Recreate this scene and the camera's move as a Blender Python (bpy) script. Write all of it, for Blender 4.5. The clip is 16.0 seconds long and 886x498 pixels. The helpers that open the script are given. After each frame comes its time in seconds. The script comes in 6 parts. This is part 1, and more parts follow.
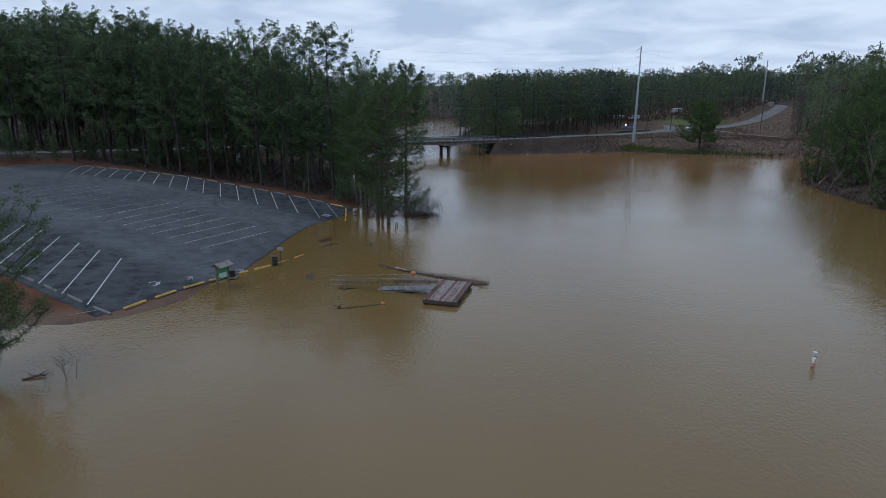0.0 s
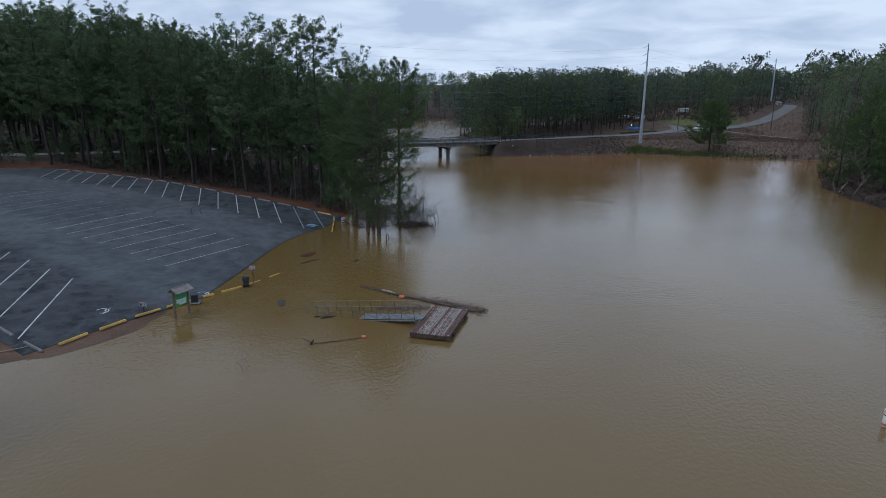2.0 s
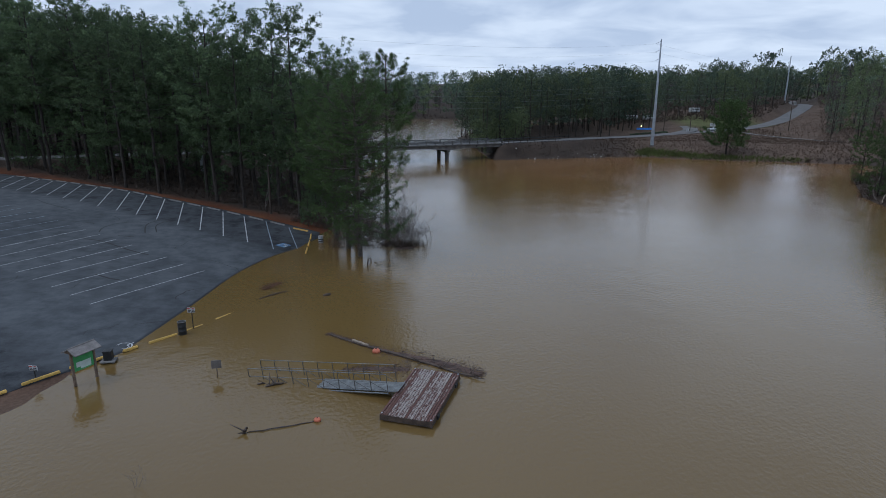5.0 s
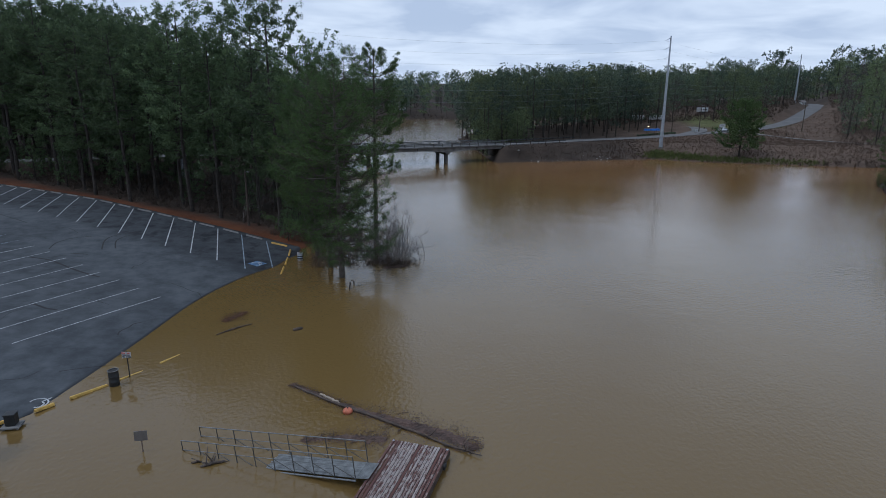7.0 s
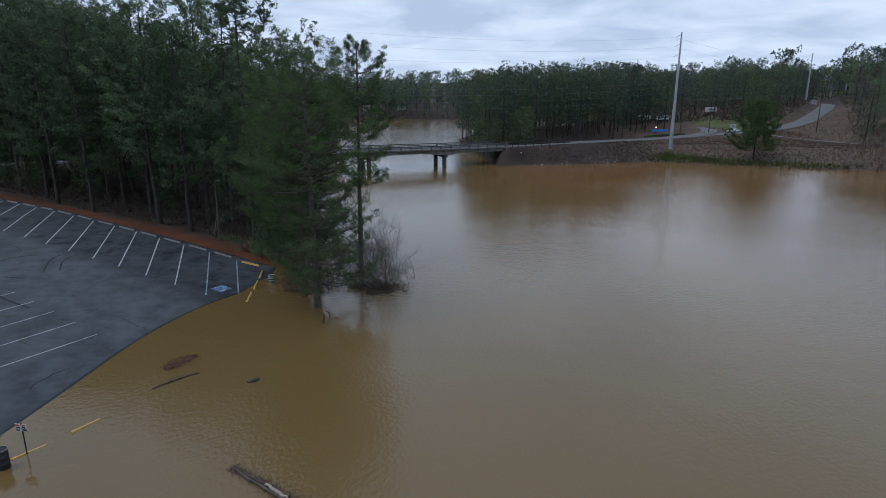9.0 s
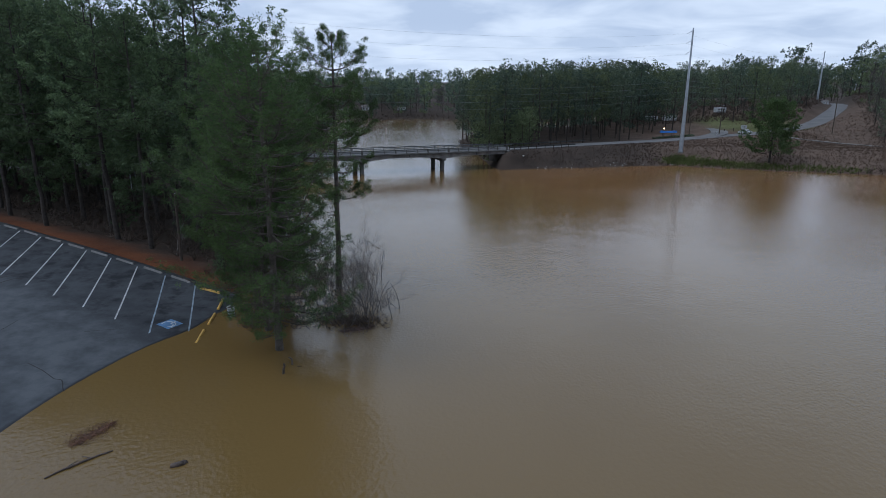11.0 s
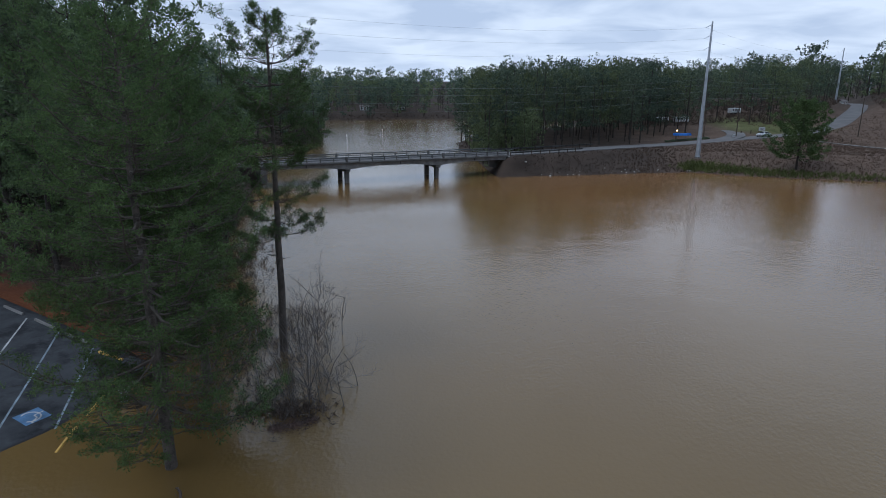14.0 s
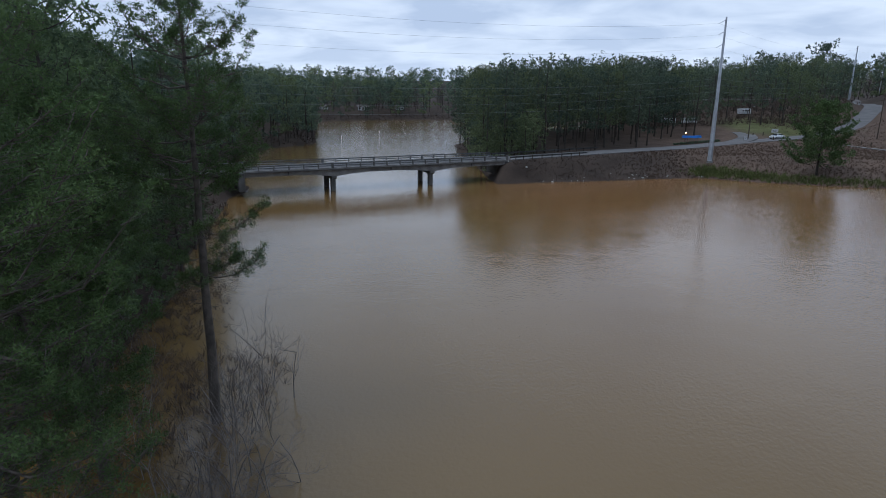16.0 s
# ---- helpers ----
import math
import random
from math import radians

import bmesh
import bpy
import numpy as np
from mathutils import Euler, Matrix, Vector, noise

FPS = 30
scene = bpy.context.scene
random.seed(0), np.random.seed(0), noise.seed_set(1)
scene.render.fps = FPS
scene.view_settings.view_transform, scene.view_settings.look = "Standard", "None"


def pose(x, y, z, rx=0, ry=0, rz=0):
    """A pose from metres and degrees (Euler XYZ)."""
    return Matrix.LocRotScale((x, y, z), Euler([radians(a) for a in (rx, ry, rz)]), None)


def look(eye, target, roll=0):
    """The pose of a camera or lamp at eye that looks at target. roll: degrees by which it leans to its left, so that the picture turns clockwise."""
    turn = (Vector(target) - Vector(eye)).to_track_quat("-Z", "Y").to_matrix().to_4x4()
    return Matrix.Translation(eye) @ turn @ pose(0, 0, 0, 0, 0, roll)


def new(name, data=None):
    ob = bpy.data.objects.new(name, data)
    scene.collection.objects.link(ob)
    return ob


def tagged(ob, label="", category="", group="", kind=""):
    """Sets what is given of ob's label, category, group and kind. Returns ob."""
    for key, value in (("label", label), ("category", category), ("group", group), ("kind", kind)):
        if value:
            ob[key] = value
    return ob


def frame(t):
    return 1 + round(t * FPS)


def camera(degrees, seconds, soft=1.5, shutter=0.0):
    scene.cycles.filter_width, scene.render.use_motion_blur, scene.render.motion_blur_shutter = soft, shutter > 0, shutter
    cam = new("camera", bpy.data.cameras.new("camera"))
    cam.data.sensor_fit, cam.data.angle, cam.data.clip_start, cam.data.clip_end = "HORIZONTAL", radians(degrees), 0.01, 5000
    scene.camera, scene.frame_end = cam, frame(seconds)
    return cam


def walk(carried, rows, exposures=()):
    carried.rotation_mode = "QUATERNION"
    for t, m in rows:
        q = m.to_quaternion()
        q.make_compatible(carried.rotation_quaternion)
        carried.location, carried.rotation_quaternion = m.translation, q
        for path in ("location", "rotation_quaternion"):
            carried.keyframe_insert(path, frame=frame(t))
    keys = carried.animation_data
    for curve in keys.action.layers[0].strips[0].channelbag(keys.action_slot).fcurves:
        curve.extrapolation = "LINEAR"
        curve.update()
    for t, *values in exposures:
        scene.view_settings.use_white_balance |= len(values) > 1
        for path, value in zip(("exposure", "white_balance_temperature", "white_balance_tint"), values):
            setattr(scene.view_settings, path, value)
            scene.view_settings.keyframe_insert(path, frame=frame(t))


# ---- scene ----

# ---------------------------------------------------------------- camera
cam = camera(73.7, 16.0, soft=0.55)
YAW = (0.0, 1.4256, -0.0467)
PITCH = (-14.3406, -0.3547, -0.0247)
ROLL = (0.2614, 0.0152, 0.0008)
PX = (6.3278, -3.2288, 3.4729)
PY = (54.5632, 8.9053, -1.1394)
PZ = (0.1009, -0.8195, 1.1313)


def cam_row(t):
    """The flight is smooth: each angle and place is a low polynomial of time."""
    s = t / 16.0
    yaw, pitch, roll = (a + b * s + c * s * s for a, b, c in (YAW, PITCH, ROLL))
    x, y, z = (a * s + b * s * s + c * s ** 3 for a, b, c in (PX, PY, PZ))
    return t, pose(x, y, 16.0 + z, 0, 0, yaw) @ pose(0, 0, 0, 90 + pitch) @ pose(0, 0, 0, 0, 0, roll)


walk(cam, [cam_row(k * 0.5) for k in range(33)], exposures=[(0.0, 0.45, 5750, 8), (9.0, 0.49, 5740, 9), (12.0, 0.54, 5730, 9), (16.0, 0.55, 5730, 9)])

# ---------------------------------------------------------------- world and light
SUN_EL, SUN_AZ = radians(58), radians(-105)      # azimuth from +y towards +x

world = bpy.data.worlds.new("overcast_sky")
scene.world = world
world.use_nodes = True
wn, wl = world.node_tree.nodes, world.node_tree.links
wn.clear()
w_out = wn.new("ShaderNodeOutputWorld")
w_bg = wn.new("ShaderNodeBackground")
w_sky = wn.new("ShaderNodeTexSky")
w_sky.sky_type = "NISHITA"
w_sky.sun_disc = False
w_sky.sun_elevation, w_sky.sun_rotation = SUN_EL, SUN_AZ
w_sky.air_density, w_sky.dust_density = 1.5, 4.0
w_co = wn.new("ShaderNodeTexCoord")
w_sep = wn.new("ShaderNodeSeparateXYZ")
wl.new(w_co.outputs["Generated"], w_sep.inputs[0])


def wmath(op, a, b, clamp=False):
    n = wn.new("ShaderNodeMath")
    n.operation, n.use_clamp = op, clamp
    for i, v in enumerate((a, b)):
        if isinstance(v, (int, float)):
            n.inputs[i].default_value = v
        else:
            wl.new(v, n.inputs[i])
    return n.outputs[0]


# the cloud deck: a flat layer seen in perspective
lift = wmath("ADD", wmath("MAXIMUM", w_sep.outputs[2], 0.0), 0.15)
cu, cv = wmath("DIVIDE", w_sep.outputs[0], lift), wmath("DIVIDE", w_sep.outputs[1], lift)
w_vec = wn.new("ShaderNodeCombineXYZ")
wl.new(cu, w_vec.inputs[0]), wl.new(cv, w_vec.inputs[1])
w_noise = wn.new("ShaderNodeTexNoise")
w_noise.inputs["Scale"].default_value = 1.5
w_noise.inputs["Detail"].default_value = 4.0
w_noise.inputs["Roughness"].default_value = 0.52
w_noise.inputs["Distortion"].default_value = 0.4
wl.new(w_vec.outputs[0], w_noise.inputs["Vector"])
w_ramp = wn.new("ShaderNodeValToRGB")
w_ramp.color_ramp.elements[0].position, w_ramp.color_ramp.elements[0].color = 0.38, (0.48, 0.55, 0.67, 1)
w_ramp.color_ramp.elements[1].position, w_ramp.color_ramp.elements[1].color = 0.62, (0.71, 0.765, 0.845, 1)
wl.new(w_noise.outputs["Fac"], w_ramp.inputs["Fac"])
# a paler band low down, where the deck thins to the horizon
w_band = wmath("SUBTRACT", 1.0, wmath("MULTIPLY", wmath("ABSOLUTE", w_sep.outputs[2], 0.0), 9.0), True)
w_hor = wn.new("ShaderNodeMix")
w_hor.data_type = "RGBA"
wl.new(wmath("MULTIPLY", w_band, 0.4), w_hor.inputs[0])
wl.new(w_ramp.outputs["Color"], w_hor.inputs[6])
w_hor.inputs[7].default_value = (0.81, 0.87, 0.94, 1)
w_scale = wn.new("ShaderNodeMix")
w_scale.data_type, w_scale.blend_type = "RGBA", "MULTIPLY"
w_scale.inputs[0].default_value = 1.0
wl.new(w_sky.outputs["Color"], w_scale.inputs[6])
w_scale.inputs[7].default_value = (0.05, 0.05, 0.05, 1)
w_mix = wn.new("ShaderNodeMix")
w_mix.data_type = "RGBA"
w_mix.inputs[0].default_value = 0.93
wl.new(w_scale.outputs[2], w_mix.inputs[6])
wl.new(w_hor.outputs[2], w_mix.inputs[7])
wl.new(w_mix.outputs[2], w_bg.inputs["Color"])
w_bg.inputs["Strength"].default_value = 0.78
wl.new(w_bg.outputs[0], w_out.inputs[0])

sun_data = bpy.data.lights.new("sun", "SUN")
sun_data.energy, sun_data.angle, sun_data.color = 0.6, radians(25), (1.0, 0.97, 0.93)
sun = new("sun", sun_data)
sun_dir = Vector((math.sin(SUN_AZ) * math.cos(SUN_EL), math.cos(SUN_AZ) * math.cos(SUN_EL), math.sin(SUN_EL)))
sun.matrix_world = look(sun_dir * 300, (0, 0, 0))


# ---------------------------------------------------------------- materials
def material(name, color, rough=0.8, metal=0.0, vary=0.25, scale=4.0, fine=40.0, bump=0.15, tint=None, spec=0.5):
    """A plain procedural surface: two scales of noise in colour and relief."""
    m = bpy.data.materials.new(name)
    m.use_nodes = True
    nt = m.node_tree
    n, l = nt.nodes, nt.links
    b = n["Principled BSDF"]
    b.inputs["Roughness"].default_value, b.inputs["Metallic"].default_value = rough, metal
    b.inputs["Specular IOR Level"].default_value = spec
    co = n.new("ShaderNodeTexCoord")
    big, small = n.new("ShaderNodeTexNoise"), n.new("ShaderNodeTexNoise")
    big.inputs["Scale"].default_value, small.inputs["Scale"].default_value = scale, fine
    big.inputs["Detail"].default_value, small.inputs["Detail"].default_value = 5, 3
    l.new(co.outputs["Object"], big.inputs["Vector"]), l.new(co.outputs["Object"], small.inputs["Vector"])
    mx = n.new("ShaderNodeMix")
    mx.data_type = "RGBA"
    t = tint or tuple(c * (1 - vary * 1.6) for c in color)
    mx.inputs[6].default_value, mx.inputs[7].default_value = (*t, 1), (*[min(1, c * (1 + vary * 0.5)) for c in color], 1)
    add = n.new("ShaderNodeMath")
    add.operation = "MULTIPLY_ADD"
    l.new(small.outputs["Fac"], add.inputs[0])
    add.inputs[1].default_value = 0.5
    l.new(big.outputs["Fac"], add.inputs[2])
    rng = n.new("ShaderNodeMapRange")
    rng.inputs[1].default_value, rng.inputs[2].default_value = 0.55, 0.95
    l.new(add.outputs[0], rng.inputs[0])
    l.new(rng.outputs[0], mx.inputs[0])
    l.new(mx.outputs[2], b.inputs["Base Color"])
    if bump:
        bp = n.new("ShaderNodeBump")
        bp.inputs["Strength"].default_value, bp.inputs["Distance"].default_value = bump, 0.02
        l.new(small.outputs["Fac"], bp.inputs["Height"])
        l.new(bp.outputs[0], b.inputs["Normal"])
    return m


def foliage(name, dark, light, spread=0.3, rough=0.65, thin=0.4):
    m = bpy.data.materials.new(name)
    m.use_nodes = True
    n, l = m.node_tree.nodes, m.node_tree.links
    b = n["Principled BSDF"]
    b.inputs["Roughness"].default_value = rough
    b.inputs["Specular IOR Level"].default_value = 0.25
    geo, info = n.new("ShaderNodeNewGeometry"), n.new("ShaderNodeObjectInfo")
    co, ns = n.new("ShaderNodeTexCoord"), n.new("ShaderNodeTexNoise")
    ns.inputs["Scale"].default_value, ns.inputs["Detail"].default_value = 0.45, 4
    l.new(co.outputs["Object"], ns.inputs["Vector"])
    add = n.new("ShaderNodeMath")
    add.operation = "MULTIPLY_ADD"
    l.new(geo.outputs["Random Per Island"], add.inputs[0])
    add.inputs[1].default_value = 0.35
    l.new(ns.outputs["Fac"], add.inputs[2])
    rng = n.new("ShaderNodeMapRange")
    rng.inputs[1].default_value, rng.inputs[2].default_value = 0.42, 0.95
    l.new(add.outputs[0], rng.inputs[0])
    mx = n.new("ShaderNodeMix")
    mx.data_type = "RGBA"
    mx.inputs[6].default_value, mx.inputs[7].default_value = (*dark, 1), (*light, 1)
    l.new(rng.outputs[0], mx.inputs[0])
    hsv = n.new("ShaderNodeHueSaturation")
    vr = n.new("ShaderNodeMapRange")
    vr.inputs[3].default_value, vr.inputs[4].default_value = 1 - spread, 1 + spread
    l.new(info.outputs["Random"], vr.inputs[0])
    l.new(vr.outputs[0], hsv.inputs["Value"])
    l.new(mx.outputs[2], hsv.inputs["Color"])
    l.new(hsv.outputs[0], b.inputs["Base Color"])
    # light passes through needles and thin leaves
    tr, ms = n.new("ShaderNodeBsdfTranslucent"), n.new("ShaderNodeMixShader")
    l.new(hsv.outputs[0], tr.inputs["Color"])
    ms.inputs[0].default_value = thin
    l.new(b.outputs[0], ms.inputs[1]), l.new(tr.outputs[0], ms.inputs[2])
    l.new(ms.outputs[0], n["Material Output"].inputs["Surface"])
    return m


def water_material():
    m = bpy.data.materials.new("muddy_water")
    m.use_nodes = True
    n, l = m.node_tree.nodes, m.node_tree.links
    b = n["Principled BSDF"]
    b.inputs["Roughness"].default_value = 0.06
    b.inputs["IOR"].default_value = 1.45
    co = n.new("ShaderNodeTexCoord")
    silt = n.new("ShaderNodeTexNoise")
    silt.inputs["Scale"].default_value, silt.inputs["Detail"].default_value = 0.018, 4
    l.new(co.outputs["Object"], silt.inputs["Vector"])
    mx = n.new("ShaderNodeMix")
    mx.data_type = "RGBA"
    mx.inputs[6].default_value, mx.inputs[7].default_value = (0.118, 0.074, 0.024, 1), (0.152, 0.1, 0.038, 1)
    l.new(silt.outputs["Fac"], mx.inputs[0])
    # red clay washes in along the causeway's shore
    sy, clay, cm = n.new("ShaderNodeSeparateXYZ"), n.new("ShaderNodeMapRange"), n.new("ShaderNodeMix")
    l.new(co.outputs["Object"], sy.inputs[0])
    l.new(sy.outputs[1], clay.inputs[0])
    clay.inputs[1].default_value, clay.inputs[2].default_value = 80.0, 150.0
    past = n.new("ShaderNodeMapRange")
    l.new(sy.outputs[1], past.inputs[0])
    past.inputs[1].default_value, past.inputs[2].default_value = 178.0, 215.0
    past.inputs[3].default_value, past.inputs[4].default_value = 1.0, 0.0
    both = n.new("ShaderNodeMath")
    both.operation = "MULTIPLY"
    east, most = n.new("ShaderNodeMapRange"), n.new("ShaderNodeMath")
    east.inputs[1].default_value, east.inputs[2].default_value = 4.0, 24.0
    east.inputs[3].default_value = 0.25
    most.operation = "MULTIPLY"
    l.new(sy.outputs[0], east.inputs[0])
    l.new(both.outputs[0], most.inputs[0]), l.new(east.outputs[0], most.inputs[1])
    l.new(clay.outputs[0], both.inputs[0]), l.new(past.outputs[0], both.inputs[1])
    cm.data_type = "RGBA"
    l.new(most.outputs[0], cm.inputs[0])
    l.new(mx.outputs[2], cm.inputs[6])
    cm.inputs[7].default_value = (0.2, 0.105, 0.042, 1)
    l.new(cm.outputs[2], b.inputs["Base Color"])
    # ripples at two lengths, calmer and rougher patches
    mp = n.new("ShaderNodeMapping")
    mp.inputs["Rotation"].default_value = (0, 0, radians(-25))
    mp.inputs["Scale"].default_value = (1.15, 1.0, 1.0)
    l.new(co.outputs["Object"], mp.inputs["Vector"])
    r1, r2, patch = n.new("ShaderNodeTexNoise"), n.new("ShaderNodeTexNoise"), n.new("ShaderNodeTexNoise")
    r1.inputs["Scale"].default_value, r1.inputs["Detail"].default_value = 3.5, 2.5
    r2.inputs["Scale"].default_value, r2.inputs["Detail"].default_value = 0.25, 2
    patch.inputs["Scale"].default_value, patch.inputs["Detail"].default_value = 0.03, 2
    l.new(mp.outputs[0], r1.inputs["Vector"]), l.new(mp.outputs[0], r2.inputs["Vector"])
    l.new(co.outputs["Object"], patch.inputs["Vector"])
    pr = n.new("ShaderNodeMapRange")
    pr.inputs[1].default_value, pr.inputs[2].default_value = 0.42, 0.66
    pr.inputs[3].default_value, pr.inputs[4].default_value = 0.42, 1.1
    l.new(patch.outputs["Fac"], pr.inputs[0])
    # the open lake beyond the bridge is ruffled by the wind
    sx, wind, ws = n.new("ShaderNodeSeparateXYZ"), n.new("ShaderNodeMapRange"), n.new("ShaderNodeMath")
    l.new(co.outputs["Object"], sx.inputs[0])
    l.new(sx.outputs[1], wind.inputs[0])
    wind.inputs[1].default_value, wind.inputs[2].default_value = 175.0, 235.0
    wind.inputs[3].default_value, wind.inputs[4].default_value = 0.0, 0.7
    ws.operation = "ADD"
    l.new(pr.outputs[0], ws.inputs[0]), l.new(wind.outputs[0], ws.inputs[1])
    mul = n.new("ShaderNodeMath")
    mul.operation = "MULTIPLY"
    l.new(r1.outputs["Fac"], mul.inputs[0]), l.new(ws.outputs[0], mul.inputs[1])
    ad = n.new("ShaderNodeMath")
    ad.operation = "MULTIPLY_ADD"
    l.new(r2.outputs["Fac"], ad.inputs[0])
    ad.inputs[1].default_value = 1.0
    l.new(mul.outputs[0], ad.inputs[2])
    bp = n.new("ShaderNodeBump")
    bp.inputs["Strength"].default_value, bp.inputs["Distance"].default_value = 1.0, 0.033
    l.new(ad.outputs[0], bp.inputs["Height"])
    l.new(bp.outputs[0], b.inputs["Normal"])
    return m


def ground_material():
    """Leaf litter and soil; straw, grass and field areas come from the plan as masks of the ground."""
    m = bpy.data.materials.new("leaf_litter_ground")
    m.use_nodes = True
    n, l = m.node_tree.nodes, m.node_tree.links
    b = n["Principled BSDF"]
    b.inputs["Roughness"].default_value = 0.95
    b.inputs["Specular IOR Level"].default_value = 0.15
    co = n.new("ShaderNodeTexCoord")
    a, c = n.new("ShaderNodeTexNoise"), n.new("ShaderNodeTexNoise")
    a.inputs["Scale"].default_value, a.inputs["Detail"].default_value = 0.22, 6
    c.inputs["Scale"].default_value, c.inputs["Detail"].default_value = 5.0, 5
    l.new(co.outputs["Object"], a.inputs["Vector"]), l.new(co.outputs["Object"], c.inputs["Vector"])
    s = n.new("ShaderNodeMath")
    s.operation = "MULTIPLY_ADD"
    l.new(c.outputs["Fac"], s.inputs[0])
    s.inputs[1].default_value = 0.7
    l.new(a.outputs["Fac"], s.inputs[2])
    r = n.new("ShaderNodeMapRange")
    r.inputs[1].default_value, r.inputs[2].default_value = 0.55, 1.15
    l.new(s.outputs[0], r.inputs[0])
    base = None
    for attr, lo, hi in (("", (0.028, 0.022, 0.018), (0.068, 0.051, 0.041)), ("straw", (0.055, 0.019, 0.01), (0.14, 0.054, 0.024)),
                         ("field", (0.075, 0.05, 0.038), (0.155, 0.11, 0.082)), ("lawn", (0.05, 0.06, 0.02), (0.13, 0.13, 0.06))):
        mx = n.new("ShaderNodeMix")
        mx.data_type = "RGBA"
        mx.inputs[6].default_value, mx.inputs[7].default_value = (*lo, 1), (*hi, 1)
        l.new(r.outputs[0], mx.inputs[0])
        if base is None:
            base = mx.outputs[2]
            continue
        at = n.new("ShaderNodeAttribute")
        at.attribute_name = attr
        over = n.new("ShaderNodeMix")
        over.data_type = "RGBA"
        l.new(at.outputs["Fac"], over.inputs[0])
        l.new(base, over.inputs[6]), l.new(mx.outputs[2], over.inputs[7])
        base = over.outputs[2]
    l.new(base, b.inputs["Base Color"])
    bp = n.new("ShaderNodeBump")
    bp.inputs["Strength"].default_value, bp.inputs["Distance"].default_value = 0.8, 0.08
    l.new(c.outputs["Fac"], bp.inputs["Height"])
    l.new(bp.outputs[0], b.inputs["Normal"])
    return m


def asphalt_material():
    m = bpy.data.materials.new("worn_asphalt")
    m.use_nodes = True
    n, l = m.node_tree.nodes, m.node_tree.links
    b = n["Principled BSDF"]
    b.inputs["Roughness"].default_value = 0.9
    b.inputs["Specular IOR Level"].default_value = 0.15
    co = n.new("ShaderNodeTexCoord")
    big, mid, grit = (n.new("ShaderNodeTexNoise") for _ in range(3))
    for k, sc, d in ((big, 0.09, 5), (mid, 0.7, 6), (grit, 25.0, 3)):
        k.inputs["Scale"].default_value, k.inputs["Detail"].default_value = sc, d
        l.new(co.outputs["Object"], k.inputs["Vector"])
    mid.inputs["Roughness"].default_value = 0.65
    s = n.new("ShaderNodeMath")
    s.operation = "MULTIPLY_ADD"
    l.new(mid.outputs["Fac"], s.inputs[0])
    s.inputs[1].default_value = 0.62
    bh = n.new("ShaderNodeMath")
    bh.operation = "MULTIPLY_ADD"
    l.new(big.outputs["Fac"], bh.inputs[0])
    bh.inputs[1].default_value, bh.inputs[2].default_value = 0.4, 0.4
    l.new(bh.outputs[0], s.inputs[2])
    ramp = n.new("ShaderNodeValToRGB")
    e = ramp.color_ramp.elements
    e[0].position, e[0].color = 0.64, (0.03, 0.034, 0.04, 1)
    e[1].position, e[1].color = 1.0, (0.088, 0.096, 0.106, 1)
    mid_e = e.new(0.84)
    mid_e.color = (0.056, 0.062, 0.07, 1)
    l.new(s.outputs[0], ramp.inputs["Fac"])
    # stalls hold old, darker seal coat in patches; the lanes are worn pale
    at = n.new("ShaderNodeAttribute")
    at.attribute_name = "stall"
    pt = n.new("ShaderNodeTexNoise")
    pt.inputs["Scale"].default_value, pt.inputs["Detail"].default_value, pt.inputs["Roughness"].default_value = 0.6, 7, 0.66
    l.new(co.outputs["Object"], pt.inputs["Vector"])
    pr = n.new("ShaderNodeMapRange")
    pr.inputs[1].default_value, pr.inputs[2].default_value = 0.5, 0.64
    l.new(pt.outputs["Fac"], pr.inputs[0])
    pr.inputs[3].default_value, pr.inputs[4].default_value = 0.42, 0.97
    mu = n.new("ShaderNodeMath")
    mu.operation = "MULTIPLY"
    l.new(pr.outputs[0], mu.inputs[0]), l.new(at.outputs["Fac"], mu.inputs[1])
    dk = n.new("ShaderNodeMix")
    dk.data_type = "RGBA"
    l.new(mu.outputs[0], dk.inputs[0])
    l.new(ramp.outputs["Color"], dk.inputs[6])
    dk.inputs[7].default_value = (0.019, 0.021, 0.025, 1)
    # soaked rim along the waterline
    wet = n.new("ShaderNodeAttribute")
    wet.attribute_name = "wet"
    wm = n.new("ShaderNodeMix")
    wm.data_type = "RGBA"
    rim = n.new("ShaderNodeMapRange")
    rim.inputs[1].default_value, rim.inputs[2].default_value = 0.91, 0.98
    l.new(wet.outputs["Fac"], rim.inputs[0])
    l.new(rim.outputs[0], wm.inputs[0])
    l.new(dk.outputs[2], wm.inputs[6])
    wm.inputs[7].default_value = (0.02, 0.021, 0.024, 1)
    l.new(wm.outputs[2], b.inputs["Base Color"])
    wr = n.new("ShaderNodeMapRange")
    wr.inputs[3].default_value, wr.inputs[4].default_value = 0.9, 0.4
    l.new(rim.outputs[0], wr.inputs[0])
    l.new(wr.outputs[0], b.inputs["Roughness"])
    bp = n.new("ShaderNodeBump")
    bp.inputs["Strength"].default_value, bp.inputs["Distance"].default_value = 0.3, 0.01
    l.new(grit.outputs["Fac"], bp.inputs["Height"])
    l.new(bp.outputs[0], b.inputs["Normal"])
    return m


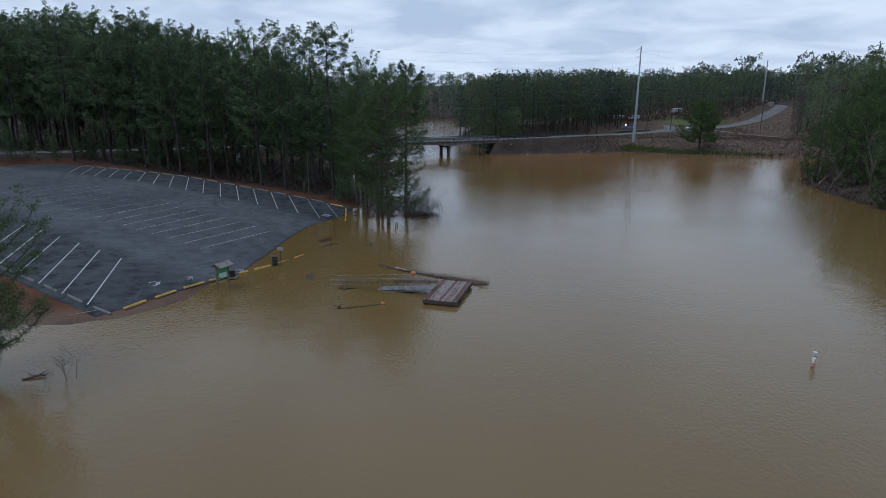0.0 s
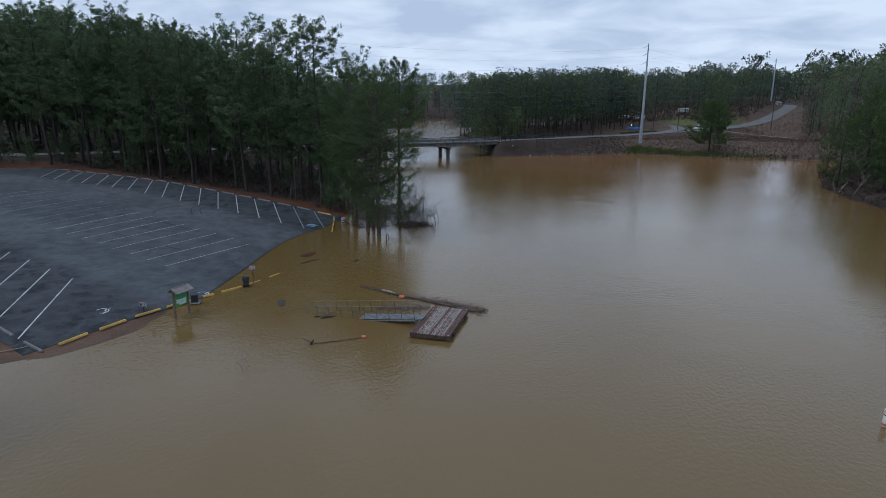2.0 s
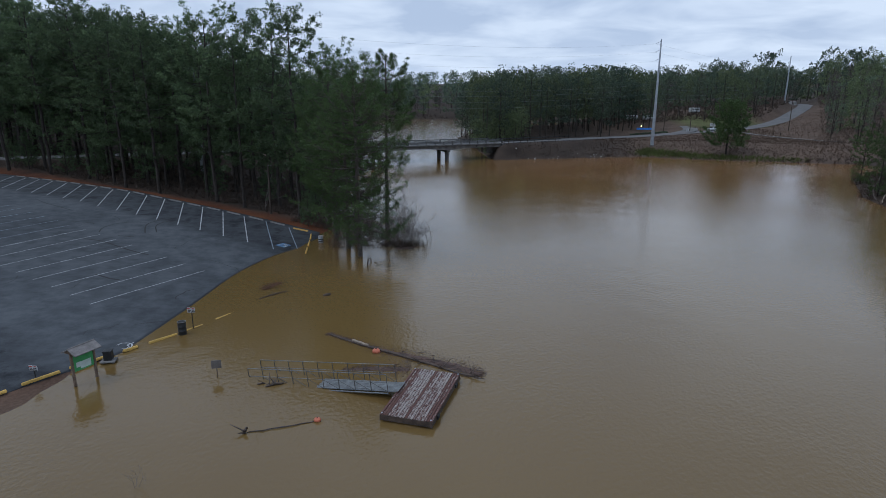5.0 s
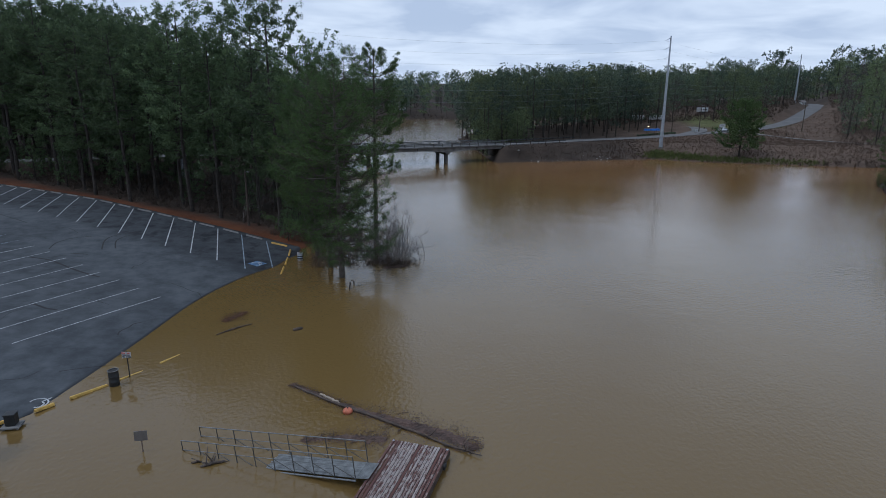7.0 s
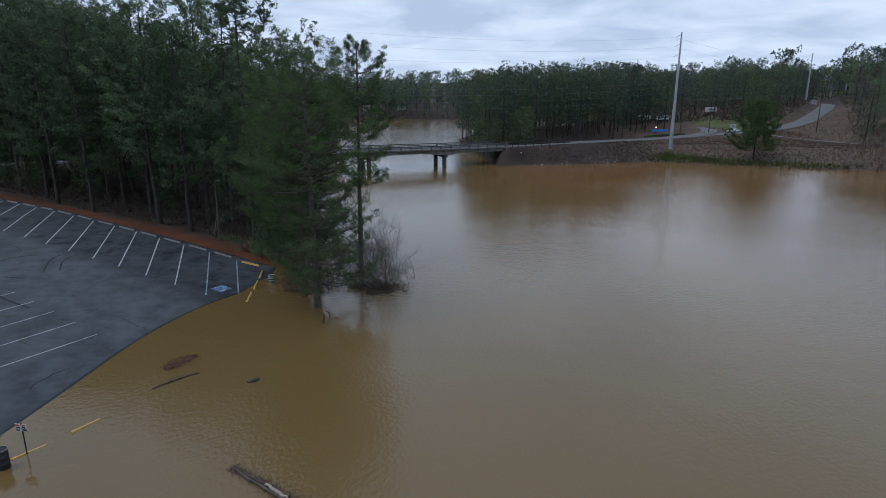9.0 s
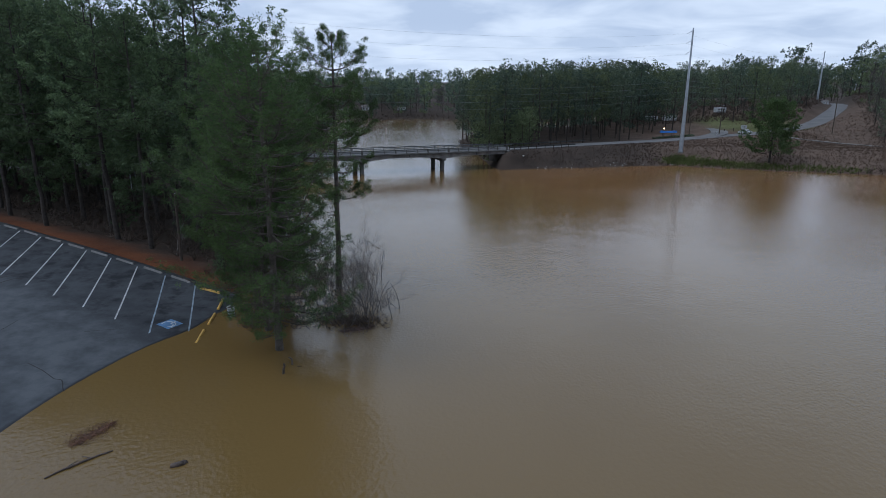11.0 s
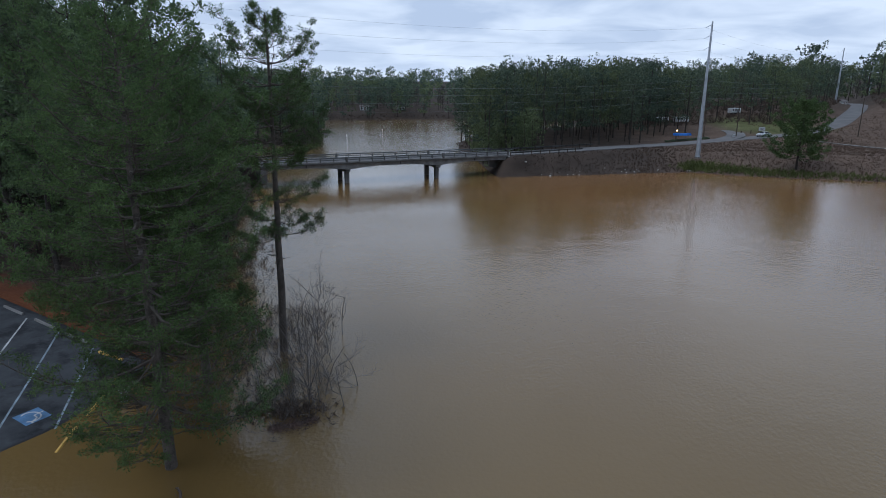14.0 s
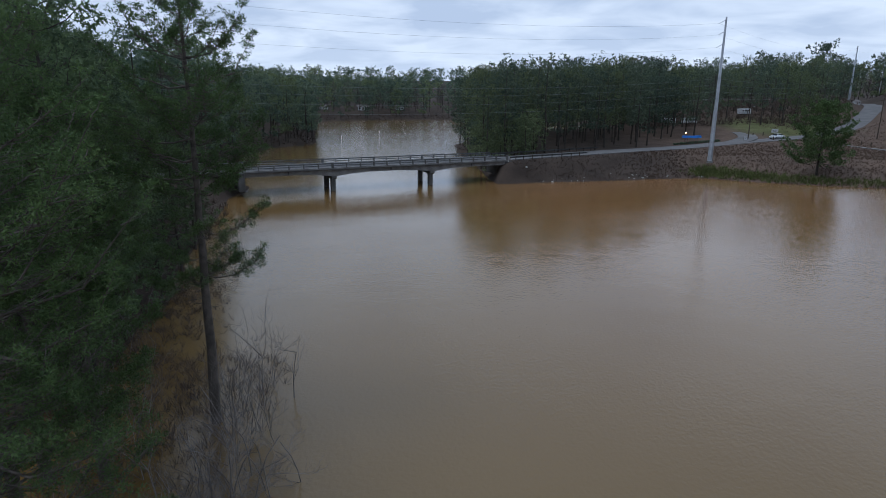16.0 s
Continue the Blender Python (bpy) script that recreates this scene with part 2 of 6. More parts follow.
WATER = water_material()
GROUND = ground_material()
ASPHALT = asphalt_material()
ROAD = material("grey_road_asphalt", (0.125, 0.124, 0.126), 0.85, vary=0.2, scale=0.3, fine=20)
BRIDGE_TOP = material("dark_bridge_asphalt", (0.07, 0.07, 0.072), 0.85, vary=0.2, scale=0.3, fine=20)
BARK = material("pine_bark", (0.05, 0.041, 0.035), 0.95, vary=0.4, scale=2.5, fine=18, bump=0.8)
BARK_PALE = material("grey_bark", (0.2, 0.175, 0.15), 0.95, vary=0.35, scale=2.0, fine=15, bump=0.5)
BARK_NEAR = material("flaky_pine_bark", (0.095, 0.08, 0.068), 0.95, vary=0.4, scale=2.5, fine=18, bump=0.8)
CRACK = material("tar_and_skid_marks", (0.014, 0.015, 0.017), 0.9, vary=0.3, scale=2, fine=20, bump=0)
TWIG = material("bare_twig", (0.2, 0.175, 0.16), 0.9, vary=0.3, scale=1.0, fine=8, bump=0)
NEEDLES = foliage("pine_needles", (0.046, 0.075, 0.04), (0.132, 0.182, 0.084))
NEEDLES_NEAR = foliage("pine_needles_bright", (0.038, 0.07, 0.024), (0.108, 0.162, 0.056), 0.1)
NEEDLES_OLIVE = foliage("olive_pine_needles", (0.06, 0.085, 0.045), (0.165, 0.2, 0.095), 0.25)
NEEDLES_DEEP = foliage("deep_green_pine_needles", (0.04, 0.066, 0.052), (0.11, 0.15, 0.1), 0.25)
# distance haze is put into this colour: paler and bluer than pine_needles
NEEDLES_HAZED = foliage("hazed_pine_needles", (0.055, 0.082, 0.06), (0.15, 0.19, 0.115), 0.25)
BARE_FAR = foliage("bare_crown_twigs", (0.06, 0.052, 0.048), (0.13, 0.115, 0.105), 0.2)
BRUSH = foliage("dry_brush", (0.05, 0.038, 0.032), (0.13, 0.098, 0.078), 0.2)
REEDS = foliage("green_reeds", (0.05, 0.065, 0.018), (0.14, 0.16, 0.055), 0.2)
DRYGRASS = foliage("dry_grass", (0.08, 0.055, 0.042), (0.16, 0.112, 0.08), 0.2)
WHITE_PAINT = material("worn_white_paint", (0.42, 0.44, 0.46), 0.7, vary=0.3, scale=1.5, fine=30, bump=0)
FADED_PAINT = material("faded_blue_white_paint", (0.22, 0.28, 0.34), 0.7, vary=0.35, scale=1.5, fine=30, bump=0)
BLUE_PAINT = material("blue_pavement_paint", (0.07, 0.16, 0.3), 0.7, vary=0.3, scale=1.5, fine=30, bump=0)
YELLOW = material("yellow_painted_concrete", (0.6, 0.38, 0.09), 0.8, vary=0.3, scale=1.5, fine=25, bump=0.3)
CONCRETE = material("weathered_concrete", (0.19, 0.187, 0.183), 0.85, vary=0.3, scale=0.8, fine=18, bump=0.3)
CONCRETE_DARK = material("dark_concrete", (0.1, 0.098, 0.096), 0.85, vary=0.35, scale=0.5, fine=14, bump=0.3)
GALV = material("galvanised_steel", (0.42, 0.45, 0.5), 0.5, 0.6, vary=0.15, scale=1.0, fine=20, bump=0.05)
ALU = material("bare_aluminium", (0.19, 0.2, 0.205), 0.55, 0.3, vary=0.3, scale=3, fine=30, bump=0.05)
ALU_DULL = material("tarnished_aluminium", (0.1, 0.095, 0.09), 0.6, 0.3, vary=0.3, scale=3, fine=30, bump=0.05)
RAIL = material("weathered_guardrail", (0.1, 0.105, 0.11), 0.6, 0.3, vary=0.25, scale=1.0, fine=20, bump=0.05)
WOOD = material("weathered_wood", (0.17, 0.12, 0.085), 0.85, vary=0.35, scale=3.0, fine=25, bump=0.4)
WOOD_POLE = material("creosoted_wood", (0.075, 0.056, 0.044), 0.9, vary=0.3, scale=1.0, fine=15, bump=0.4)
DRIFT = material("wet_driftwood", (0.075, 0.052, 0.04), 0.7, vary=0.4, scale=3.0, fine=25, bump=0.4)
DRIFT_PALE = material("bleached_driftwood", (0.33, 0.27, 0.21), 0.8, vary=0.3, scale=3.0, fine=25, bump=0.3)
DEBRIS = material("floating_debris", (0.088, 0.052, 0.04), 0.8, vary=0.4, scale=1.5, fine=12, bump=0.5)
DARK_METAL = material("dark_painted_metal", (0.03, 0.032, 0.035), 0.5, 0.3, vary=0.2, scale=4, fine=40, bump=0.05)
GREEN_BOARD = material("green_board", (0.06, 0.3, 0.1), 0.6, vary=0.15, scale=3, fine=30, bump=0)
PAPER = material("notice_paper", (0.5, 0.58, 0.55), 0.7, vary=0.1, scale=6, fine=40, bump=0)
SHINGLE = material("grey_roof_felt", (0.19, 0.175, 0.17), 0.85, vary=0.25, scale=3, fine=40, bump=0.3)
SIGN_WHITE = material("sign_white", (0.5, 0.51, 0.53), 0.5, vary=0.08, scale=4, fine=40, bump=0)
SIGN_RED = material("sign_red", (0.4, 0.06, 0.05), 0.5, vary=0.1, scale=4, fine=40, bump=0)
SIGN_BROWN = material("sign_grey_back", (0.14, 0.125, 0.115), 0.6, vary=0.2, scale=4, fine=40, bump=0)
ORANGE = material("faded_orange_plastic", (0.52, 0.15, 0.08), 0.55, vary=0.25, scale=5, fine=30, bump=0.1)
BUOY_WHITE = material("buoy_white", (0.5, 0.48, 0.46), 0.5, vary=0.1, scale=4, fine=40, bump=0)
BUOY_ORANGE = material("buoy_orange_band", (0.5, 0.13, 0.04), 0.5, vary=0.1, scale=4, fine=40, bump=0)
BLUE_HULL = material("blue_canoe_plastic", (0.03, 0.22, 0.7), 0.4, vary=0.15, scale=3, fine=30, bump=0)
RV_WHITE = material("camper_white", (0.62, 0.64, 0.66), 0.5, vary=0.1, scale=1, fine=20, bump=0)
GLASS_DARK = material("dark_window_glass", (0.02, 0.024, 0.03), 0.1, vary=0.1, scale=1, fine=10, bump=0)
CAR_PAINT = material("silver_car_paint", (0.5, 0.52, 0.55), 0.3, 0.5, vary=0.05, scale=1, fine=20, bump=0)
RUBBER = material("black_rubber", (0.02, 0.02, 0.021), 0.8, vary=0.2, scale=4, fine=40, bump=0.1)
WIRE = material("power_line_wire", (0.22, 0.24, 0.25), 0.6, 0.3, vary=0.1, scale=1, fine=10, bump=0)
STONE = material("pale_riprap_stone", (0.36, 0.35, 0.33), 0.9, vary=0.3, scale=2, fine=15, bump=0.4)


def deck_material(name, worn):
    """Red-brown deck paint that has peeled to pale grey wood in long flakes; worn: how much has gone."""
    m = bpy.data.materials.new(name)
    m.use_nodes = True
    n, l = m.node_tree.nodes, m.node_tree.links
    b = n["Principled BSDF"]
    b.inputs["Roughness"].default_value = 0.85
    co, info, mp = n.new("ShaderNodeTexCoord"), n.new("ShaderNodeObjectInfo"), n.new("ShaderNodeMapping")
    mp.inputs["Scale"].default_value = (7.0, 1.6, 3.0)
    l.new(co.outputs["Object"], mp.inputs["Vector"])
    flake, grain = n.new("ShaderNodeTexNoise"), n.new("ShaderNodeTexNoise")
    flake.inputs["Scale"].default_value, flake.inputs["Detail"].default_value, flake.inputs["Roughness"].default_value = 1.6, 6, 0.65
    grain.inputs["Scale"].default_value, grain.inputs["Detail"].default_value = 9.0, 3
    l.new(mp.outputs[0], flake.inputs["Vector"]), l.new(mp.outputs[0], grain.inputs["Vector"])
    add = n.new("ShaderNodeMath")
    add.operation = "MULTIPLY_ADD"
    l.new(info.outputs["Random"], add.inputs[0])
    add.inputs[1].default_value = 0.16
    l.new(flake.outputs["Fac"], add.inputs[2])
    r = n.new("ShaderNodeMapRange")
    r.inputs[1].default_value, r.inputs[2].default_value = 0.62 - worn, 0.78 - worn
    l.new(add.outputs[0], r.inputs[0])
    mx, gm = n.new("ShaderNodeMix"), n.new("ShaderNodeMix")
    mx.data_type = gm.data_type = "RGBA"
    gm.inputs[6].default_value, gm.inputs[7].default_value = (0.2, 0.165, 0.15, 1), (0.4, 0.36, 0.34, 1)
    l.new(grain.outputs["Fac"], gm.inputs[0])
    l.new(r.outputs[0], mx.inputs[0])
    mx.inputs[6].default_value = (0.095, 0.042, 0.034, 1)
    l.new(gm.outputs[2], mx.inputs[7])
    l.new(mx.outputs[2], b.inputs["Base Color"])
    bp = n.new("ShaderNodeBump")
    bp.inputs["Strength"].default_value, bp.inputs["Distance"].default_value = 0.4, 0.01
    l.new(flake.outputs["Fac"], bp.inputs["Height"])
    l.new(bp.outputs[0], b.inputs["Normal"])
    return m


DECK_RED, DECK_GREY = deck_material("red_deck_paint", -0.02), deck_material("peeled_deck_paint", 0.14)


def lamp_material(name, color, strength):
    m = bpy.data.materials.new(name)
    m.use_nodes = True
    b = m.node_tree.nodes["Principled BSDF"]
    b.inputs["Emission Color"].default_value, b.inputs["Emission Strength"].default_value = (*color, 1), strength
    return m


LAMP_WARM = lamp_material("lit_warm_lamp", (1.0, 0.6, 0.25), 5)
LAMP_WHITE = lamp_material("lit_white_lamp", (0.95, 0.98, 1.0), 0.35)


# ---------------------------------------------------------------- mesh helpers
def mesh_np(name, verts, tris, mats, index=None, smooth=False):
    """A mesh from arrays of corners and triangles."""
    me = bpy.data.meshes.new(name)
    verts, tris = np.asarray(verts, np.float32), np.asarray(tris, np.int32)
    me.vertices.add(len(verts)), me.loops.add(tris.size), me.polygons.add(len(tris))
    me.vertices.foreach_set("co", verts.ravel())
    me.loops.foreach_set("vertex_index", tris.ravel())
    me.polygons.foreach_set("loop_start", np.arange(0, tris.size, 3, dtype=np.int32))
    for m in mats:
        me.materials.append(m)
    if index is not None:
        me.polygons.foreach_set("material_index", np.asarray(index, np.int32))
    me.polygons.foreach_set("use_smooth", np.full(len(tris), smooth, bool))
    me.update(calc_edges=True)
    return me


def mesh_bm(name, bm, mat, smooth=False):
    me = bpy.data.meshes.new(name)
    bmesh.ops.recalc_face_normals(bm, faces=bm.faces)
    bm.to_mesh(me)
    bm.free()
    for m in (mat if isinstance(mat, (list, tuple)) else [mat]):
        me.materials.append(m)
    for p in me.polygons:
        p.use_smooth = smooth
    return me


def part(name, bm, mat, parent, label="", smooth=False):
    """One mesh object from a bmesh, under a thing or a part; its corners are in its parent's frame."""
    ob = new(name, mesh_bm(name, bm, mat, smooth))
    ob.parent = parent
    if label:
        ob["label"] = label
    return ob


def place(parent, name, me, label=""):
    ob = new(name, me)
    ob.parent = parent
    if label:
        ob["label"] = label
    return ob


def empty(name, m, label, category, group="", kind=""):
    ob = new(name)
    ob.empty_display_size = 0.3
    ob.matrix_world = m
    return tagged(ob, label, category, group, kind)


def box(bm, c, size, m=None, bevel=0.0):
    """A bevelled box into bm: centre, size, and a turn about its centre."""
    r = bmesh.ops.create_cube(bm, size=1.0)
    vs = r["verts"]
    mat = Matrix.Translation(c) @ (m or Matrix.Identity(4)) @ Matrix.Diagonal((*size, 1))
    bmesh.ops.transform(bm, matrix=mat, verts=vs)
    if bevel:
        es = list({e for v in vs for e in v.link_edges})
        bmesh.ops.bevel(bm, geom=es, offset=bevel, segments=1, affect="EDGES")
    return bm


def rod(bm, a, b, r0, r1=None, sides=8):
    """A tapered round bar from a to b."""
    a, b = Vector(a), Vector(b)
    r1 = r0 if r1 is None else r1
    d = b - a
    res = bmesh.ops.create_cone(bm, cap_ends=True, segments=sides, radius1=r0, radius2=max(r1, 1e-4), depth=d.length)
    bmesh.ops.transform(bm, matrix=Matrix.Translation((a + b) / 2) @ d.to_track_quat("Z", "Y").to_matrix().to_4x4(), verts=res["verts"])
    return bm


def tube(points, radii, sides=6):
    """Corners and triangles of a tube along points."""
    P = np.asarray(points, float)
    R = np.asarray(radii, float)
    T = np.gradient(P, axis=0)
    T /= np.linalg.norm(T, axis=1, keepdims=True) + 1e-9
    ref = np.where(np.abs(T[:, 2:3]) > 0.9, np.array([[1.0, 0, 0]]), np.array([[0, 0, 1.0]]))
    U = np.cross(T, ref)
    U /= np.linalg.norm(U, axis=1, keepdims=True) + 1e-9
    W = np.cross(T, U)
    a = np.arange(sides) * 2 * np.pi / sides
    V = P[:, None] + R[:, None, None] * (np.cos(a)[None, :, None] * U[:, None] + np.sin(a)[None, :, None] * W[:, None])
    n = len(P)
    i, j = np.meshgrid(np.arange(n - 1), np.arange(sides), indexing="ij")
    k = (j + 1) % sides
    q0, q1, q2, q3 = i * sides + j, i * sides + k, (i + 1) * sides + k, (i + 1) * sides + j
    F = np.concatenate([np.stack([q0, q1, q2], -1).reshape(-1, 3), np.stack([q0, q2, q3], -1).reshape(-1, 3)])
    return V.reshape(-1, 3), F


def merge(parts):
    V, F, o = [], [], 0
    for v, f in parts:
        V.append(v), F.append(f + o)
        o += len(v)
    return np.concatenate(V), np.concatenate(F)


def tufts(rng, centres, n, length, width, up=0.25):
    """Tufts of grass or twigs: n pointed blades spread from each centre."""
    C = np.repeat(np.asarray(centres, float), n, axis=0)
    D = rng.normal(size=(len(C), 3))
    D[:, 2] += up
    D /= np.linalg.norm(D, axis=1, keepdims=True)
    S = np.cross(D, rng.normal(size=D.shape))
    S /= np.linalg.norm(S, axis=1, keepdims=True)
    L = length * rng.uniform(0.6, 1.15, (len(C), 1))
    w = width * rng.uniform(0.7, 1.3, (len(C), 1))
    root = C - D * L * 0.1
    V = np.stack([root - S * w, root + D * L * 0.12 + S * w, C + D * L], 1).reshape(-1, 3)
    return V, np.arange(len(C))[:, None] * 3 + [0, 1, 2]


# ---------------------------------------------------------------- the plan: shore, heights
LAKE = np.array([(-140, -600), (-80, -60), (-64, 15), (-52, 36), (-40, 39.5), (-31.8, 39.7), (-27.8, 39.8), (-24.3, 40.6), (-22.3, 43.2),
                 (-20.7, 45.4), (-20.0, 49.0), (-19.2, 52.0), (-18.7, 55), (-18.6, 61.5), (-18.4, 66.3), (-17.8, 72), (-16.5, 77), (-15.0, 80.5), (-12.9, 84.5), (-13.2, 90),
                 (-15.5, 99), (-19, 112), (-23, 128), (-27, 145), (-30, 155), (-35, 170), (-46, 195), (-52, 222), (-54, 239), (-46, 252),
                 (-41, 261), (-48, 290), (-55, 319), (-70, 390), (-79, 424), (-67, 433), (-51, 443), (-16, 456), (13, 452), (45, 440), (75, 400),
                 (80, 340), (60, 302), (35, 288), (12, 282), (6, 262), (7, 235), (11, 205), (12, 190), (14, 179), (17, 177), (21, 175.5),
                 (33, 178), (46, 182), (56, 184), (65, 178.5), (75, 174.5), (90, 170), (104, 167), (108, 160), (98, 148), (85, 140), (71, 116),
                 (68, 105), (67, 96), (66, 87), (66, 60), (72, 20), (85, -50), (150, -600)], float)
LOT = np.array([(-25.9, 41.4), (-15.5, 58.5), (-12.2, 76.0), (-13.6, 87.1), (-53.5, 107.25), (-74.5, 117.9), (-81.5, 116.5), (-104.0, 96.0), (-60.5, 64.8)], float)
LOT_COEF = (1.207, -1.371, 0.428, -0.262, 0.055, 0.131, -0.084, 0.299, 0.397, 0.105)


def inside_distance(poly, x, y):
    """Distance to a closed outline, positive inside."""
    x, y = np.asarray(x, float), np.asarray(y, float)
    best, odd = np.full(x.shape, 1e9), np.zeros(x.shape, bool)
    for (ax, ay), (bx, by) in zip(poly, np.roll(poly, -1, axis=0)):
        dx, dy = bx - ax, by - ay
        t = np.clip(((x - ax) * dx + (y - ay) * dy) / (dx * dx + dy * dy), 0, 1)
        best = np.minimum(best, np.hypot(x - ax - t * dx, y - ay - t * dy))
        cross = (ay > y) != (by > y)
        odd ^= cross & (x < ax + (y - ay) * dx / np.where(dy == 0, 1e-9, dy))
    return np.where(odd, best, -best)


def step(a, b, v):
    t = np.clip((v - a) / (b - a), 0, 1)
    return t * t * (3 - 2 * t)


def lot_z(x, y):
    u, v = (np.asarray(x, float) + 30) / 20, (np.asarray(y, float) - 80) / 20
    basis = (1, u, v, u * u, u * v, v * v, u ** 3, u * u * v, u * v * v, v ** 3)
    z = sum(c * b for c, b in zip(LOT_COEF, basis))
    # a shallow dip and a hump along the waterline
    z = z - 0.045 * np.exp(-((v + 0.475) / 0.3) ** 2) + 0.07 * np.exp(-((v - 0.0) / 0.11) ** 2) * np.exp(-((u - 0.77) / 0.35) ** 2)
    return np.where(z > 2.6, 2.6 + 0.35 * np.tanh((z - 2.6) / 0.8), z)     # the top of the lot is level


ROAD_LINE = np.array([(-120, 112), (-75, 134), (-31, 159.2), (0.4, 174.2), (14.5, 181.0), (30, 191.5), (45, 201.0), (62, 211.5), (80, 223.5), (97, 232.0),
                      (112, 240), (130, 255), (150, 279), (168, 303), (182, 330), (200, 380)], float)
ROAD_Z = np.array([4.6, 4.2, 3.95, 3.95, 3.95, 3.9, 3.9, 3.9, 4.2, 4.7, 5.4, 7.0, 9.8, 12.4, 13.0, 12.5], float)


def road_near(x, y):
    """Distance to the road's middle line and its height there."""
    x, y = np.asarray(x, float), np.asarray(y, float)
    best, z = np.full(x.shape, 1e9), np.zeros(x.shape)
    for k in range(len(ROAD_LINE) - 1):
        (ax, ay), (bx, by) = ROAD_LINE[k], ROAD_LINE[k + 1]
        dx, dy = bx - ax, by - ay
        t = np.clip(((x - ax) * dx + (y - ay) * dy) / (dx * dx + dy * dy), 0, 1)
        d = np.hypot(x - ax - t * dx, y - ay - t * dy)
        near = d < best
        best = np.where(near, d, best)
        z = np.where(near, ROAD_Z[k] + t * (ROAD_Z[k + 1] - ROAD_Z[k]), z)
    return best, z


def wavy(x, y, size, seed):
    """A smooth random relief of about that size, between -1 and 1."""
    r = np.random.RandomState(seed)
    v = 0
    for _ in range(5):
        a, p = r.uniform(0, 2 * np.pi), r.uniform(0, 2 * np.pi)
        v = v + np.sin((x * np.cos(a) + y * np.sin(a)) * 2 * np.pi / (size * r.uniform(0.6, 1.5)) + p)
    return v / 5


def ground_z(x, y):
    x, y = np.asarray(x, float), np.asarray(y, float)
    sd = -inside_distance(LAKE, x, y)
    land = np.maximum(sd, 0)
    left = 0.35 * step(0, 3, land) + 0.055 * np.minimum(land, 130)
    left = np.where(y < 60, 0.5 * step(0, 4, land) + 0.03 * np.minimum(land, 80), left)
    steep = 0.30 - 0.12 * step(58, 75, x)
    hill = np.clip((x - 90) * 0.6 + (y - 222) * 0.8, 0, 140) * 0.088
    cause = np.minimum(land * steep, 3.4) + 0.02 * np.clip(y - 205, 0, 80) + hill
    right = np.minimum(land * 0.2, 2.4) + 0.05 * np.minimum(land, 120)
    far = np.minimum(land * 0.16, 4) + 0.045 * np.minimum(land, 260)
    k_r = step(140, 172, y) * step(-40, 0, x)
    z = np.where(x < 25, left, right)
    z = z * (1 - k_r) + cause * k_r
    k_f = np.maximum(step(225, 270, y) * (1 - step(20, 110, x)), step(330, 420, y))
    z = z * (1 - k_f) + far * k_f
    dist = np.hypot(x, y - 60)
    z = z + step(500, 1500, dist) * (30 + 14 * wavy(x, y, 900, 3)) * step(0, 60, land)
    z = z + 0.12 * wavy(x, y, 9, 5) * step(0, 6, land) + 0.8 * wavy(x, y, 70, 6) * step(10, 60, land)
    z = np.where(sd > 0, z, np.maximum(sd * 0.16, -2.5))
    # the road's bank, but not under the bridge
    rd, rz = road_near(x, y)
    on_bank = step(13, 16, x) + step(-30, -33, x) * (x < 0)
    w = step(8.5, 4.2, rd) * np.clip(on_bank, 0, 1)
    z = z * (1 - w) + (rz - 0.1) * w
    # the car park
    ld = inside_distance(LOT, x, y)
    reach = np.where(y < 58, 1.6, 5.0)
    w = step(-reach, -0.2, ld)
    z = z * (1 - w) + (lot_z(x, y) - 0.14) * w
    # the mud bank that stands clear of the flood below the lot
    bank = np.minimum(0.14 * step(0, 1.0, land), lot_z(x, y) - 0.04)
    return np.where((y < 58) & (land > 0) & (ld < 3) & (ld > -6), np.maximum(z, bank), z)


def gz(x, y):
    return float(ground_z(np.array([x]), np.array([y]))[0])


def axis_steps(lo, hi, fine, limit):
    a = list(np.arange(lo, hi + fine / 2, fine))
    s, v = fine, a[-1]
    while v < limit:
        s *= 1.09
        v += s
        a.append(v)
    s, v, pre = fine, lo, []
    while v > -limit:
        s *= 1.09
        v -= s
        pre.append(v)
    return np.array(pre[::-1] + a)


def grid_mesh(name, xs, ys, zf, mat):
    X, Y = np.meshgrid(xs, ys)
    V = np.stack([X.ravel(), Y.ravel(), zf(X.ravel(), Y.ravel())], -1)
    nx, ny = len(xs), len(ys)
    i, j = np.meshgrid(np.arange(ny - 1), np.arange(nx - 1), indexing="ij")
    q = (i * nx + j).ravel()
    F = np.concatenate([np.stack([q, q + 1, q + nx + 1], -1), np.stack([q, q + nx + 1, q + nx], -1)])
    return mesh_np(name, V, F, [mat], smooth=True)


def mask(me, name, values):
    at = me.attributes.new(name, "FLOAT", "POINT")
    at.data.foreach_set("value", np.asarray(values, np.float32))


def coords(me):
    v = np.empty(len(me.vertices) * 3, np.float32)
    me.vertices.foreach_get("co", v)
    return v.reshape(-1, 3)


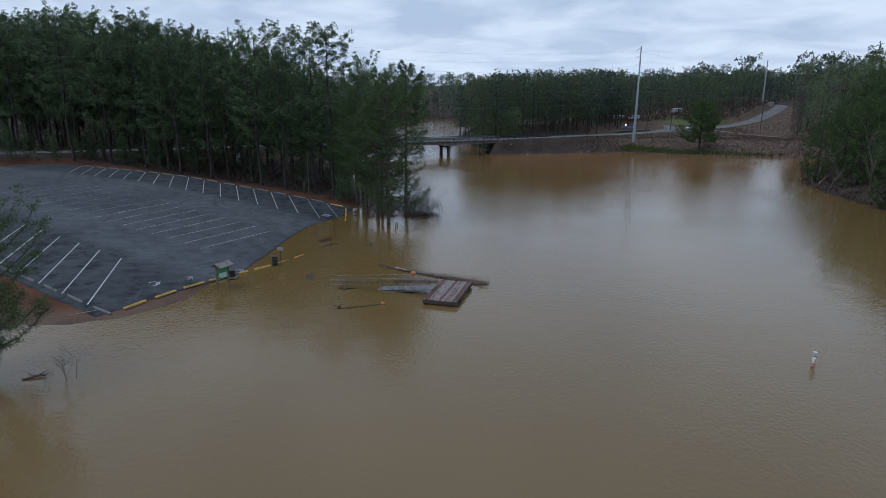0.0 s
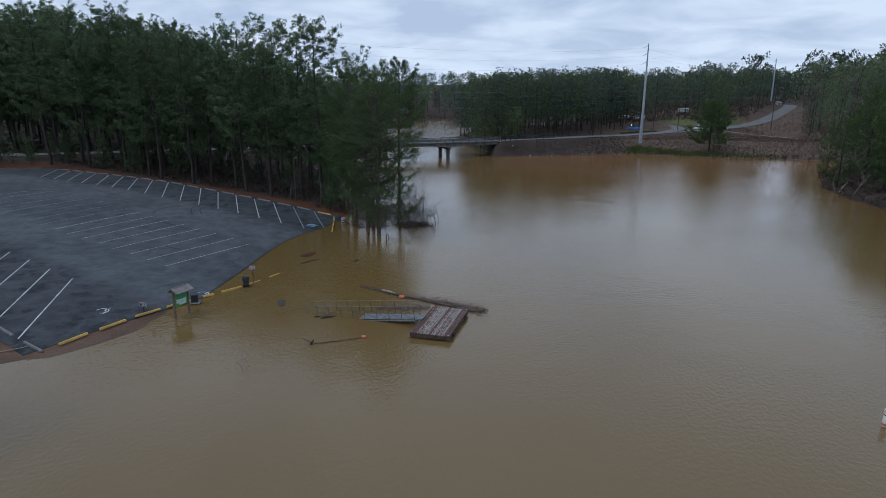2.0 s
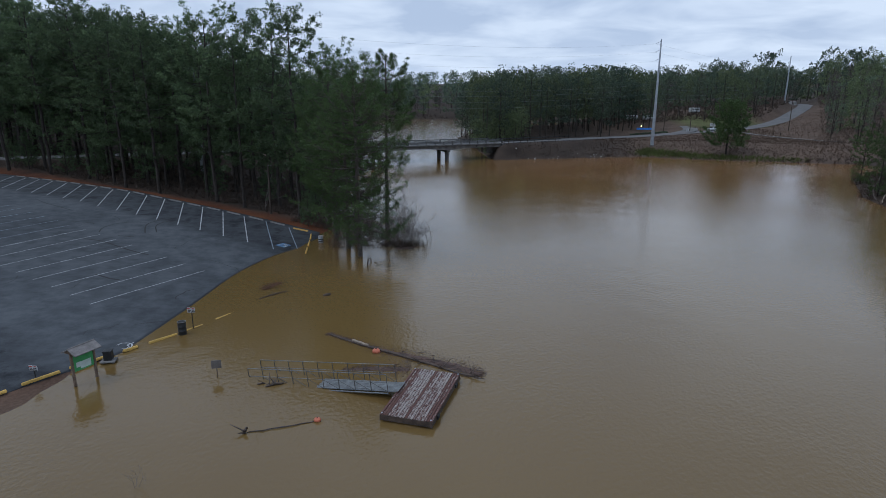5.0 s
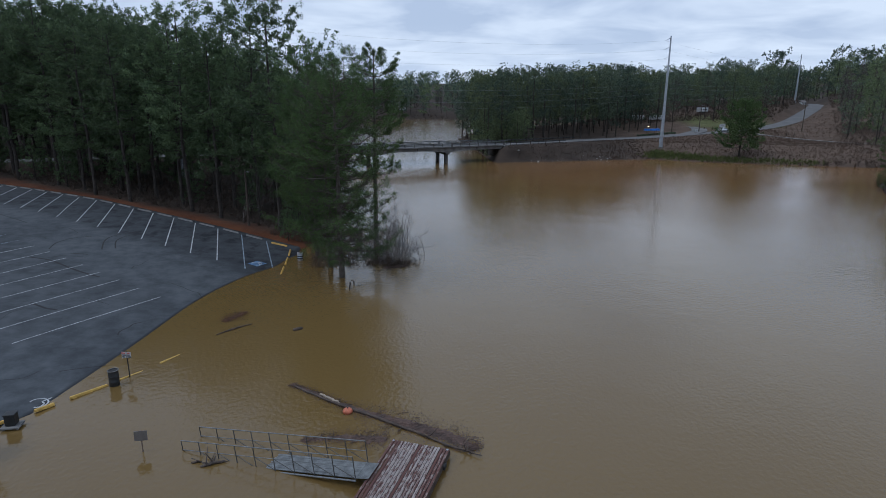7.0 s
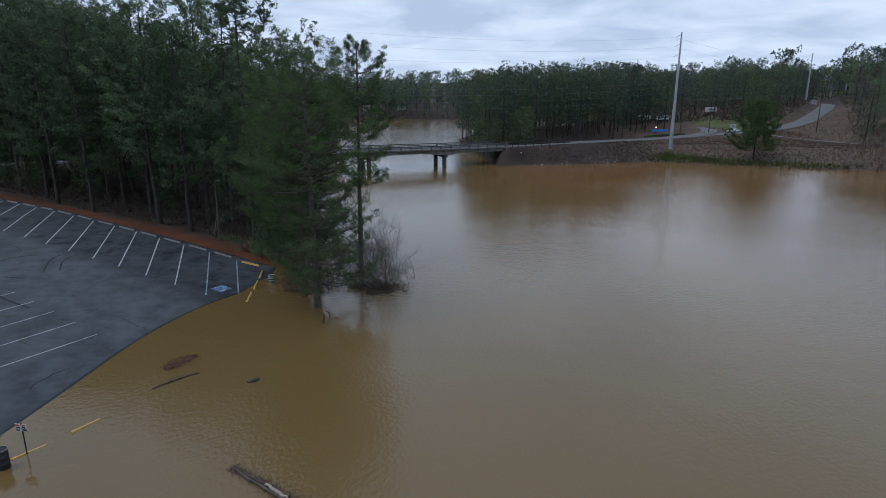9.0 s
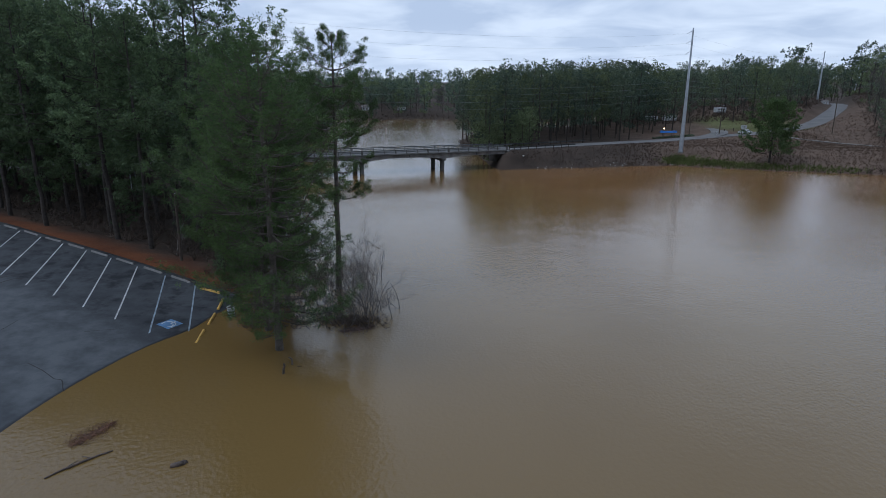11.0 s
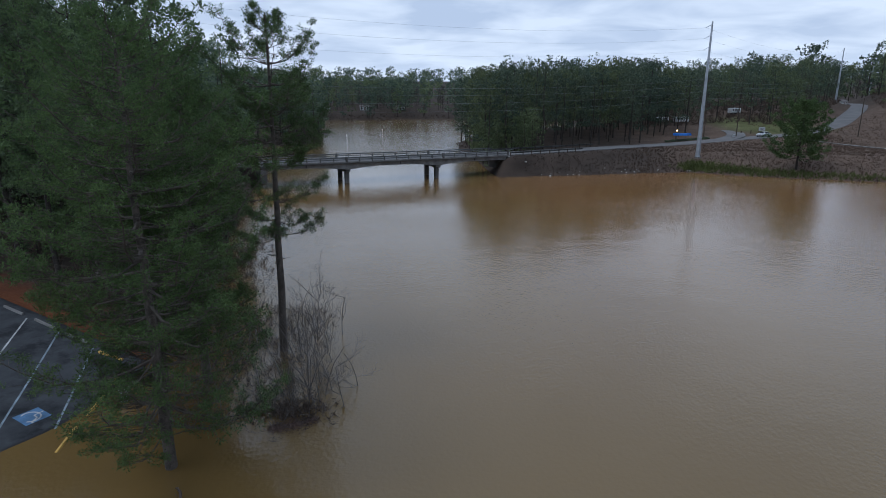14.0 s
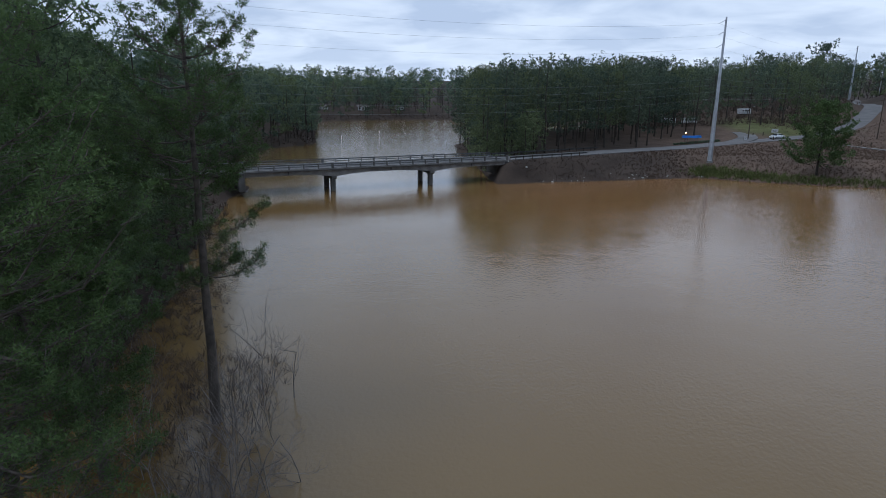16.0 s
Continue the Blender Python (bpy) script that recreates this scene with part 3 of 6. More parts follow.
g_me = grid_mesh("ground", axis_steps(-72, 120, 1.5, 4200), axis_steps(34, 246, 1.5, 4200), ground_z, GROUND)
gv = coords(g_me)
g_sd = -inside_distance(LAKE, gv[:, 0], gv[:, 1])
g_lot = inside_distance(LOT, gv[:, 0], gv[:, 1])
g_w = wavy(gv[:, 0], gv[:, 1], 6, 9)
mask(g_me, "straw", np.maximum(step(-7 + 2 * 1, -1, g_lot + g_w * 1.5), 0) * (gv[:, 1] > 40) * np.where(gv[:, 1] > 75, 1.0, 0.75))
mask(g_me, "field", np.maximum(step(44, 66, gv[:, 0]) * step(165, 172, gv[:, 1]) * step(330, 260, gv[:, 1]), step(4, 1, g_sd) * (gv[:, 1] < 75)) * (0.75 + 0.25 * g_w))
mask(g_me, "lawn", step(86, 95, gv[:, 0]) * step(236, 242, gv[:, 1]) * step(275, 262, gv[:, 1]) * step(128, 116, gv[:, 0]))
ground = tagged(new("ground", g_me), "brown leaf-littered ground of the lake shores and hills", "ground", kind="structure")

WX = 700.0
w_me = bpy.data.meshes.new("water")
w_me.from_pydata([(-WX, -600, 0), (WX, -600, 0), (WX, 520, 0), (-WX, 520, 0)], [], [(0, 1, 2, 3)])
w_me.materials.append(WATER)
water = tagged(new("water", w_me), "muddy brown flooded lake water with small ripples", "water", kind="structure")


# ---------------------------------------------------------------- car park
def lot_mesh():
    bm = bmesh.new()
    xs, ys = np.arange(-105, -11, 1.0), np.arange(40, 123, 1.0)
    vs = [[bm.verts.new((x, y, 0)) for x in xs] for y in ys]
    for i in range(len(ys) - 1):
        for j in range(len(xs) - 1):
            bm.faces.new((vs[i][j], vs[i][j + 1], vs[i + 1][j + 1], vs[i + 1][j]))
    for a, b in zip(LOT, np.roll(LOT, -1, axis=0)):
        n = Vector((b[1] - a[1], a[0] - b[0], 0))
        bmesh.ops.bisect_plane(bm, geom=bm.verts[:] + bm.edges[:] + bm.faces[:], plane_co=(*a, 0), plane_no=n, clear_outer=True)
    co = np.array([v.co[:] for v in bm.verts])
    z = lot_z(co[:, 0], co[:, 1])
    for v, h in zip(bm.verts, z):
        v.co.z = h
    rim = [e for e in bm.edges if e.is_boundary]
    ext = bmesh.ops.extrude_edge_only(bm, edges=rim)
    for v in ext["geom"]:
        if isinstance(v, bmesh.types.BMVert):
            v.co.z -= 0.3
    me = bpy.data.meshes.new("parking_lot")
    bm.to_mesh(me)
    bm.free()
    me.materials.append(ASPHALT)
    for p in me.polygons:
        p.use_smooth = True
    return me


def line_distance(x, y, a, b):
    """Distance to the left of the line from a to b."""
    d = np.array(b, float) - a
    d /= np.hypot(*d)
    return -(x - a[0]) * d[1] + (y - a[1]) * d[0]


FA, FS, FL = np.array((-17.55, 88.05)), np.array((-3.27, 1.665)), np.array((4.05, -11.0))
NA, NS, NL = np.array((-27.8, 43.7)), np.array((-3.35, 2.2)), np.array((-3.5, 11.8))
MA, MS, ML = np.array((-20.7, 70.2)), np.array((-2.45, 1.5)), np.array((-4.75, -10.0))
l_me = lot_mesh()
lv = coords(l_me)
in_f = line_distance(lv[:, 0], lv[:, 1], FA, FA + FS)
in_n = -line_distance(lv[:, 0], lv[:, 1], NA, NA + NS)
in_m = line_distance(lv[:, 0], lv[:, 1], MA, MA + MS)
soft_edge = 0.5 * wavy(lv[:, 0], lv[:, 1], 5, 12)
mask(l_me, "stall", np.clip(step(9.0, 7.2, in_f + soft_edge) + step(10.0, 8.0, in_n + soft_edge) + 0.3 * step(-0.8, 0.4, in_m) * step(11.2, 9.8, in_m), 0, 1))
mask(l_me, "wet", np.clip(1 - (lv[:, 2] + 0.01 * wavy(lv[:, 0], lv[:, 1], 3, 14)) / 0.3, 0, 1.5))
lot = tagged(new("parking_lot", l_me), "worn dark grey asphalt car park sloping into the floodwater", "car park", kind="structure")


def strip(a, b, width, lift, n=10):
    """A painted stripe that follows the asphalt, 4 mm proud of it."""
    bm = bmesh.new()
    a, b = np.array(a, float), np.array(b, float)
    d = b - a
    s = np.array((-d[1], d[0])) / np.hypot(*d) * width / 2
    rows = []
    for k in range(n + 1):
        c = a + d * k / n
        rows.append([bm.verts.new((*q, float(lot_z(*q)) + lift)) for q in (c - s, c + s)])
    for r, q in zip(rows, rows[1:]):
        bm.faces.new((r[0], r[1], q[1], q[0]))
    return bm


def stripe(a, b, mat, width=0.12, label=""):
    return part("painted_line", strip(a, b, width, 0.012), mat, lot, label)


for k in range(17):
    top = FA + FS * k
    stripe(top, top + FL, FADED_PAINT if k < 2 else WHITE_PAINT, 0.11, "faded painted line" if k < 2 else "")
for k in range(10):
    stripe(NA + NS * k, NA + NS * k + NL, WHITE_PAINT, 0.11)
for k in range(16):
    stripe(MA + MS * k, MA + MS * k + ML, WHITE_PAINT if k < 8 else FADED_PAINT, 0.075)


def pavement_badge(c, ang, blue):
    """The wheelchair-space mark: a square patch with a ring and a bent figure stroke, as plain shapes."""
    u, v = np.array((math.cos(ang), math.sin(ang))), np.array((-math.sin(ang), math.cos(ang)))
    if blue:
        bm = strip(c - u * 0.62, c + u * 0.62, 1.25, 0.012, 4)
        part("badge_patch", bm, BLUE_PAINT, lot, "faded blue painted square")
    bm = bmesh.new()
    ring = []
    for k in range(21):
        a = -0.9 + k / 20 * 4.6
        for r in (0.4, 0.48):
            q = c + u * (r * math.cos(a)) * 1.1 + v * (r * math.sin(a) - 0.08)
            ring.append(bm.verts.new((*q, float(lot_z(*q)) + 0.018)))
    for k in range(20):
        bm.faces.new((ring[2 * k], ring[2 * k + 1], ring[2 * k + 3], ring[2 * k + 2]))
    pts = [(-0.06, 0.6), (0.0, 0.1), (0.3, 0.08), (0.52, -0.3), (0.62, -0.26)]
    for (ax, ay), (bx, by) in zip(pts, pts[1:]):
        p, q = c + u * ax + v * ay, c + u * bx + v * by
        d = (q - p) / np.hypot(*(q - p))
        s = np.array((-d[1], d[0])) * 0.04
        bm.faces.new([bm.verts.new((*w, float(lot_z(*w)) + 0.022)) for w in (p - s, q - s, q + s, p + s)])
    part("badge_mark", bm, WHITE_PAINT, lot)


pavement_badge(np.array((-16.15, 80.4)), math.atan2(FS[1], FS[0]) + math.pi, True)
pavement_badge(np.array((-25.0, 48.9)), math.atan2(NS[1], NS[0]) + math.pi, False)


def wheel_stop_mesh(name, length, mat):
    """A precast stop: a long block with sloping sides and two drain notches."""
    bm = bmesh.new()
    prof = [(-0.09, 0), (-0.085, 0.07), (-0.05, 0.14), (0.05, 0.14), (0.085, 0.07), (0.09, 0)]
    ends = [-length / 2, -length / 2 + 0.03, length / 2 - 0.03, length / 2]
    rings = []
    for e, s in zip(ends, (0.86, 1, 1, 0.86)):
        rings.append([bm.verts.new((e, y * s, z * s)) for y, z in prof])
    for r, q in zip(rings, rings[1:]):
        for k in range(6):
            bm.faces.new((r[k], r[(k + 1) % 6], q[(k + 1) % 6], q[k]))
    bm.faces.new(rings[0][::-1]), bm.faces.new(rings[-1])
    for x in (-length * 0.36, length * 0.36):
        rod(bm, (x, 0, 0.13), (x, 0, 0.155), 0.02, sides=6)
    return mesh_bm(name, bm, mat)


STOP_GREY, STOP_YELLOW = wheel_stop_mesh("wheel_stop", 2.35, CONCRETE), wheel_stop_mesh("wheel_stop", 2.0, YELLOW)


def wheel_stop(a, b, me, label, lift=0.0):
    a, b = np.array(a, float), np.array(b, float)
    c, d = (a + b) / 2, b - a
    za, zb = float(lot_z(*a)), float(lot_z(*b))
    ob = new("wheel_stop", me)
    ob.matrix_world = Matrix.Translation((*c, max((za + zb) / 2, -0.09) + lift)) @ pose(0, 0, 0, 0, 0, math.degrees(math.atan2(d[1], d[0]))) @ pose(0, 0, 0, random.uniform(-2, 2), -math.degrees(math.atan2(zb - za, np.hypot(*d))), random.uniform(-2.5, 2.5)) @ Matrix.Diagonal((min(1.0, np.hypot(*d) / 1.9), 1, 1, 1))
    return tagged(ob, label, "wheel stop", "car park wheel stops")


fn = np.array((-FS[1], FS[0])) / np.hypot(*FS)
fu = FS / np.hypot(*FS)
for k in range(16):
    c = FA + FS * (k + 0.5) - fn * 0.15 + fu * random.uniform(-0.12, 0.12)
    wheel_stop(c + fu * 1.1, c - fu * 1.1, STOP_GREY, "weathered grey concrete wheel stop at the wood's edge")
nu = NS / np.hypot(*NS)
for k in range(-1, 9):
    c = NA + NS * (k + 0.48) + nu * random.uniform(-0.1, 0.1)
    wheel_stop(c + nu * 1.1, c - nu * 1.1, STOP_GREY, "grey concrete wheel stop on the muddy bank")
wheel_stop((-16.95, 87.6), (-14.9, 86.75), STOP_YELLOW, "yellow painted wheel stop at the lot's corner")
for a, b in (((-14.25, 85.6), (-13.95, 83.5)), ((-13.85, 82.8), (-13.5, 80.7)), ((-13.4, 79.7), (-13.05, 77.5))):
    wheel_stop(a, b, STOP_YELLOW, "yellow painted wheel stop beside the floodwater", 0.06)
for a, b in (((-24.6, 42.7), (-23.6, 44.75)), ((-23.3, 45.3), (-22.35, 47.2)), ((-22.1, 47.8), (-20.95, 49.65)), ((-20.75, 50.05), (-19.6, 51.75)),
             ((-18.95, 52.75), (-18.45, 53.5)), ((-18.0, 54.1), (-16.9, 55.9)), ((-16.6, 56.4), (-15.55, 58.2)), ((-15.3, 58.7), (-14.4, 60.5))):
    wheel_stop(a, b, STOP_YELLOW, "yellow painted concrete wheel stop along the flooded edge", 0.06 if a[1] < 56 else -0.03)


# ---------------------------------------------------------------- trees
CROWN = ((0, 0.1, 0.32, 0.65, 0.87, 1.0), (0.5, 0.8, 1.0, 0.95, 0.72, 0.35))
FULL_CROWN = ((0, 0.1, 0.4, 0.7, 0.88, 1.0), (0.8, 0.95, 1.0, 0.86, 0.6, 0.22))


def puffs(rng, C, R, n, leaf, width, flat=0.75, fan=0.7):
    """Round sprays of needles: n pointed blades over each centre, each blade lying on the spray's outside."""
    m = len(C)
    C, R = np.repeat(C, n, axis=0), np.repeat(R, n)[:, None]
    D = rng.normal(size=(m * n, 3))
    D[:, 2] += 0.35
    D /= np.linalg.norm(D, axis=1, keepdims=True)
    P = C + D * R * rng.uniform(0.25, 0.95, (m * n, 1)) * (1, 1, flat)
    T = np.cross(D, rng.normal(size=D.shape))
    T /= np.linalg.norm(T, axis=1, keepdims=True) + 1e-9
    G = D * fan + T * (1 - 0.45 * fan)
    G /= np.linalg.norm(G, axis=1, keepdims=True)
    S = np.cross(D + rng.normal(0, 0.25, D.shape), G)
    S /= np.linalg.norm(S, axis=1, keepdims=True) + 1e-9
    L, w = leaf * rng.uniform(0.65, 1.2, (m * n, 1)), width * rng.uniform(0.7, 1.3, (m * n, 1))
    V = np.stack([P - S * w, P + S * w, P + G * L], 1).reshape(-1, 3)
    return V, np.arange(m * n)[:, None] * 3 + [0, 1, 2]


def pine_arrays(seed, h, base, rad, limbs, per, puff, n, leaf, width, r0=0.2, lean=0.4, sides=7, droop=0.0, gap=0.08, whorl=4, twigs=False, far=False, flat=0.75, fan=0.5, layers=None, dead=0, crown=CROWN, lift=0.3, inner=0.2):
    """A pine: bent tapered trunk, whorls of limbs that rise at the ends, side shoots that end in round sprays of needles.
    Returns the wood and the needles."""
    rng = np.random.RandomState(seed)
    k = np.linspace(0, 1, 14)
    bend = np.cumsum(rng.normal(0, lean / 14, (14, 2)), axis=0)
    spine = np.stack([bend[:, 0], bend[:, 1], k * h], -1)
    wood = [tube(spine, r0 * (1 - 0.9 * k ** 1.2) + 0.02 + 0.12 * r0 * (k < 0.03), sides)]
    plan = []
    if layers:
        for z, reach, count in layers:
            t = rng.uniform(0, 6.28)
            plan += [(z + rng.normal(0, 0.1), reach * rng.uniform(0.6, 1.12), t + 6.28 * i / count + rng.uniform(-0.4, 0.4)) for i in range(count)]
    else:
        rows = max(1, limbs // whorl)
        for i in range(rows):
            u, t = (i + rng.uniform(0, 0.8)) / rows, rng.uniform(0, 6.28)
            if rng.uniform() < gap and 0.05 < u < 0.9:
                continue
            for j in range(whorl):
                v = min(1.0, u + rng.uniform(-0.25, 0.25) / rows)
                plan.append((base + (h * 0.985 - base) * max(v, 0), rad * np.interp(v, *crown) * rng.uniform(0.55, 1.2), t + 6.28 * j / whorl + rng.uniform(-0.5, 0.5)))
    centres = []
    s = np.linspace(0, 1, 6)
    for z, reach, a in plan:
        u = np.clip((z - base) / (h - base), 0, 1)
        p0 = np.array([np.interp(z, spine[:, 2], spine[:, 0]), np.interp(z, spine[:, 2], spine[:, 1]), z])
        slope = droop + 0.75 * u ** 1.5 + rng.uniform(-0.15, 0.15)
        d, e = np.array([np.cos(a), np.sin(a), 0]), np.array([-np.sin(a), np.cos(a), 0])
        limb = p0 + d * (reach * s)[:, None]
        limb[:, 2] += reach * (slope * s + lift * s ** 2.4 - 0.12 * np.sin(s * 3.1))
        limb += rng.normal(0, 0.035 * reach, limb.shape) * s[:, None]
        if not far:
            wood.append(tube(limb, (0.014 + 0.009 * reach) * (1 - 0.85 * s), 5 if twigs else 3))
        m = max(2, int(round(per * rng.uniform(0.7, 1.25) * (0.3 + 0.7 * reach / rad))))
        q = np.append(rng.uniform(inner, 1.0, m - 1) ** 0.75, 1.0)
        c = np.stack([np.interp(q, s, limb[:, j]) for j in range(3)], -1)
        out = rng.choice((-1, 1), m) * rng.uniform(0.1, 1.0, m) * reach * 0.52 * (1.15 - q)
        tip = c + e * out[:, None] + d * (np.abs(out) * 0.7)[:, None] + rng.normal(0, puff * 0.35, (m, 3))
        tip[:, 2] += np.abs(out) * 0.25 + puff * 0.4
        centres.append(tip)
        if twigs:
            for f, g in zip(c, tip):
                wood.append(tube(np.array([f - 0.2 * (g - f) * (1, 1, 0), f * 0.45 + g * 0.55 - (0, 0, 0.04), g]), (0.014, 0.01, 0.005), 3))
    for _ in range(dead):
        z, a, reach = rng.uniform(0.5, 1) * base + rng.uniform(0, 0.25) * (h - base), rng.uniform(0, 6.28), rad * rng.uniform(0.2, 0.55)
        p0 = np.array([np.interp(z, spine[:, 2], spine[:, 0]), np.interp(z, spine[:, 2], spine[:, 1]), z])
        limb = p0 + np.stack([np.cos(a) * reach * s, np.sin(a) * reach * s, reach * (0.1 * s - 0.2 * s * s)], -1) + rng.normal(0, 0.05 * reach, (6, 3)) * s[:, None]
        wood.append(tube(limb, 0.03 * (1 - 0.8 * s), 4))
        for f in limb[2:5]:
            wood.append(tube(np.array([f, f + rng.normal(0, 0.22, 3) * reach]), (0.012, 0.004), 3))
    C = np.concatenate(centres)
    top = spine[-1] - np.array([[0, 0, 0.0], [0, 0, puff], [0, 0, 2 * puff]])
    C = np.concatenate([C, top])
    return merge(wood), puffs(rng, C, puff * rng.uniform(0.7, 1.25, len(C)), n, leaf, width, flat, fan)


def bare_arrays(seed, h, spread=0.35, depth=4, r0=0.06, sides=4, stems=1):
    """A leafless broadleaf tree or sapling: forked, tapering branches down to twigs."""
    rng = np.random.RandomState(seed)
    out = []

    def grow(p, d, length, r, level):
        n = 4
        pts = [p]
        for _ in range(n):
            d = d + rng.normal(0, 0.13, 3)
            d[2] += 0.05
            d = d / np.linalg.norm(d)
            pts.append(pts[-1] + d * length / n)
        out.append(tube(pts, np.linspace(r, r * 0.5, n + 1), sides if level > 1 else 3))
        if level == 0:
            return
        for _ in range(rng.randint(3, 6)):
            k = rng.randint(1, n + 1)
            e = d + rng.normal(0, spread * 1.6, 3)
            e[2] = abs(e[2]) * 0.8 + 0.15
            e /= np.linalg.norm(e)
            grow(pts[k], e, length * rng.uniform(0.42, 0.72), r * (0.55 - 0.05 * (n - k)), level - 1)

    for _ in range(stems):
        d = np.array([rng.normal(0, 0.18), rng.normal(0, 0.18), 1.0])
        grow(np.array([rng.normal(0, 0.25) * (stems > 1), rng.normal(0, 0.25) * (stems > 1), -0.2]), d, h * 0.5, r0, depth)
    return merge(out)


def pine_tree(m, meshes, label, group="", category="pine tree"):
    """A tree thing: an Empty at its foot with trunk and crown."""
    root = empty("pine_tree", m, label, category, group)
    place(root, "trunk", meshes[0])
    place(root, "crown", meshes[1])
    return root


def pine_meshes(needles=None, bark=None, **kw):
    wood, green = pine_arrays(**kw)
    return mesh_np("trunk", *wood, [bark or BARK], smooth=True), mesh_np("crown", *green, [needles or NEEDLES])


def foot(x, y, h=1.0, turn=None, sink=0.15):
    z = max(gz(x, y), -0.9)
    return Matrix.Translation((x, y, z - sink)) @ pose(0, 0, 0, 0, 0, random.uniform(0, 360) if turn is None else turn) @ Matrix.Scale(h, 4)


# the group that stands in the flood at the car park's corner
NEAR = [
    (-7.2, 76.7, 18.6, 2.0, 5.6, 112, 31, "tall dense green pine standing in the floodwater"),
    (-5.7, 89.2, 20.6, 8.0, 3.3, 60, 32, "tall slender pine with clear trunk standing in floodwater"),
    (-11.0, 84.2, 19.0, 6.0, 4.2, 72, 33, "tall green pine in the flooded group by the lot corner"),
    (-8.9, 80.0, 14.6, 3.6, 4.0, 64, 34, "slim green pine among the flooded group"),
    (-8.7, 84.6, 16.6, 4.0, 3.2, 60, 35, "slim green pine with low branches in floodwater"),
    (-13.2, 90.2, 16.2, 5.5, 3.6, 60, 36, "green pine behind the lot's corner"),
]
# heights, reaches and numbers of the slender pine's limbs
LAYERS = ((8.7, 3.0, 4), (9.6, 2.6, 4), (11.0, 3.8, 4), (12.9, 3.3, 5), (13.6, 3.6, 5), (14.4, 3.8, 5), (15.2, 3.7, 5), (15.9, 3.4, 5), (16.6, 3.3, 4), (17.6, 3.8, 5),
          (18.8, 2.9, 5), (19.6, 1.7, 4), (20.3, 1.1, 4), (20.9, 0.7, 3))
for x, y, h, base, rad, limbs, seed, label in NEAR:
    slim = seed == 32
    ms = pine_meshes(NEEDLES_NEAR, seed=seed, h=h + 0.9, base=base + 0.9, rad=rad, limbs=limbs, per=34 if slim else 36, puff=0.24 if slim else 0.29, n=36, leaf=0.125, width=0.021,
                     r0=0.25, lean=0.5, droop=-0.05 if slim else -0.12, twigs=True, flat=0.85, fan=0.6, bark=BARK_NEAR, layers=LAYERS if slim else None, dead=6 if slim else 14, gap=0.12, whorl=3, inner=0.25 if slim else 0.08, crown=FULL_CROWN)
    pine_tree(Matrix.Translation((x, y, -0.9)), ms, label, "flooded pines")

# wood behind the car park
MID = [pine_meshes(seed=50 + k, h=25, base=b, rad=5.0, limbs=60, per=13, puff=0.46, n=20, leaf=0.26, width=0.084, r0=0.24, lean=1.2, sides=6, droop=0.0, dead=5) for k, b in enumerate((5.5, 7.0, 4.5, 8.0, 6.0))]
rng = np.random.RandomState(7)


def scatter(n, x0, x1, y0, y1, gap, ok, seed):
    """Seeded places at least gap apart, where ok(x, y) holds."""
    r = np.random.RandomState(seed)
    P = r.uniform((x0, y0), (x1, y1), (n, 2))
    P = P[ok(P[:, 0], P[:, 1])]
    out, cell = [], {}
    for x, y in P:
        i, j = int(x // gap), int(y // gap)
        if all((x - a) ** 2 + (y - b) ** 2 > gap * gap for u in (i - 1, i, i + 1) for v in (j - 1, j, j + 1) for a, b in cell.get((u, v), ())):
            cell.setdefault((i, j), []).append((x, y))
            out.append((x, y))
    return out


def behind_lot(x, y):
    f = -line_distance(x, y, FA, FA + FS)
    rd, _ = road_near(x, y)
    return (inside_distance(LOT, x, y) < -2.5) & (f > 2.6) & (-inside_distance(LAKE, x, y) > -1.0) & (rd > 7)


front = scatter(2600, -125, -10, 84, 165, 4.3, lambda x, y: behind_lot(x, y) & (-line_distance(x, y, FA, FA + FS) < 34), 21)
for x, y in front:
    edge = -float(line_distance(x, y, FA, FA + FS))
    k = rng.randint(0, 5)
    h = rng.uniform(0.86, 1.04) + 0.15 * step(-46, -62, x) - 0.08 * step(-48, -42, x) * step(-30, -36, x)
    if (x - 6.4) / (y - 60.0) > -0.6:
        h *= 0.64
    elif (x - 6.4) / (y - 60.0) > -0.7:
        h *= 0.84
    pine_tree(foot(x, y, float(h)), MID[k], "tall dark pine in the wood beside the car park", "wood beside the car park")
YOUNG = [pine_meshes(seed=70 + k, h=9.0, base=0.6, rad=2.4, limbs=40, per=7, puff=0.34, n=18, leaf=0.22, width=0.055, r0=0.1, lean=0.4, sides=5, droop=0.0, crown=((0, 0.3, 1), (1.0, 0.75, 0.1))) for k in range(3)]
for x, y in scatter(700, -125, -11, 86, 150, 5.5, lambda x, y: behind_lot(x, y) & (-line_distance(x, y, FA, FA + FS) > 6) & (-line_distance(x, y, FA, FA + FS) < 24), 22)[:34]:
    pine_tree(foot(x, y, float(rng.uniform(0.5, 1.15))), YOUNG[rng.randint(3)], "young dark pine under the tall wood", "young pines in the wood")
for x, y in scatter(800, -119, -46, 108, 150, 2.6, lambda x, y: (road_near(x, y)[0] > 4.6) & (road_near(x, y)[0] < 12) & (inside_distance(LOT, x, y) < -1.5) & (y < np.interp(x, ROAD_LINE[:3, 0], ROAD_LINE[:3, 1])), 23)[:74]:
    pine_tree(foot(x, y, float(rng.uniform(0.45, 0.8))), YOUNG[rng.randint(3)], "young dark pine between car park and road", "young pines in the wood")
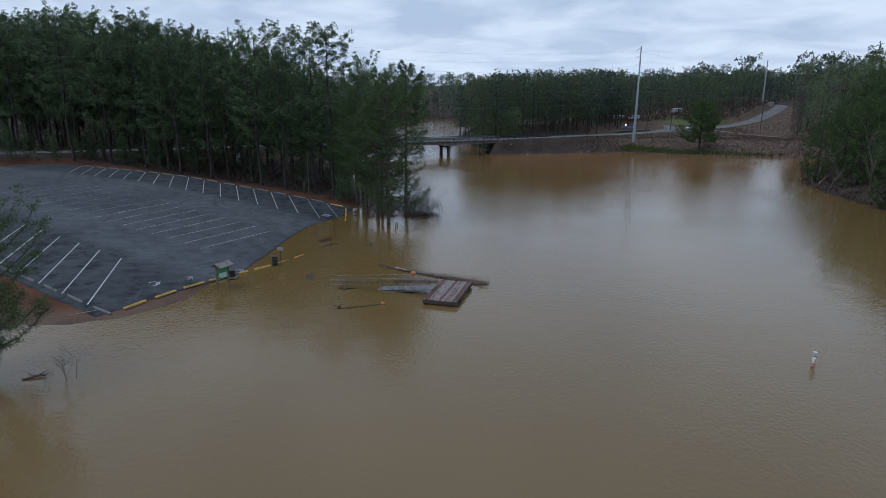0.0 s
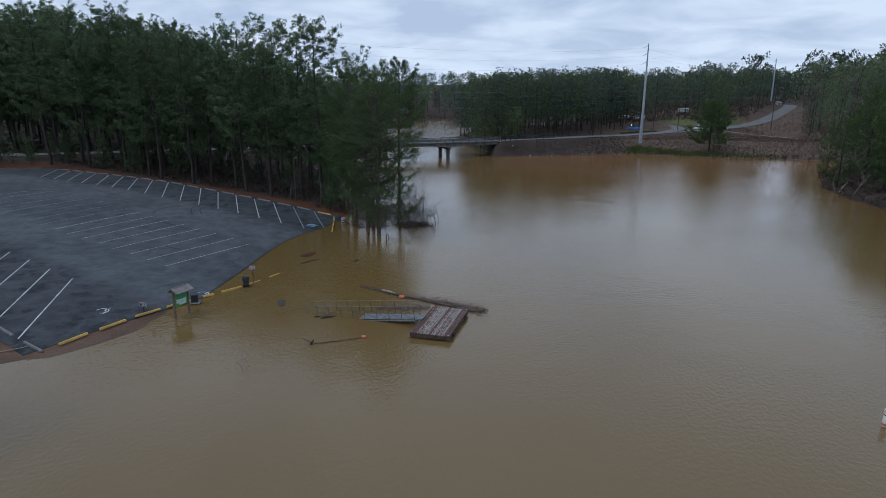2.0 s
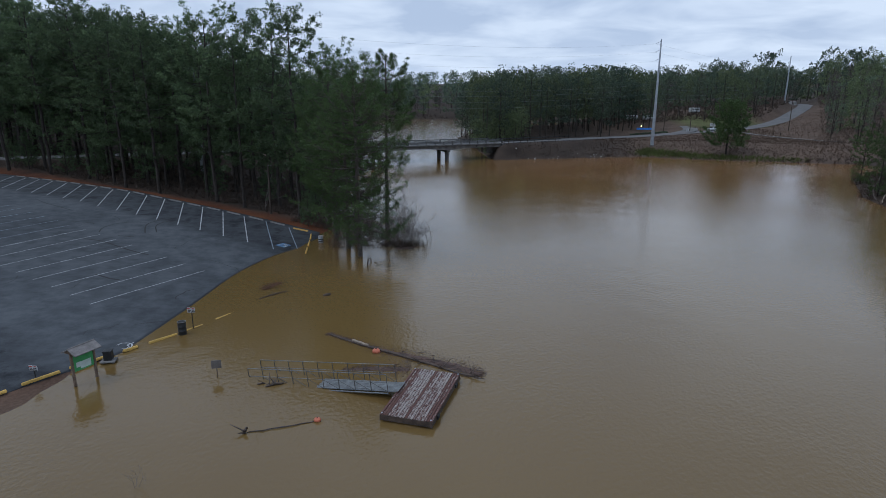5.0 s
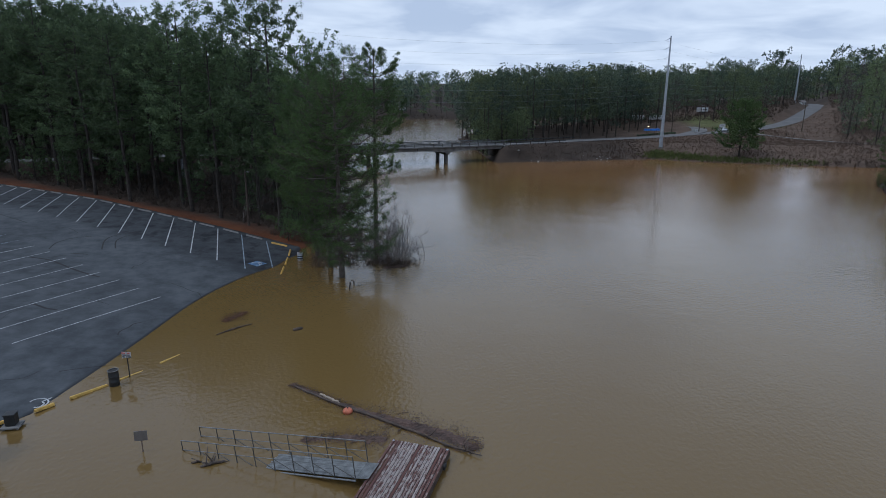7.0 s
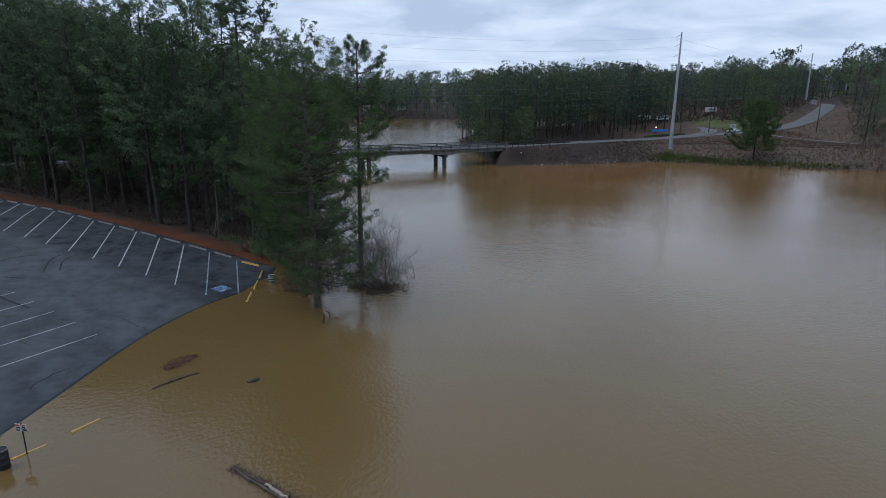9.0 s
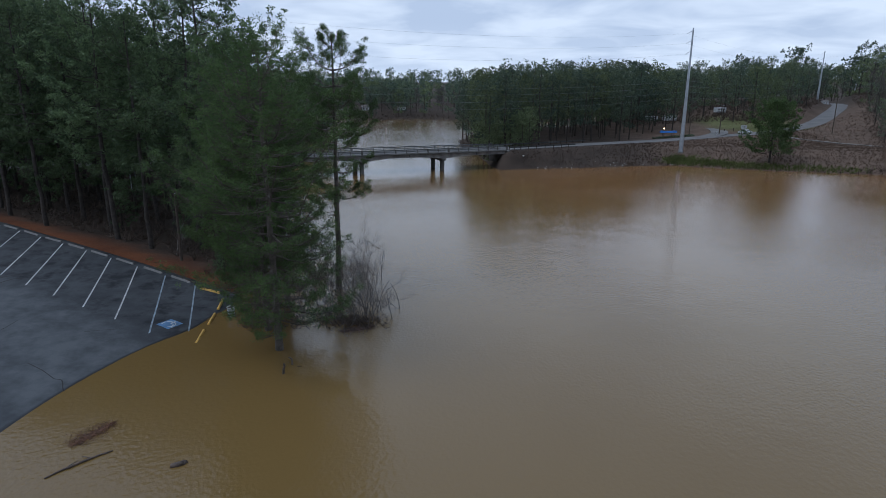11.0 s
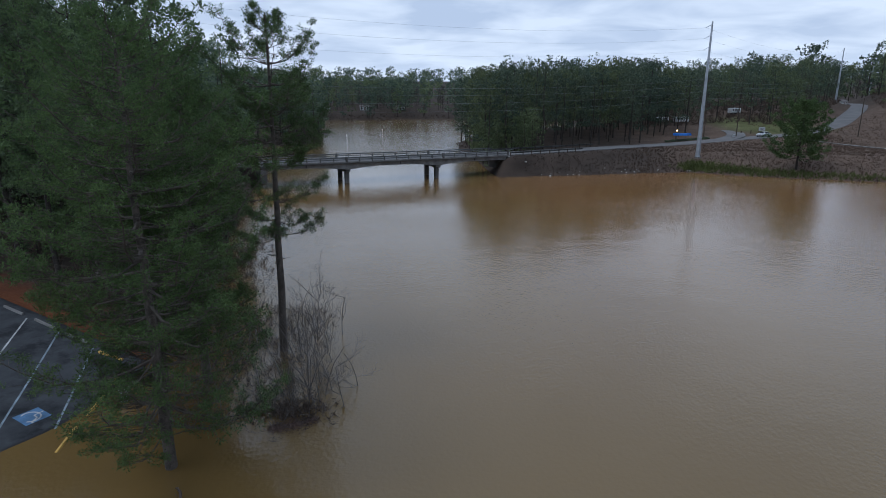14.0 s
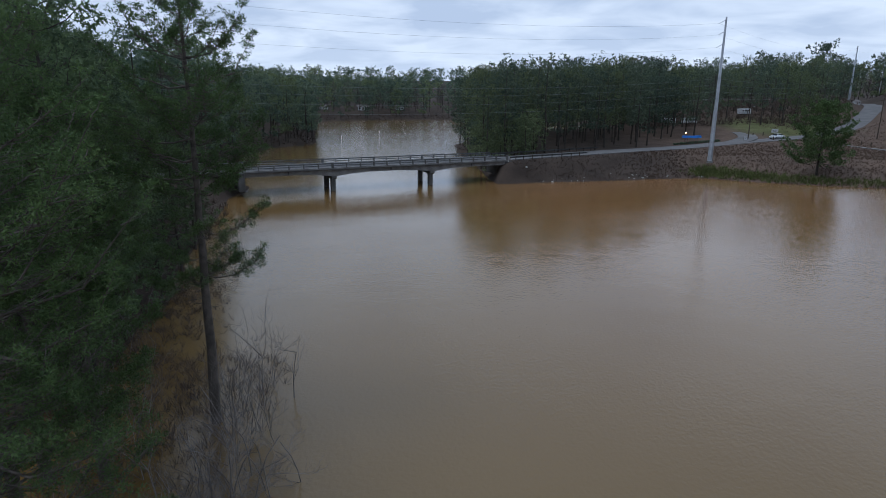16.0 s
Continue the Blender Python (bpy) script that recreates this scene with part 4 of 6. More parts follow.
# small pine on the near bank, at the edge of the first view
pine_tree(Matrix.Translation((-27.2, 31.6, -0.6)), pine_meshes(NEEDLES_NEAR, seed=81, h=10.5, base=1.6, rad=4.2, limbs=60, per=30, puff=0.3, n=30, leaf=0.14, width=0.022, r0=0.14, twigs=True, flat=0.9, fan=1.0), "young green pine standing in water by the bank")
# the lone pine on the far shore
pine_tree(Matrix.Translation((77.2, 180.6, gz(77.2, 180.6) - 0.2)), pine_meshes(NEEDLES_NEAR, seed=83, h=13.8, base=2.6, rad=6.6, limbs=68, per=30, puff=0.5, n=16, leaf=0.3, width=0.085, droop=-0.05, r0=0.24, sides=6, gap=0.15, crown=((0, 0.2, 0.55, 0.85, 1.0), (0.95, 1.0, 0.72, 0.4, 0.12))), "broad lone pine on the grassy far shore")


def wood_stuff(name, places, kinds, mats, label, hmin, hmax):
    """Far woods: many trees joined into one mesh."""
    r = np.random.RandomState(len(places))
    Vs, Fs, Is, o = [], [], [], 0
    for x, y in places:
        wood, green, slot = kinds[r.randint(len(kinds))]
        s, a, z = r.uniform(hmin, hmax), r.uniform(0, 6.28), gz(x, y) - 0.3
        c, q = np.cos(a) * s, np.sin(a) * s
        R = np.array([[c, q, 0], [-q, c, 0], [0, 0, s]])
        for (v, f), i in ((wood, 0), (green, slot)):
            Vs.append(v @ R + (x, y, z)), Fs.append(f + o), Is.append(np.full(len(f), i))
            o += len(v)
    me = mesh_np(name, np.concatenate(Vs), np.concatenate(Fs), mats, np.concatenate(Is))
    return tagged(new(name, me), label, "woods", kind="stuff")


def twig_crown(seed, h, base, rad, n):
    """A far leafless tree: trunk and a haze of rising twigs."""
    r = np.random.RandomState(seed)
    wood = [tube(np.array([(0, 0, -0.3), (0.1, 0, h * 0.5), (0.2, 0.1, h * 0.95)]), (0.2, 0.12, 0.02), 4)]
    for _ in range(9):
        a, z = r.uniform(0, 6.28), r.uniform(base, h * 0.8)
        e = rad * r.uniform(0.5, 1)
        wood.append(tube(np.array([(0, 0, z), (np.cos(a) * e * 0.5, np.sin(a) * e * 0.5, z + e * 0.6), (np.cos(a) * e, np.sin(a) * e, z + e * 1.5)]), (0.07, 0.05, 0.02), 3))
    u = r.uniform(0, 1, n)
    a, q = r.uniform(0, 6.28, n), rad * np.sqrt(r.uniform(0, 1, n)) * (0.4 + 0.6 * np.sin(np.pi * np.clip(u, 0.1, 1)))
    C = np.stack([np.cos(a) * q, np.sin(a) * q, base + u * (h - base)], -1)
    return merge(wood), tufts(r, C, 5, 1.4, 0.035, 1.6)


FAR_KINDS, DIST_KINDS, LOW_KINDS = [], [], []
for k in range(9):
    wd, gr = pine_arrays(seed=90 + k, h=22, base=(5, 7, 4, 7.5, 6, 5.5, 6.5, 4.5, 6)[k], rad=4.8, limbs=34, per=6, puff=0.88, n=9, leaf=0.52, width=0.215, r0=0.24, sides=4, lean=1.0, far=True, gap=0.12)
    FAR_KINDS.append((wd, gr, (1, 3, 4)[k % 3]))
for k in range(6):
    wd, gr = pine_arrays(seed=105 + k, h=22, base=(3, 4, 2, 5, 3, 3)[k], rad=5.0, limbs=22, per=5, puff=1.25, n=7, leaf=1.0, width=0.34, r0=0.22, sides=3, lean=0.9, far=True)
    DIST_KINDS.append((wd, gr, (1, 3, 4)[k % 3]))
FULL_KINDS = []
for k in range(3):
    wd, gr = pine_arrays(seed=125 + k, h=22, base=1.0, rad=4.8, limbs=40, per=6, puff=0.88, n=9, leaf=0.52, width=0.215, r0=0.24, sides=4, lean=1.0, far=True, gap=0.12)
    FULL_KINDS.append((wd, gr, (3, 1, 4)[k]))
for k in range(3):
    wd, gr = pine_arrays(seed=115 + k, h=10, base=0.8, rad=3.6, limbs=28, per=5, puff=0.6, n=9, leaf=0.5, width=0.13, r0=0.14, sides=4, lean=0.8, far=True)
    LOW_KINDS.append((wd, gr, 3))
BARE_KINDS = [(*twig_crown(120 + k, 19, 3, 3.4, 130), 2) for k in range(4)]
FAR_MATS = [BARK, NEEDLES_HAZED, BARE_FAR, NEEDLES_OLIVE, NEEDLES_DEEP]


def on_land(x, y, lo=2.0, road=6.5):
    rd, _ = road_near(x, y)
    return (-inside_distance(LAKE, x, y) > lo) & (rd > road)


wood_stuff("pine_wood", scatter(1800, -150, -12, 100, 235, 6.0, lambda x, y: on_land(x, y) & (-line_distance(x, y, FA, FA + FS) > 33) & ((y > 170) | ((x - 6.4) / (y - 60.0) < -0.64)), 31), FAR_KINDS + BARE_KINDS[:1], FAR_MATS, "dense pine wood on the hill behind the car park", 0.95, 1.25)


def north_of_road(x, y, off):
    return y > np.interp(x, ROAD_LINE[2:, 0], ROAD_LINE[2:, 1]) + off


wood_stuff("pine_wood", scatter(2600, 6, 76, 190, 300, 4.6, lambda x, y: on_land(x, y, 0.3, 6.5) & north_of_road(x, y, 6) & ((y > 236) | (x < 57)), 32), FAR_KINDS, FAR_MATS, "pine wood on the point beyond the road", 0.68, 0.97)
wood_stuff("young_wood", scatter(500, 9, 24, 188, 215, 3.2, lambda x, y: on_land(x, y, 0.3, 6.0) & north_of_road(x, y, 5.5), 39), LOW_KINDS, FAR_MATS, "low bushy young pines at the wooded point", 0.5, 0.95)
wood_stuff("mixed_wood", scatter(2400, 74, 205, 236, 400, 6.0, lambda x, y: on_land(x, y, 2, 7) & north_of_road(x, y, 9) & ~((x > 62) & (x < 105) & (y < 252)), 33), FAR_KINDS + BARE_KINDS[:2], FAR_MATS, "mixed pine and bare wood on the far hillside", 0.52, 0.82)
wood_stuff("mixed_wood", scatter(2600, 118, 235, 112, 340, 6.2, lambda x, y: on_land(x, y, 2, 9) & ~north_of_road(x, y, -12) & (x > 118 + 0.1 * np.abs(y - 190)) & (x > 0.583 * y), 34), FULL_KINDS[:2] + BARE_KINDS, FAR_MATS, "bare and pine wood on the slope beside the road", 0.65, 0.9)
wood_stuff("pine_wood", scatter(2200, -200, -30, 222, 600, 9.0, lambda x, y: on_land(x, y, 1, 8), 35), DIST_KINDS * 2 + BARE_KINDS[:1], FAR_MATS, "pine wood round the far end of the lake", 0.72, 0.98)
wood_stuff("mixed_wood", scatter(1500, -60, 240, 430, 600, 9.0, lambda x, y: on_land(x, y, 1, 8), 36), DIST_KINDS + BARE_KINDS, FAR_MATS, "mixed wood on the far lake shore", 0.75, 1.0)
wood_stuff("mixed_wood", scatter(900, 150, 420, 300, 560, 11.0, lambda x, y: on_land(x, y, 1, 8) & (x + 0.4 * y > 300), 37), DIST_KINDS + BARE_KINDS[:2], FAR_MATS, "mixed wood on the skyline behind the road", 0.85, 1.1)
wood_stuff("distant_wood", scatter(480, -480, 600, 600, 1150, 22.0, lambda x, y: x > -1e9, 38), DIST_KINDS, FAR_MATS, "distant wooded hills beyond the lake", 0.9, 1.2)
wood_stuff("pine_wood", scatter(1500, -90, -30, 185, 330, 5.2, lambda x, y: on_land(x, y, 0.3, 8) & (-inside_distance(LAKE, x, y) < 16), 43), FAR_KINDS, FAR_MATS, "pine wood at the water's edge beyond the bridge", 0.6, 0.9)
# right bank: single trees, green and bare
BANK = [pine_meshes(NEEDLES_NEAR, seed=140 + k, h=20, base=b, rad=4.8, limbs=60, per=12, puff=0.54, n=20, leaf=0.3, width=0.085, r0=0.2, lean=0.8, sides=6, droop=-0.1) for k, b in enumerate((0.8, 2.5, 0.6))]
BARE_ME = [mesh_np("trunk", *bare_arrays(160 + k, 13, 0.38, 4, 0.13), [BARK_PALE], smooth=True) for k in range(3)]


def bare_tree(m, me, label, group="", category="bare tree"):
    return tagged(new("bare_tree", me), label, category, group) if m is None else set_at(tagged(new("bare_tree", me), label, category, group), m)


def set_at(ob, m):
    ob.matrix_world = m
    return ob


for x, y in scatter(640, 66, 130, 60, 134, 4.2, lambda x, y: on_land(x, y, 0.2, 20) & (-inside_distance(LAKE, x, y) < 34), 41):
    inland = -float(inside_distance(LAKE, np.array([x]), np.array([y]))[0])
    if rng.uniform() < 0.78:
        pine_tree(foot(x, y, float(rng.uniform(0.8, 1.1) * min(0.98, 0.5 + 0.035 * inland))), BANK[rng.randint(3)], "green pine on the flooded lake bank", "trees on the opposite bank")
    else:
        bare_tree(foot(x, y, rng.uniform(0.6, 1.0)), BARE_ME[rng.randint(3)], "leafless grey tree on the lake bank", "trees on the opposite bank")


# ---------------------------------------------------------------- road and bridge
def smooth_line(points, values, n=8):
    """A finer line through points, with a value carried along."""
    P = np.column_stack([points, values])
    out = []
    for k in range(len(P) - 1):
        a, b, c, d = P[max(k - 1, 0)], P[k], P[k + 1], P[min(k + 2, len(P) - 1)]
        for t in np.arange(n) / n:
            out.append(0.5 * (2 * b + (c - a) * t + (2 * a - 5 * b + 4 * c - d) * t ** 2 + (3 * b - a - 3 * c + d) * t ** 3))
    out.append(P[-1])
    return np.array(out)


def ribbon(line, width, lift, thick=0.25):
    bm = bmesh.new()
    T = np.gradient(line[:, :2], axis=0)
    T /= np.linalg.norm(T, axis=1, keepdims=True)
    N = np.stack([-T[:, 1], T[:, 0]], -1) * width / 2
    rows = []
    for p, n in zip(line, N):
        rows.append([bm.verts.new((p[0] + n[0] * s, p[1] + n[1] * s, p[2] + z)) for s, z in ((-1, lift - thick), (-1, lift), (0, lift + 0.05), (1, lift), (1, lift - thick))])
    for r, q in zip(rows, rows[1:]):
        for k in range(4):
            bm.faces.new((r[k], q[k], q[k + 1], r[k + 1]))
    return bm


road_east = smooth_line(ROAD_LINE[4:], ROAD_Z[4:])
road_west = smooth_line(ROAD_LINE[:3], ROAD_Z[:3])
for line in (road_east, road_west):
    road = new("road", mesh_bm("road", ribbon(line, 6.0, 0.03), ROAD))
    tagged(road, "pale grey two-lane park road on its bank", "road", kind="structure")
drive = np.array([(80, 223.5, 4.25), (88, 233, 5.0), (90, 246, 5.9), (84, 262, 6.6)])
drive = smooth_line(drive[:, :2], drive[:, 2])
tagged(new("road", mesh_bm("road", ribbon(drive, 5.0, 0.02), ROAD)), "grey drive into the camping ground", "road", kind="structure")
trail = np.array([(101, 226, 4.9), (108, 213, 5.1), (117, 202, 5.2), (128, 190, 5.0)])
trail = smooth_line(trail[:, :2], [gz(x, y) + 0.03 for x, y in trail[:, :2]])
tagged(new("path", mesh_bm("path", ribbon(trail, 2.0, 0.05), CONCRETE)), "pale gravel path across the brown field", "path", kind="structure")

BR = Matrix.Translation((0.4, 174.2, 0)) @ pose(0, 0, 0, 0, 0, math.degrees(math.atan2(0.43, 0.903)))
bridge = empty("bridge", BR, "grey concrete road bridge with steel guard rails over the lake", "bridge")
S0, S1, P0, P1 = -33.2, 15.6, 0.0, -18.3
bm = bmesh.new()
box(bm, ((S0 + S1) / 2, 0, 3.86), (S1 - S0, 8.0, 0.2), bevel=0.03)
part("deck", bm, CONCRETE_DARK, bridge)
bm = bmesh.new()
box(bm, ((S0 + S1) / 2, 0, 3.985), (S1 - S0, 6.8, 0.04))
part("road_surface", bm, BRIDGE_TOP, bridge)
for side in (-1, 1):
    bm = bmesh.new()
    box(bm, ((S0 + S1) / 2, side * 3.75, 4.05), (S1 - S0, 0.42, 0.22), bevel=0.03)
    part("kerb", bm, CONCRETE, bridge)


def girder(y, a, b):
    """A haunched beam, deeper over the piers."""
    bm = bmesh.new()
    n = 16
    rows = []
    for k in range(n + 1):
        s = a + (b - a) * k / n
        near = min(abs(s - P0), abs(s - P1))
        low = 3.12 - 0.55 * max(0.0, 1 - near / 6.5) ** 1.6
        rows.append([bm.verts.new((s, y + w, z)) for w, z in ((-0.22, 3.78), (-0.22, low), (0.22, low), (0.22, 3.78))])
    for r, q in zip(rows, rows[1:]):
        for k in range(4):
            bm.faces.new((r[k], r[(k + 1) % 4], q[(k + 1) % 4], q[k]))
    bm.faces.new(rows[0]), bm.faces.new(rows[-1][::-1])
    return bm


# the two inner beams take the darker concrete, the outer pair the paler one
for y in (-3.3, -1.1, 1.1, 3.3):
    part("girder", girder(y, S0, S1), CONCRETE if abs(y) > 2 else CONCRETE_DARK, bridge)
for s in (P0, P1):
    bm = bmesh.new()
    prof = [(-3.6, 2.62), (-3.6, 2.25), (-2.6, 1.95), (-1.7, 2.12), (0, 2.2), (1.7, 2.12), (2.6, 1.95), (3.6, 2.25), (3.6, 2.62)]
    f = bm.faces.new([bm.verts.new((s - 0.45, y, z)) for y, z in prof])
    ex = bmesh.ops.extrude_face_region(bm, geom=[f])
    bmesh.ops.translate(bm, vec=(0.9, 0, 0), verts=[v for v in ex["geom"] if isinstance(v, bmesh.types.BMVert)])
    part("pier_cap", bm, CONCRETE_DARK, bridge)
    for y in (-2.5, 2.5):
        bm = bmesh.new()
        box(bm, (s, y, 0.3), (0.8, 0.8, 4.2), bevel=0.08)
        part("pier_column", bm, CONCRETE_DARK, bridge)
for s in (S0 - 0.3, S1 + 0.3):
    bm = bmesh.new()
    box(bm, (s, 0, 2.4), (1.0, 8.4, 3.0), bevel=0.05)
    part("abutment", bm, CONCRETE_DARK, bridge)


def w_beam(length):
    """A folded steel guard rail along x."""
    bm = bmesh.new()
    prof = [(0, -0.155), (0.04, -0.12), (0.04, -0.06), (0, -0.02), (0, 0.02), (0.04, 0.06), (0.04, 0.12), (0, 0.155)]
    for e in (0, length):
        for y, z in prof:
            bm.verts.new((e, -y, z))
    bm.verts.ensure_lookup_table()
    for k in range(7):
        bm.faces.new((bm.verts[k], bm.verts[k + 1], bm.verts[9 + k], bm.verts[8 + k]))
    bmesh.ops.solidify(bm, geom=bm.faces[:], thickness=0.02)
    return bm


for side in (-1, 1):
    for z, nm in ((4.82, "top_rail"), (4.48, "lower_rail")):
        bm = bmesh.new()
        box(bm, ((S0 + S1) / 2, side * 3.72, z), (S1 - S0 + 0.6, 0.12, 0.2 if z > 4.6 else 0.13), bevel=0.02)
        part(nm, bm, RAIL, bridge)
    k = 0
    s = S0
    while s <= S1 + 0.1:
        bm = bmesh.new()
        tall = min(abs(s - P0), abs(s - P1), abs(s - S1)) < 1.2
        box(bm, (s, side * 3.82, 4.5), (0.42 if tall else 0.2, 0.3, 1.0 if tall else 0.86), bevel=0.03)
        part("rail_post", bm, CONCRETE_DARK, bridge)
        s += 2.44
for y, s in ((-3.55, -8.0), (-3.55, -26.0), (-3.55, 8.0)):
    bm = bmesh.new()
    box(bm, (s, y, 3.5), (0.18, 0.1, 0.5))
    part("drain_pipe", bm, DARK_METAL, bridge)


def guard_rail(line, off, k0, k1, label):
    """A roadside rail: steel beam on posts along the road's edge."""
    T = np.gradient(line[:, :2], axis=0)
    T /= np.linalg.norm(T, axis=1, keepdims=True)
    P = line[:, :2] + np.stack([-T[:, 1], T[:, 0]], -1) * off
    root = empty("guard_rail", Matrix.Translation((*P[k0], line[k0, 2])), label, "guard rail", "roadside guard rails")
    o = np.array((*P[k0], line[k0, 2]))
    for k in range(k0, k1):
        a, b = np.array((*P[k], line[k, 2])) - o, np.array((*P[k + 1], line[k + 1, 2])) - o
        d = b - a
        L = float(np.linalg.norm(d))
        bm = w_beam(L)
        bmesh.ops.transform(bm, matrix=Matrix.Translation((*a[:2], a[2] + 0.6)) @ pose(0, 0, 0, 0, -math.degrees(math.asin(d[2] / L)), math.degrees(math.atan2(d[1], d[0]))), verts=bm.verts)
        part("beam", bm, RAIL, root)
        bm = bmesh.new()
        box(bm, (*a[:2], a[2] + 0.2), (0.15, 0.18, 1.15), bevel=0.01)
        part("post", bm, WOOD_POLE, root)


guard_rail(road_east, 3.9, 0, 14, "weathered steel guard rail on wooden posts beyond the bridge")
guard_rail(road_east, -3.9, 0, 9, "weathered steel guard rail on wooden posts beside the bank")


# ---------------------------------------------------------------- poles and wires
def steel_pole(x, y, z0, z1, r0, r1, arms, label, lower=()):
    root = empty("power_pole", Matrix.Translation((x, y, z0)), label, "power pole", "steel power poles")
    h = z1 - z0
    v, f = tube(np.array([(0, 0, -1.0), (0, 0, h * 0.3), (0, 0, h * 0.65), (0, 0, h)]), (r0 * 1.05, r0 * 0.82, r0 * 0.55, r1), 12)
    place(root, "shaft", mesh_np("shaft", v, f, [GALV], smooth=True))
    bm = bmesh.new()
    rod(bm, (0, 0, -0.4), (0, 0, 0.25), r0 * 1.35, r0 * 1.35, 12)
    part("footing", bm, CONCRETE, root)
    for d in arms:
        bm = bmesh.new()
        a = math.radians(208)
        p, q = Vector((0, 0, h - d - 0.35)), Vector((math.cos(a) * 1.9, math.sin(a) * 1.9, h - d - 1.15))
        rod(bm, p, q, 0.08, 0.05, 6)
        part("arm", bm, GALV, root)
    for d in lower:
        bm = bmesh.new()
        box(bm, (-r0 * 0.5, 0, h - d), (0.3, 0.12, 0.12), bevel=0.02)
        rod(bm, (-r0 * 0.5 - 0.3, 0, h - d), (-r0 * 0.5 - 0.1, 0, h - d), 0.05, 0.05, 6)
        part("bracket", bm, DARK_METAL, root)
    return root


POLES = [(-45.2, 131.0, gz(-45.2, 131), 30.1), (60.6, 191.2, gz(60.6, 191.2), 31.7), (160.0, 306.0, gz(160, 306), 34.8), (262.0, 440.0, gz(262, 440), 47.0)]
steel_pole(*POLES[0], 0.42, 0.16, (0.2, 2.4, 4.8), "tall grey steel power pole rising out of the pine wood", (10.5, 12.5, 14.0))
steel_pole(*POLES[1], 0.5, 0.17, (0.2, 2.4, 4.8), "tall grey steel power pole on the bank below the road", (12.0, 13.2, 14.6, 16.0))
steel_pole(*POLES[2], 0.42, 0.17, (0.2, 2.4, 4.8), "tall grey steel power pole beside the road on the hill", (12.0, 13.2))
steel_pole(*POLES[3], 0.4, 0.17, (0.2, 2.4), "far grey steel power pole above the trees")


def wire(a, b, sag, radius, label, n=24):
    cu = bpy.data.curves.new("power_line", "CURVE")
    cu.dimensions, cu.bevel_depth, cu.bevel_resolution = "3D", radius, 1
    sp = cu.splines.new("POLY")
    sp.points.add(n)
    a, b = np.array(a), np.array(b)
    for k in range(n + 1):
        t = k / n
        p = a + (b - a) * t
        sp.points[k].co = (p[0], p[1], p[2] - sag * 4 * t * (1 - t), 1)
    cu.materials.append(WIRE)
    return tagged(new("power_line", cu), label, "power line", "power lines")


ARM = (math.cos(math.radians(208)) * 1.9, math.sin(math.radians(208)) * 1.9)
ALL_POLES = [(-160.0, 62.0, 7.0, 33.0)] + POLES
for k in range(len(ALL_POLES) - 1):
    p, q = ALL_POLES[k], ALL_POLES[k + 1]
    for d in (0.2, 2.4, 4.8):
        if k == 3 and d > 4:
            continue
        wire((p[0] + ARM[0], p[1] + ARM[1], p[3] - d - 1.15), (q[0] + ARM[0], q[1] + ARM[1], q[3] - d - 1.15), 2.4, 0.011, "thin grey overhead power line between steel poles")
    if k in (1, 2):
        for d in (12.0, 13.2, 14.6, 16.0):
            wire((p[0] - 0.4, p[1], p[3] - d * (0.95 if k == 1 else 1.0)), (q[0] - 0.4, q[1], q[3] - d * (1.0 if k == 1 else 0.9)), 2.0, 0.014, "thin dark overhead cable between steel poles")
wire((-60.0, 140.0, 8.0), (17.5, 180.5, 5.0), 1.4, 0.03, "low black cable strung along the bridge")


def wood_pole(x, y, h, label, lamp=False):
    z = gz(x, y)
    root = empty("utility_pole", Matrix.Translation((x, y, z)), label, "utility pole")
    v, f = tube(np.array([(0, 0, -0.6), (0.03, 0, h * 0.5), (0.0, 0.05, h)]), (0.16, 0.13, 0.09), 8)
    place(root, "shaft", mesh_np("shaft", v, f, [WOOD_POLE], smooth=True))
    if lamp:
        bm = bmesh.new()
        rod(bm, (0, 0, h - 0.25), (0.5, -0.35, h - 0.1), 0.025, 0.025, 6)
        part("bracket", bm, GALV, root)
        bm = bmesh.new()
        bmesh.ops.create_uvsphere(bm, u_segments=10, v_segments=6, radius=0.12)
        bmesh.ops.transform(bm, matrix=Matrix.Translation((0.55, -0.4, h - 0.16)) @ Matrix.Diagonal((1, 1, 0.7, 1)), verts=bm.verts)
        part("lamp_head", bm, CONCRETE, root, "dull white lamp head", True)
    else:
        bm = bmesh.new()
        box(bm, (0, 0, h - 0.5), (1.8, 0.1, 0.12), bevel=0.01)
        part("crossarm", bm, WOOD_POLE, root)
        for s in (-0.8, 0, 0.8):
            bm = bmesh.new()
            rod(bm, (s, 0, h - 0.44), (s, 0, h - 0.2), 0.045, 0.03, 6)
            part("insulator", bm, CONCRETE, root)
    return root


wood_pole(118.5, 225.5, 10.5, "dark wooden utility pole in the brown field")
wood_pole(-21.6, 94.6, 6.6, "slim wooden lamp pole at the wood's edge", True)
wood_pole(86.5, 229.8, 9.2, "slim wooden lamp pole by the camping ground", True)
wood_pole(78.5, 233.0, 7.5, "dark wooden utility pole by the camping ground")


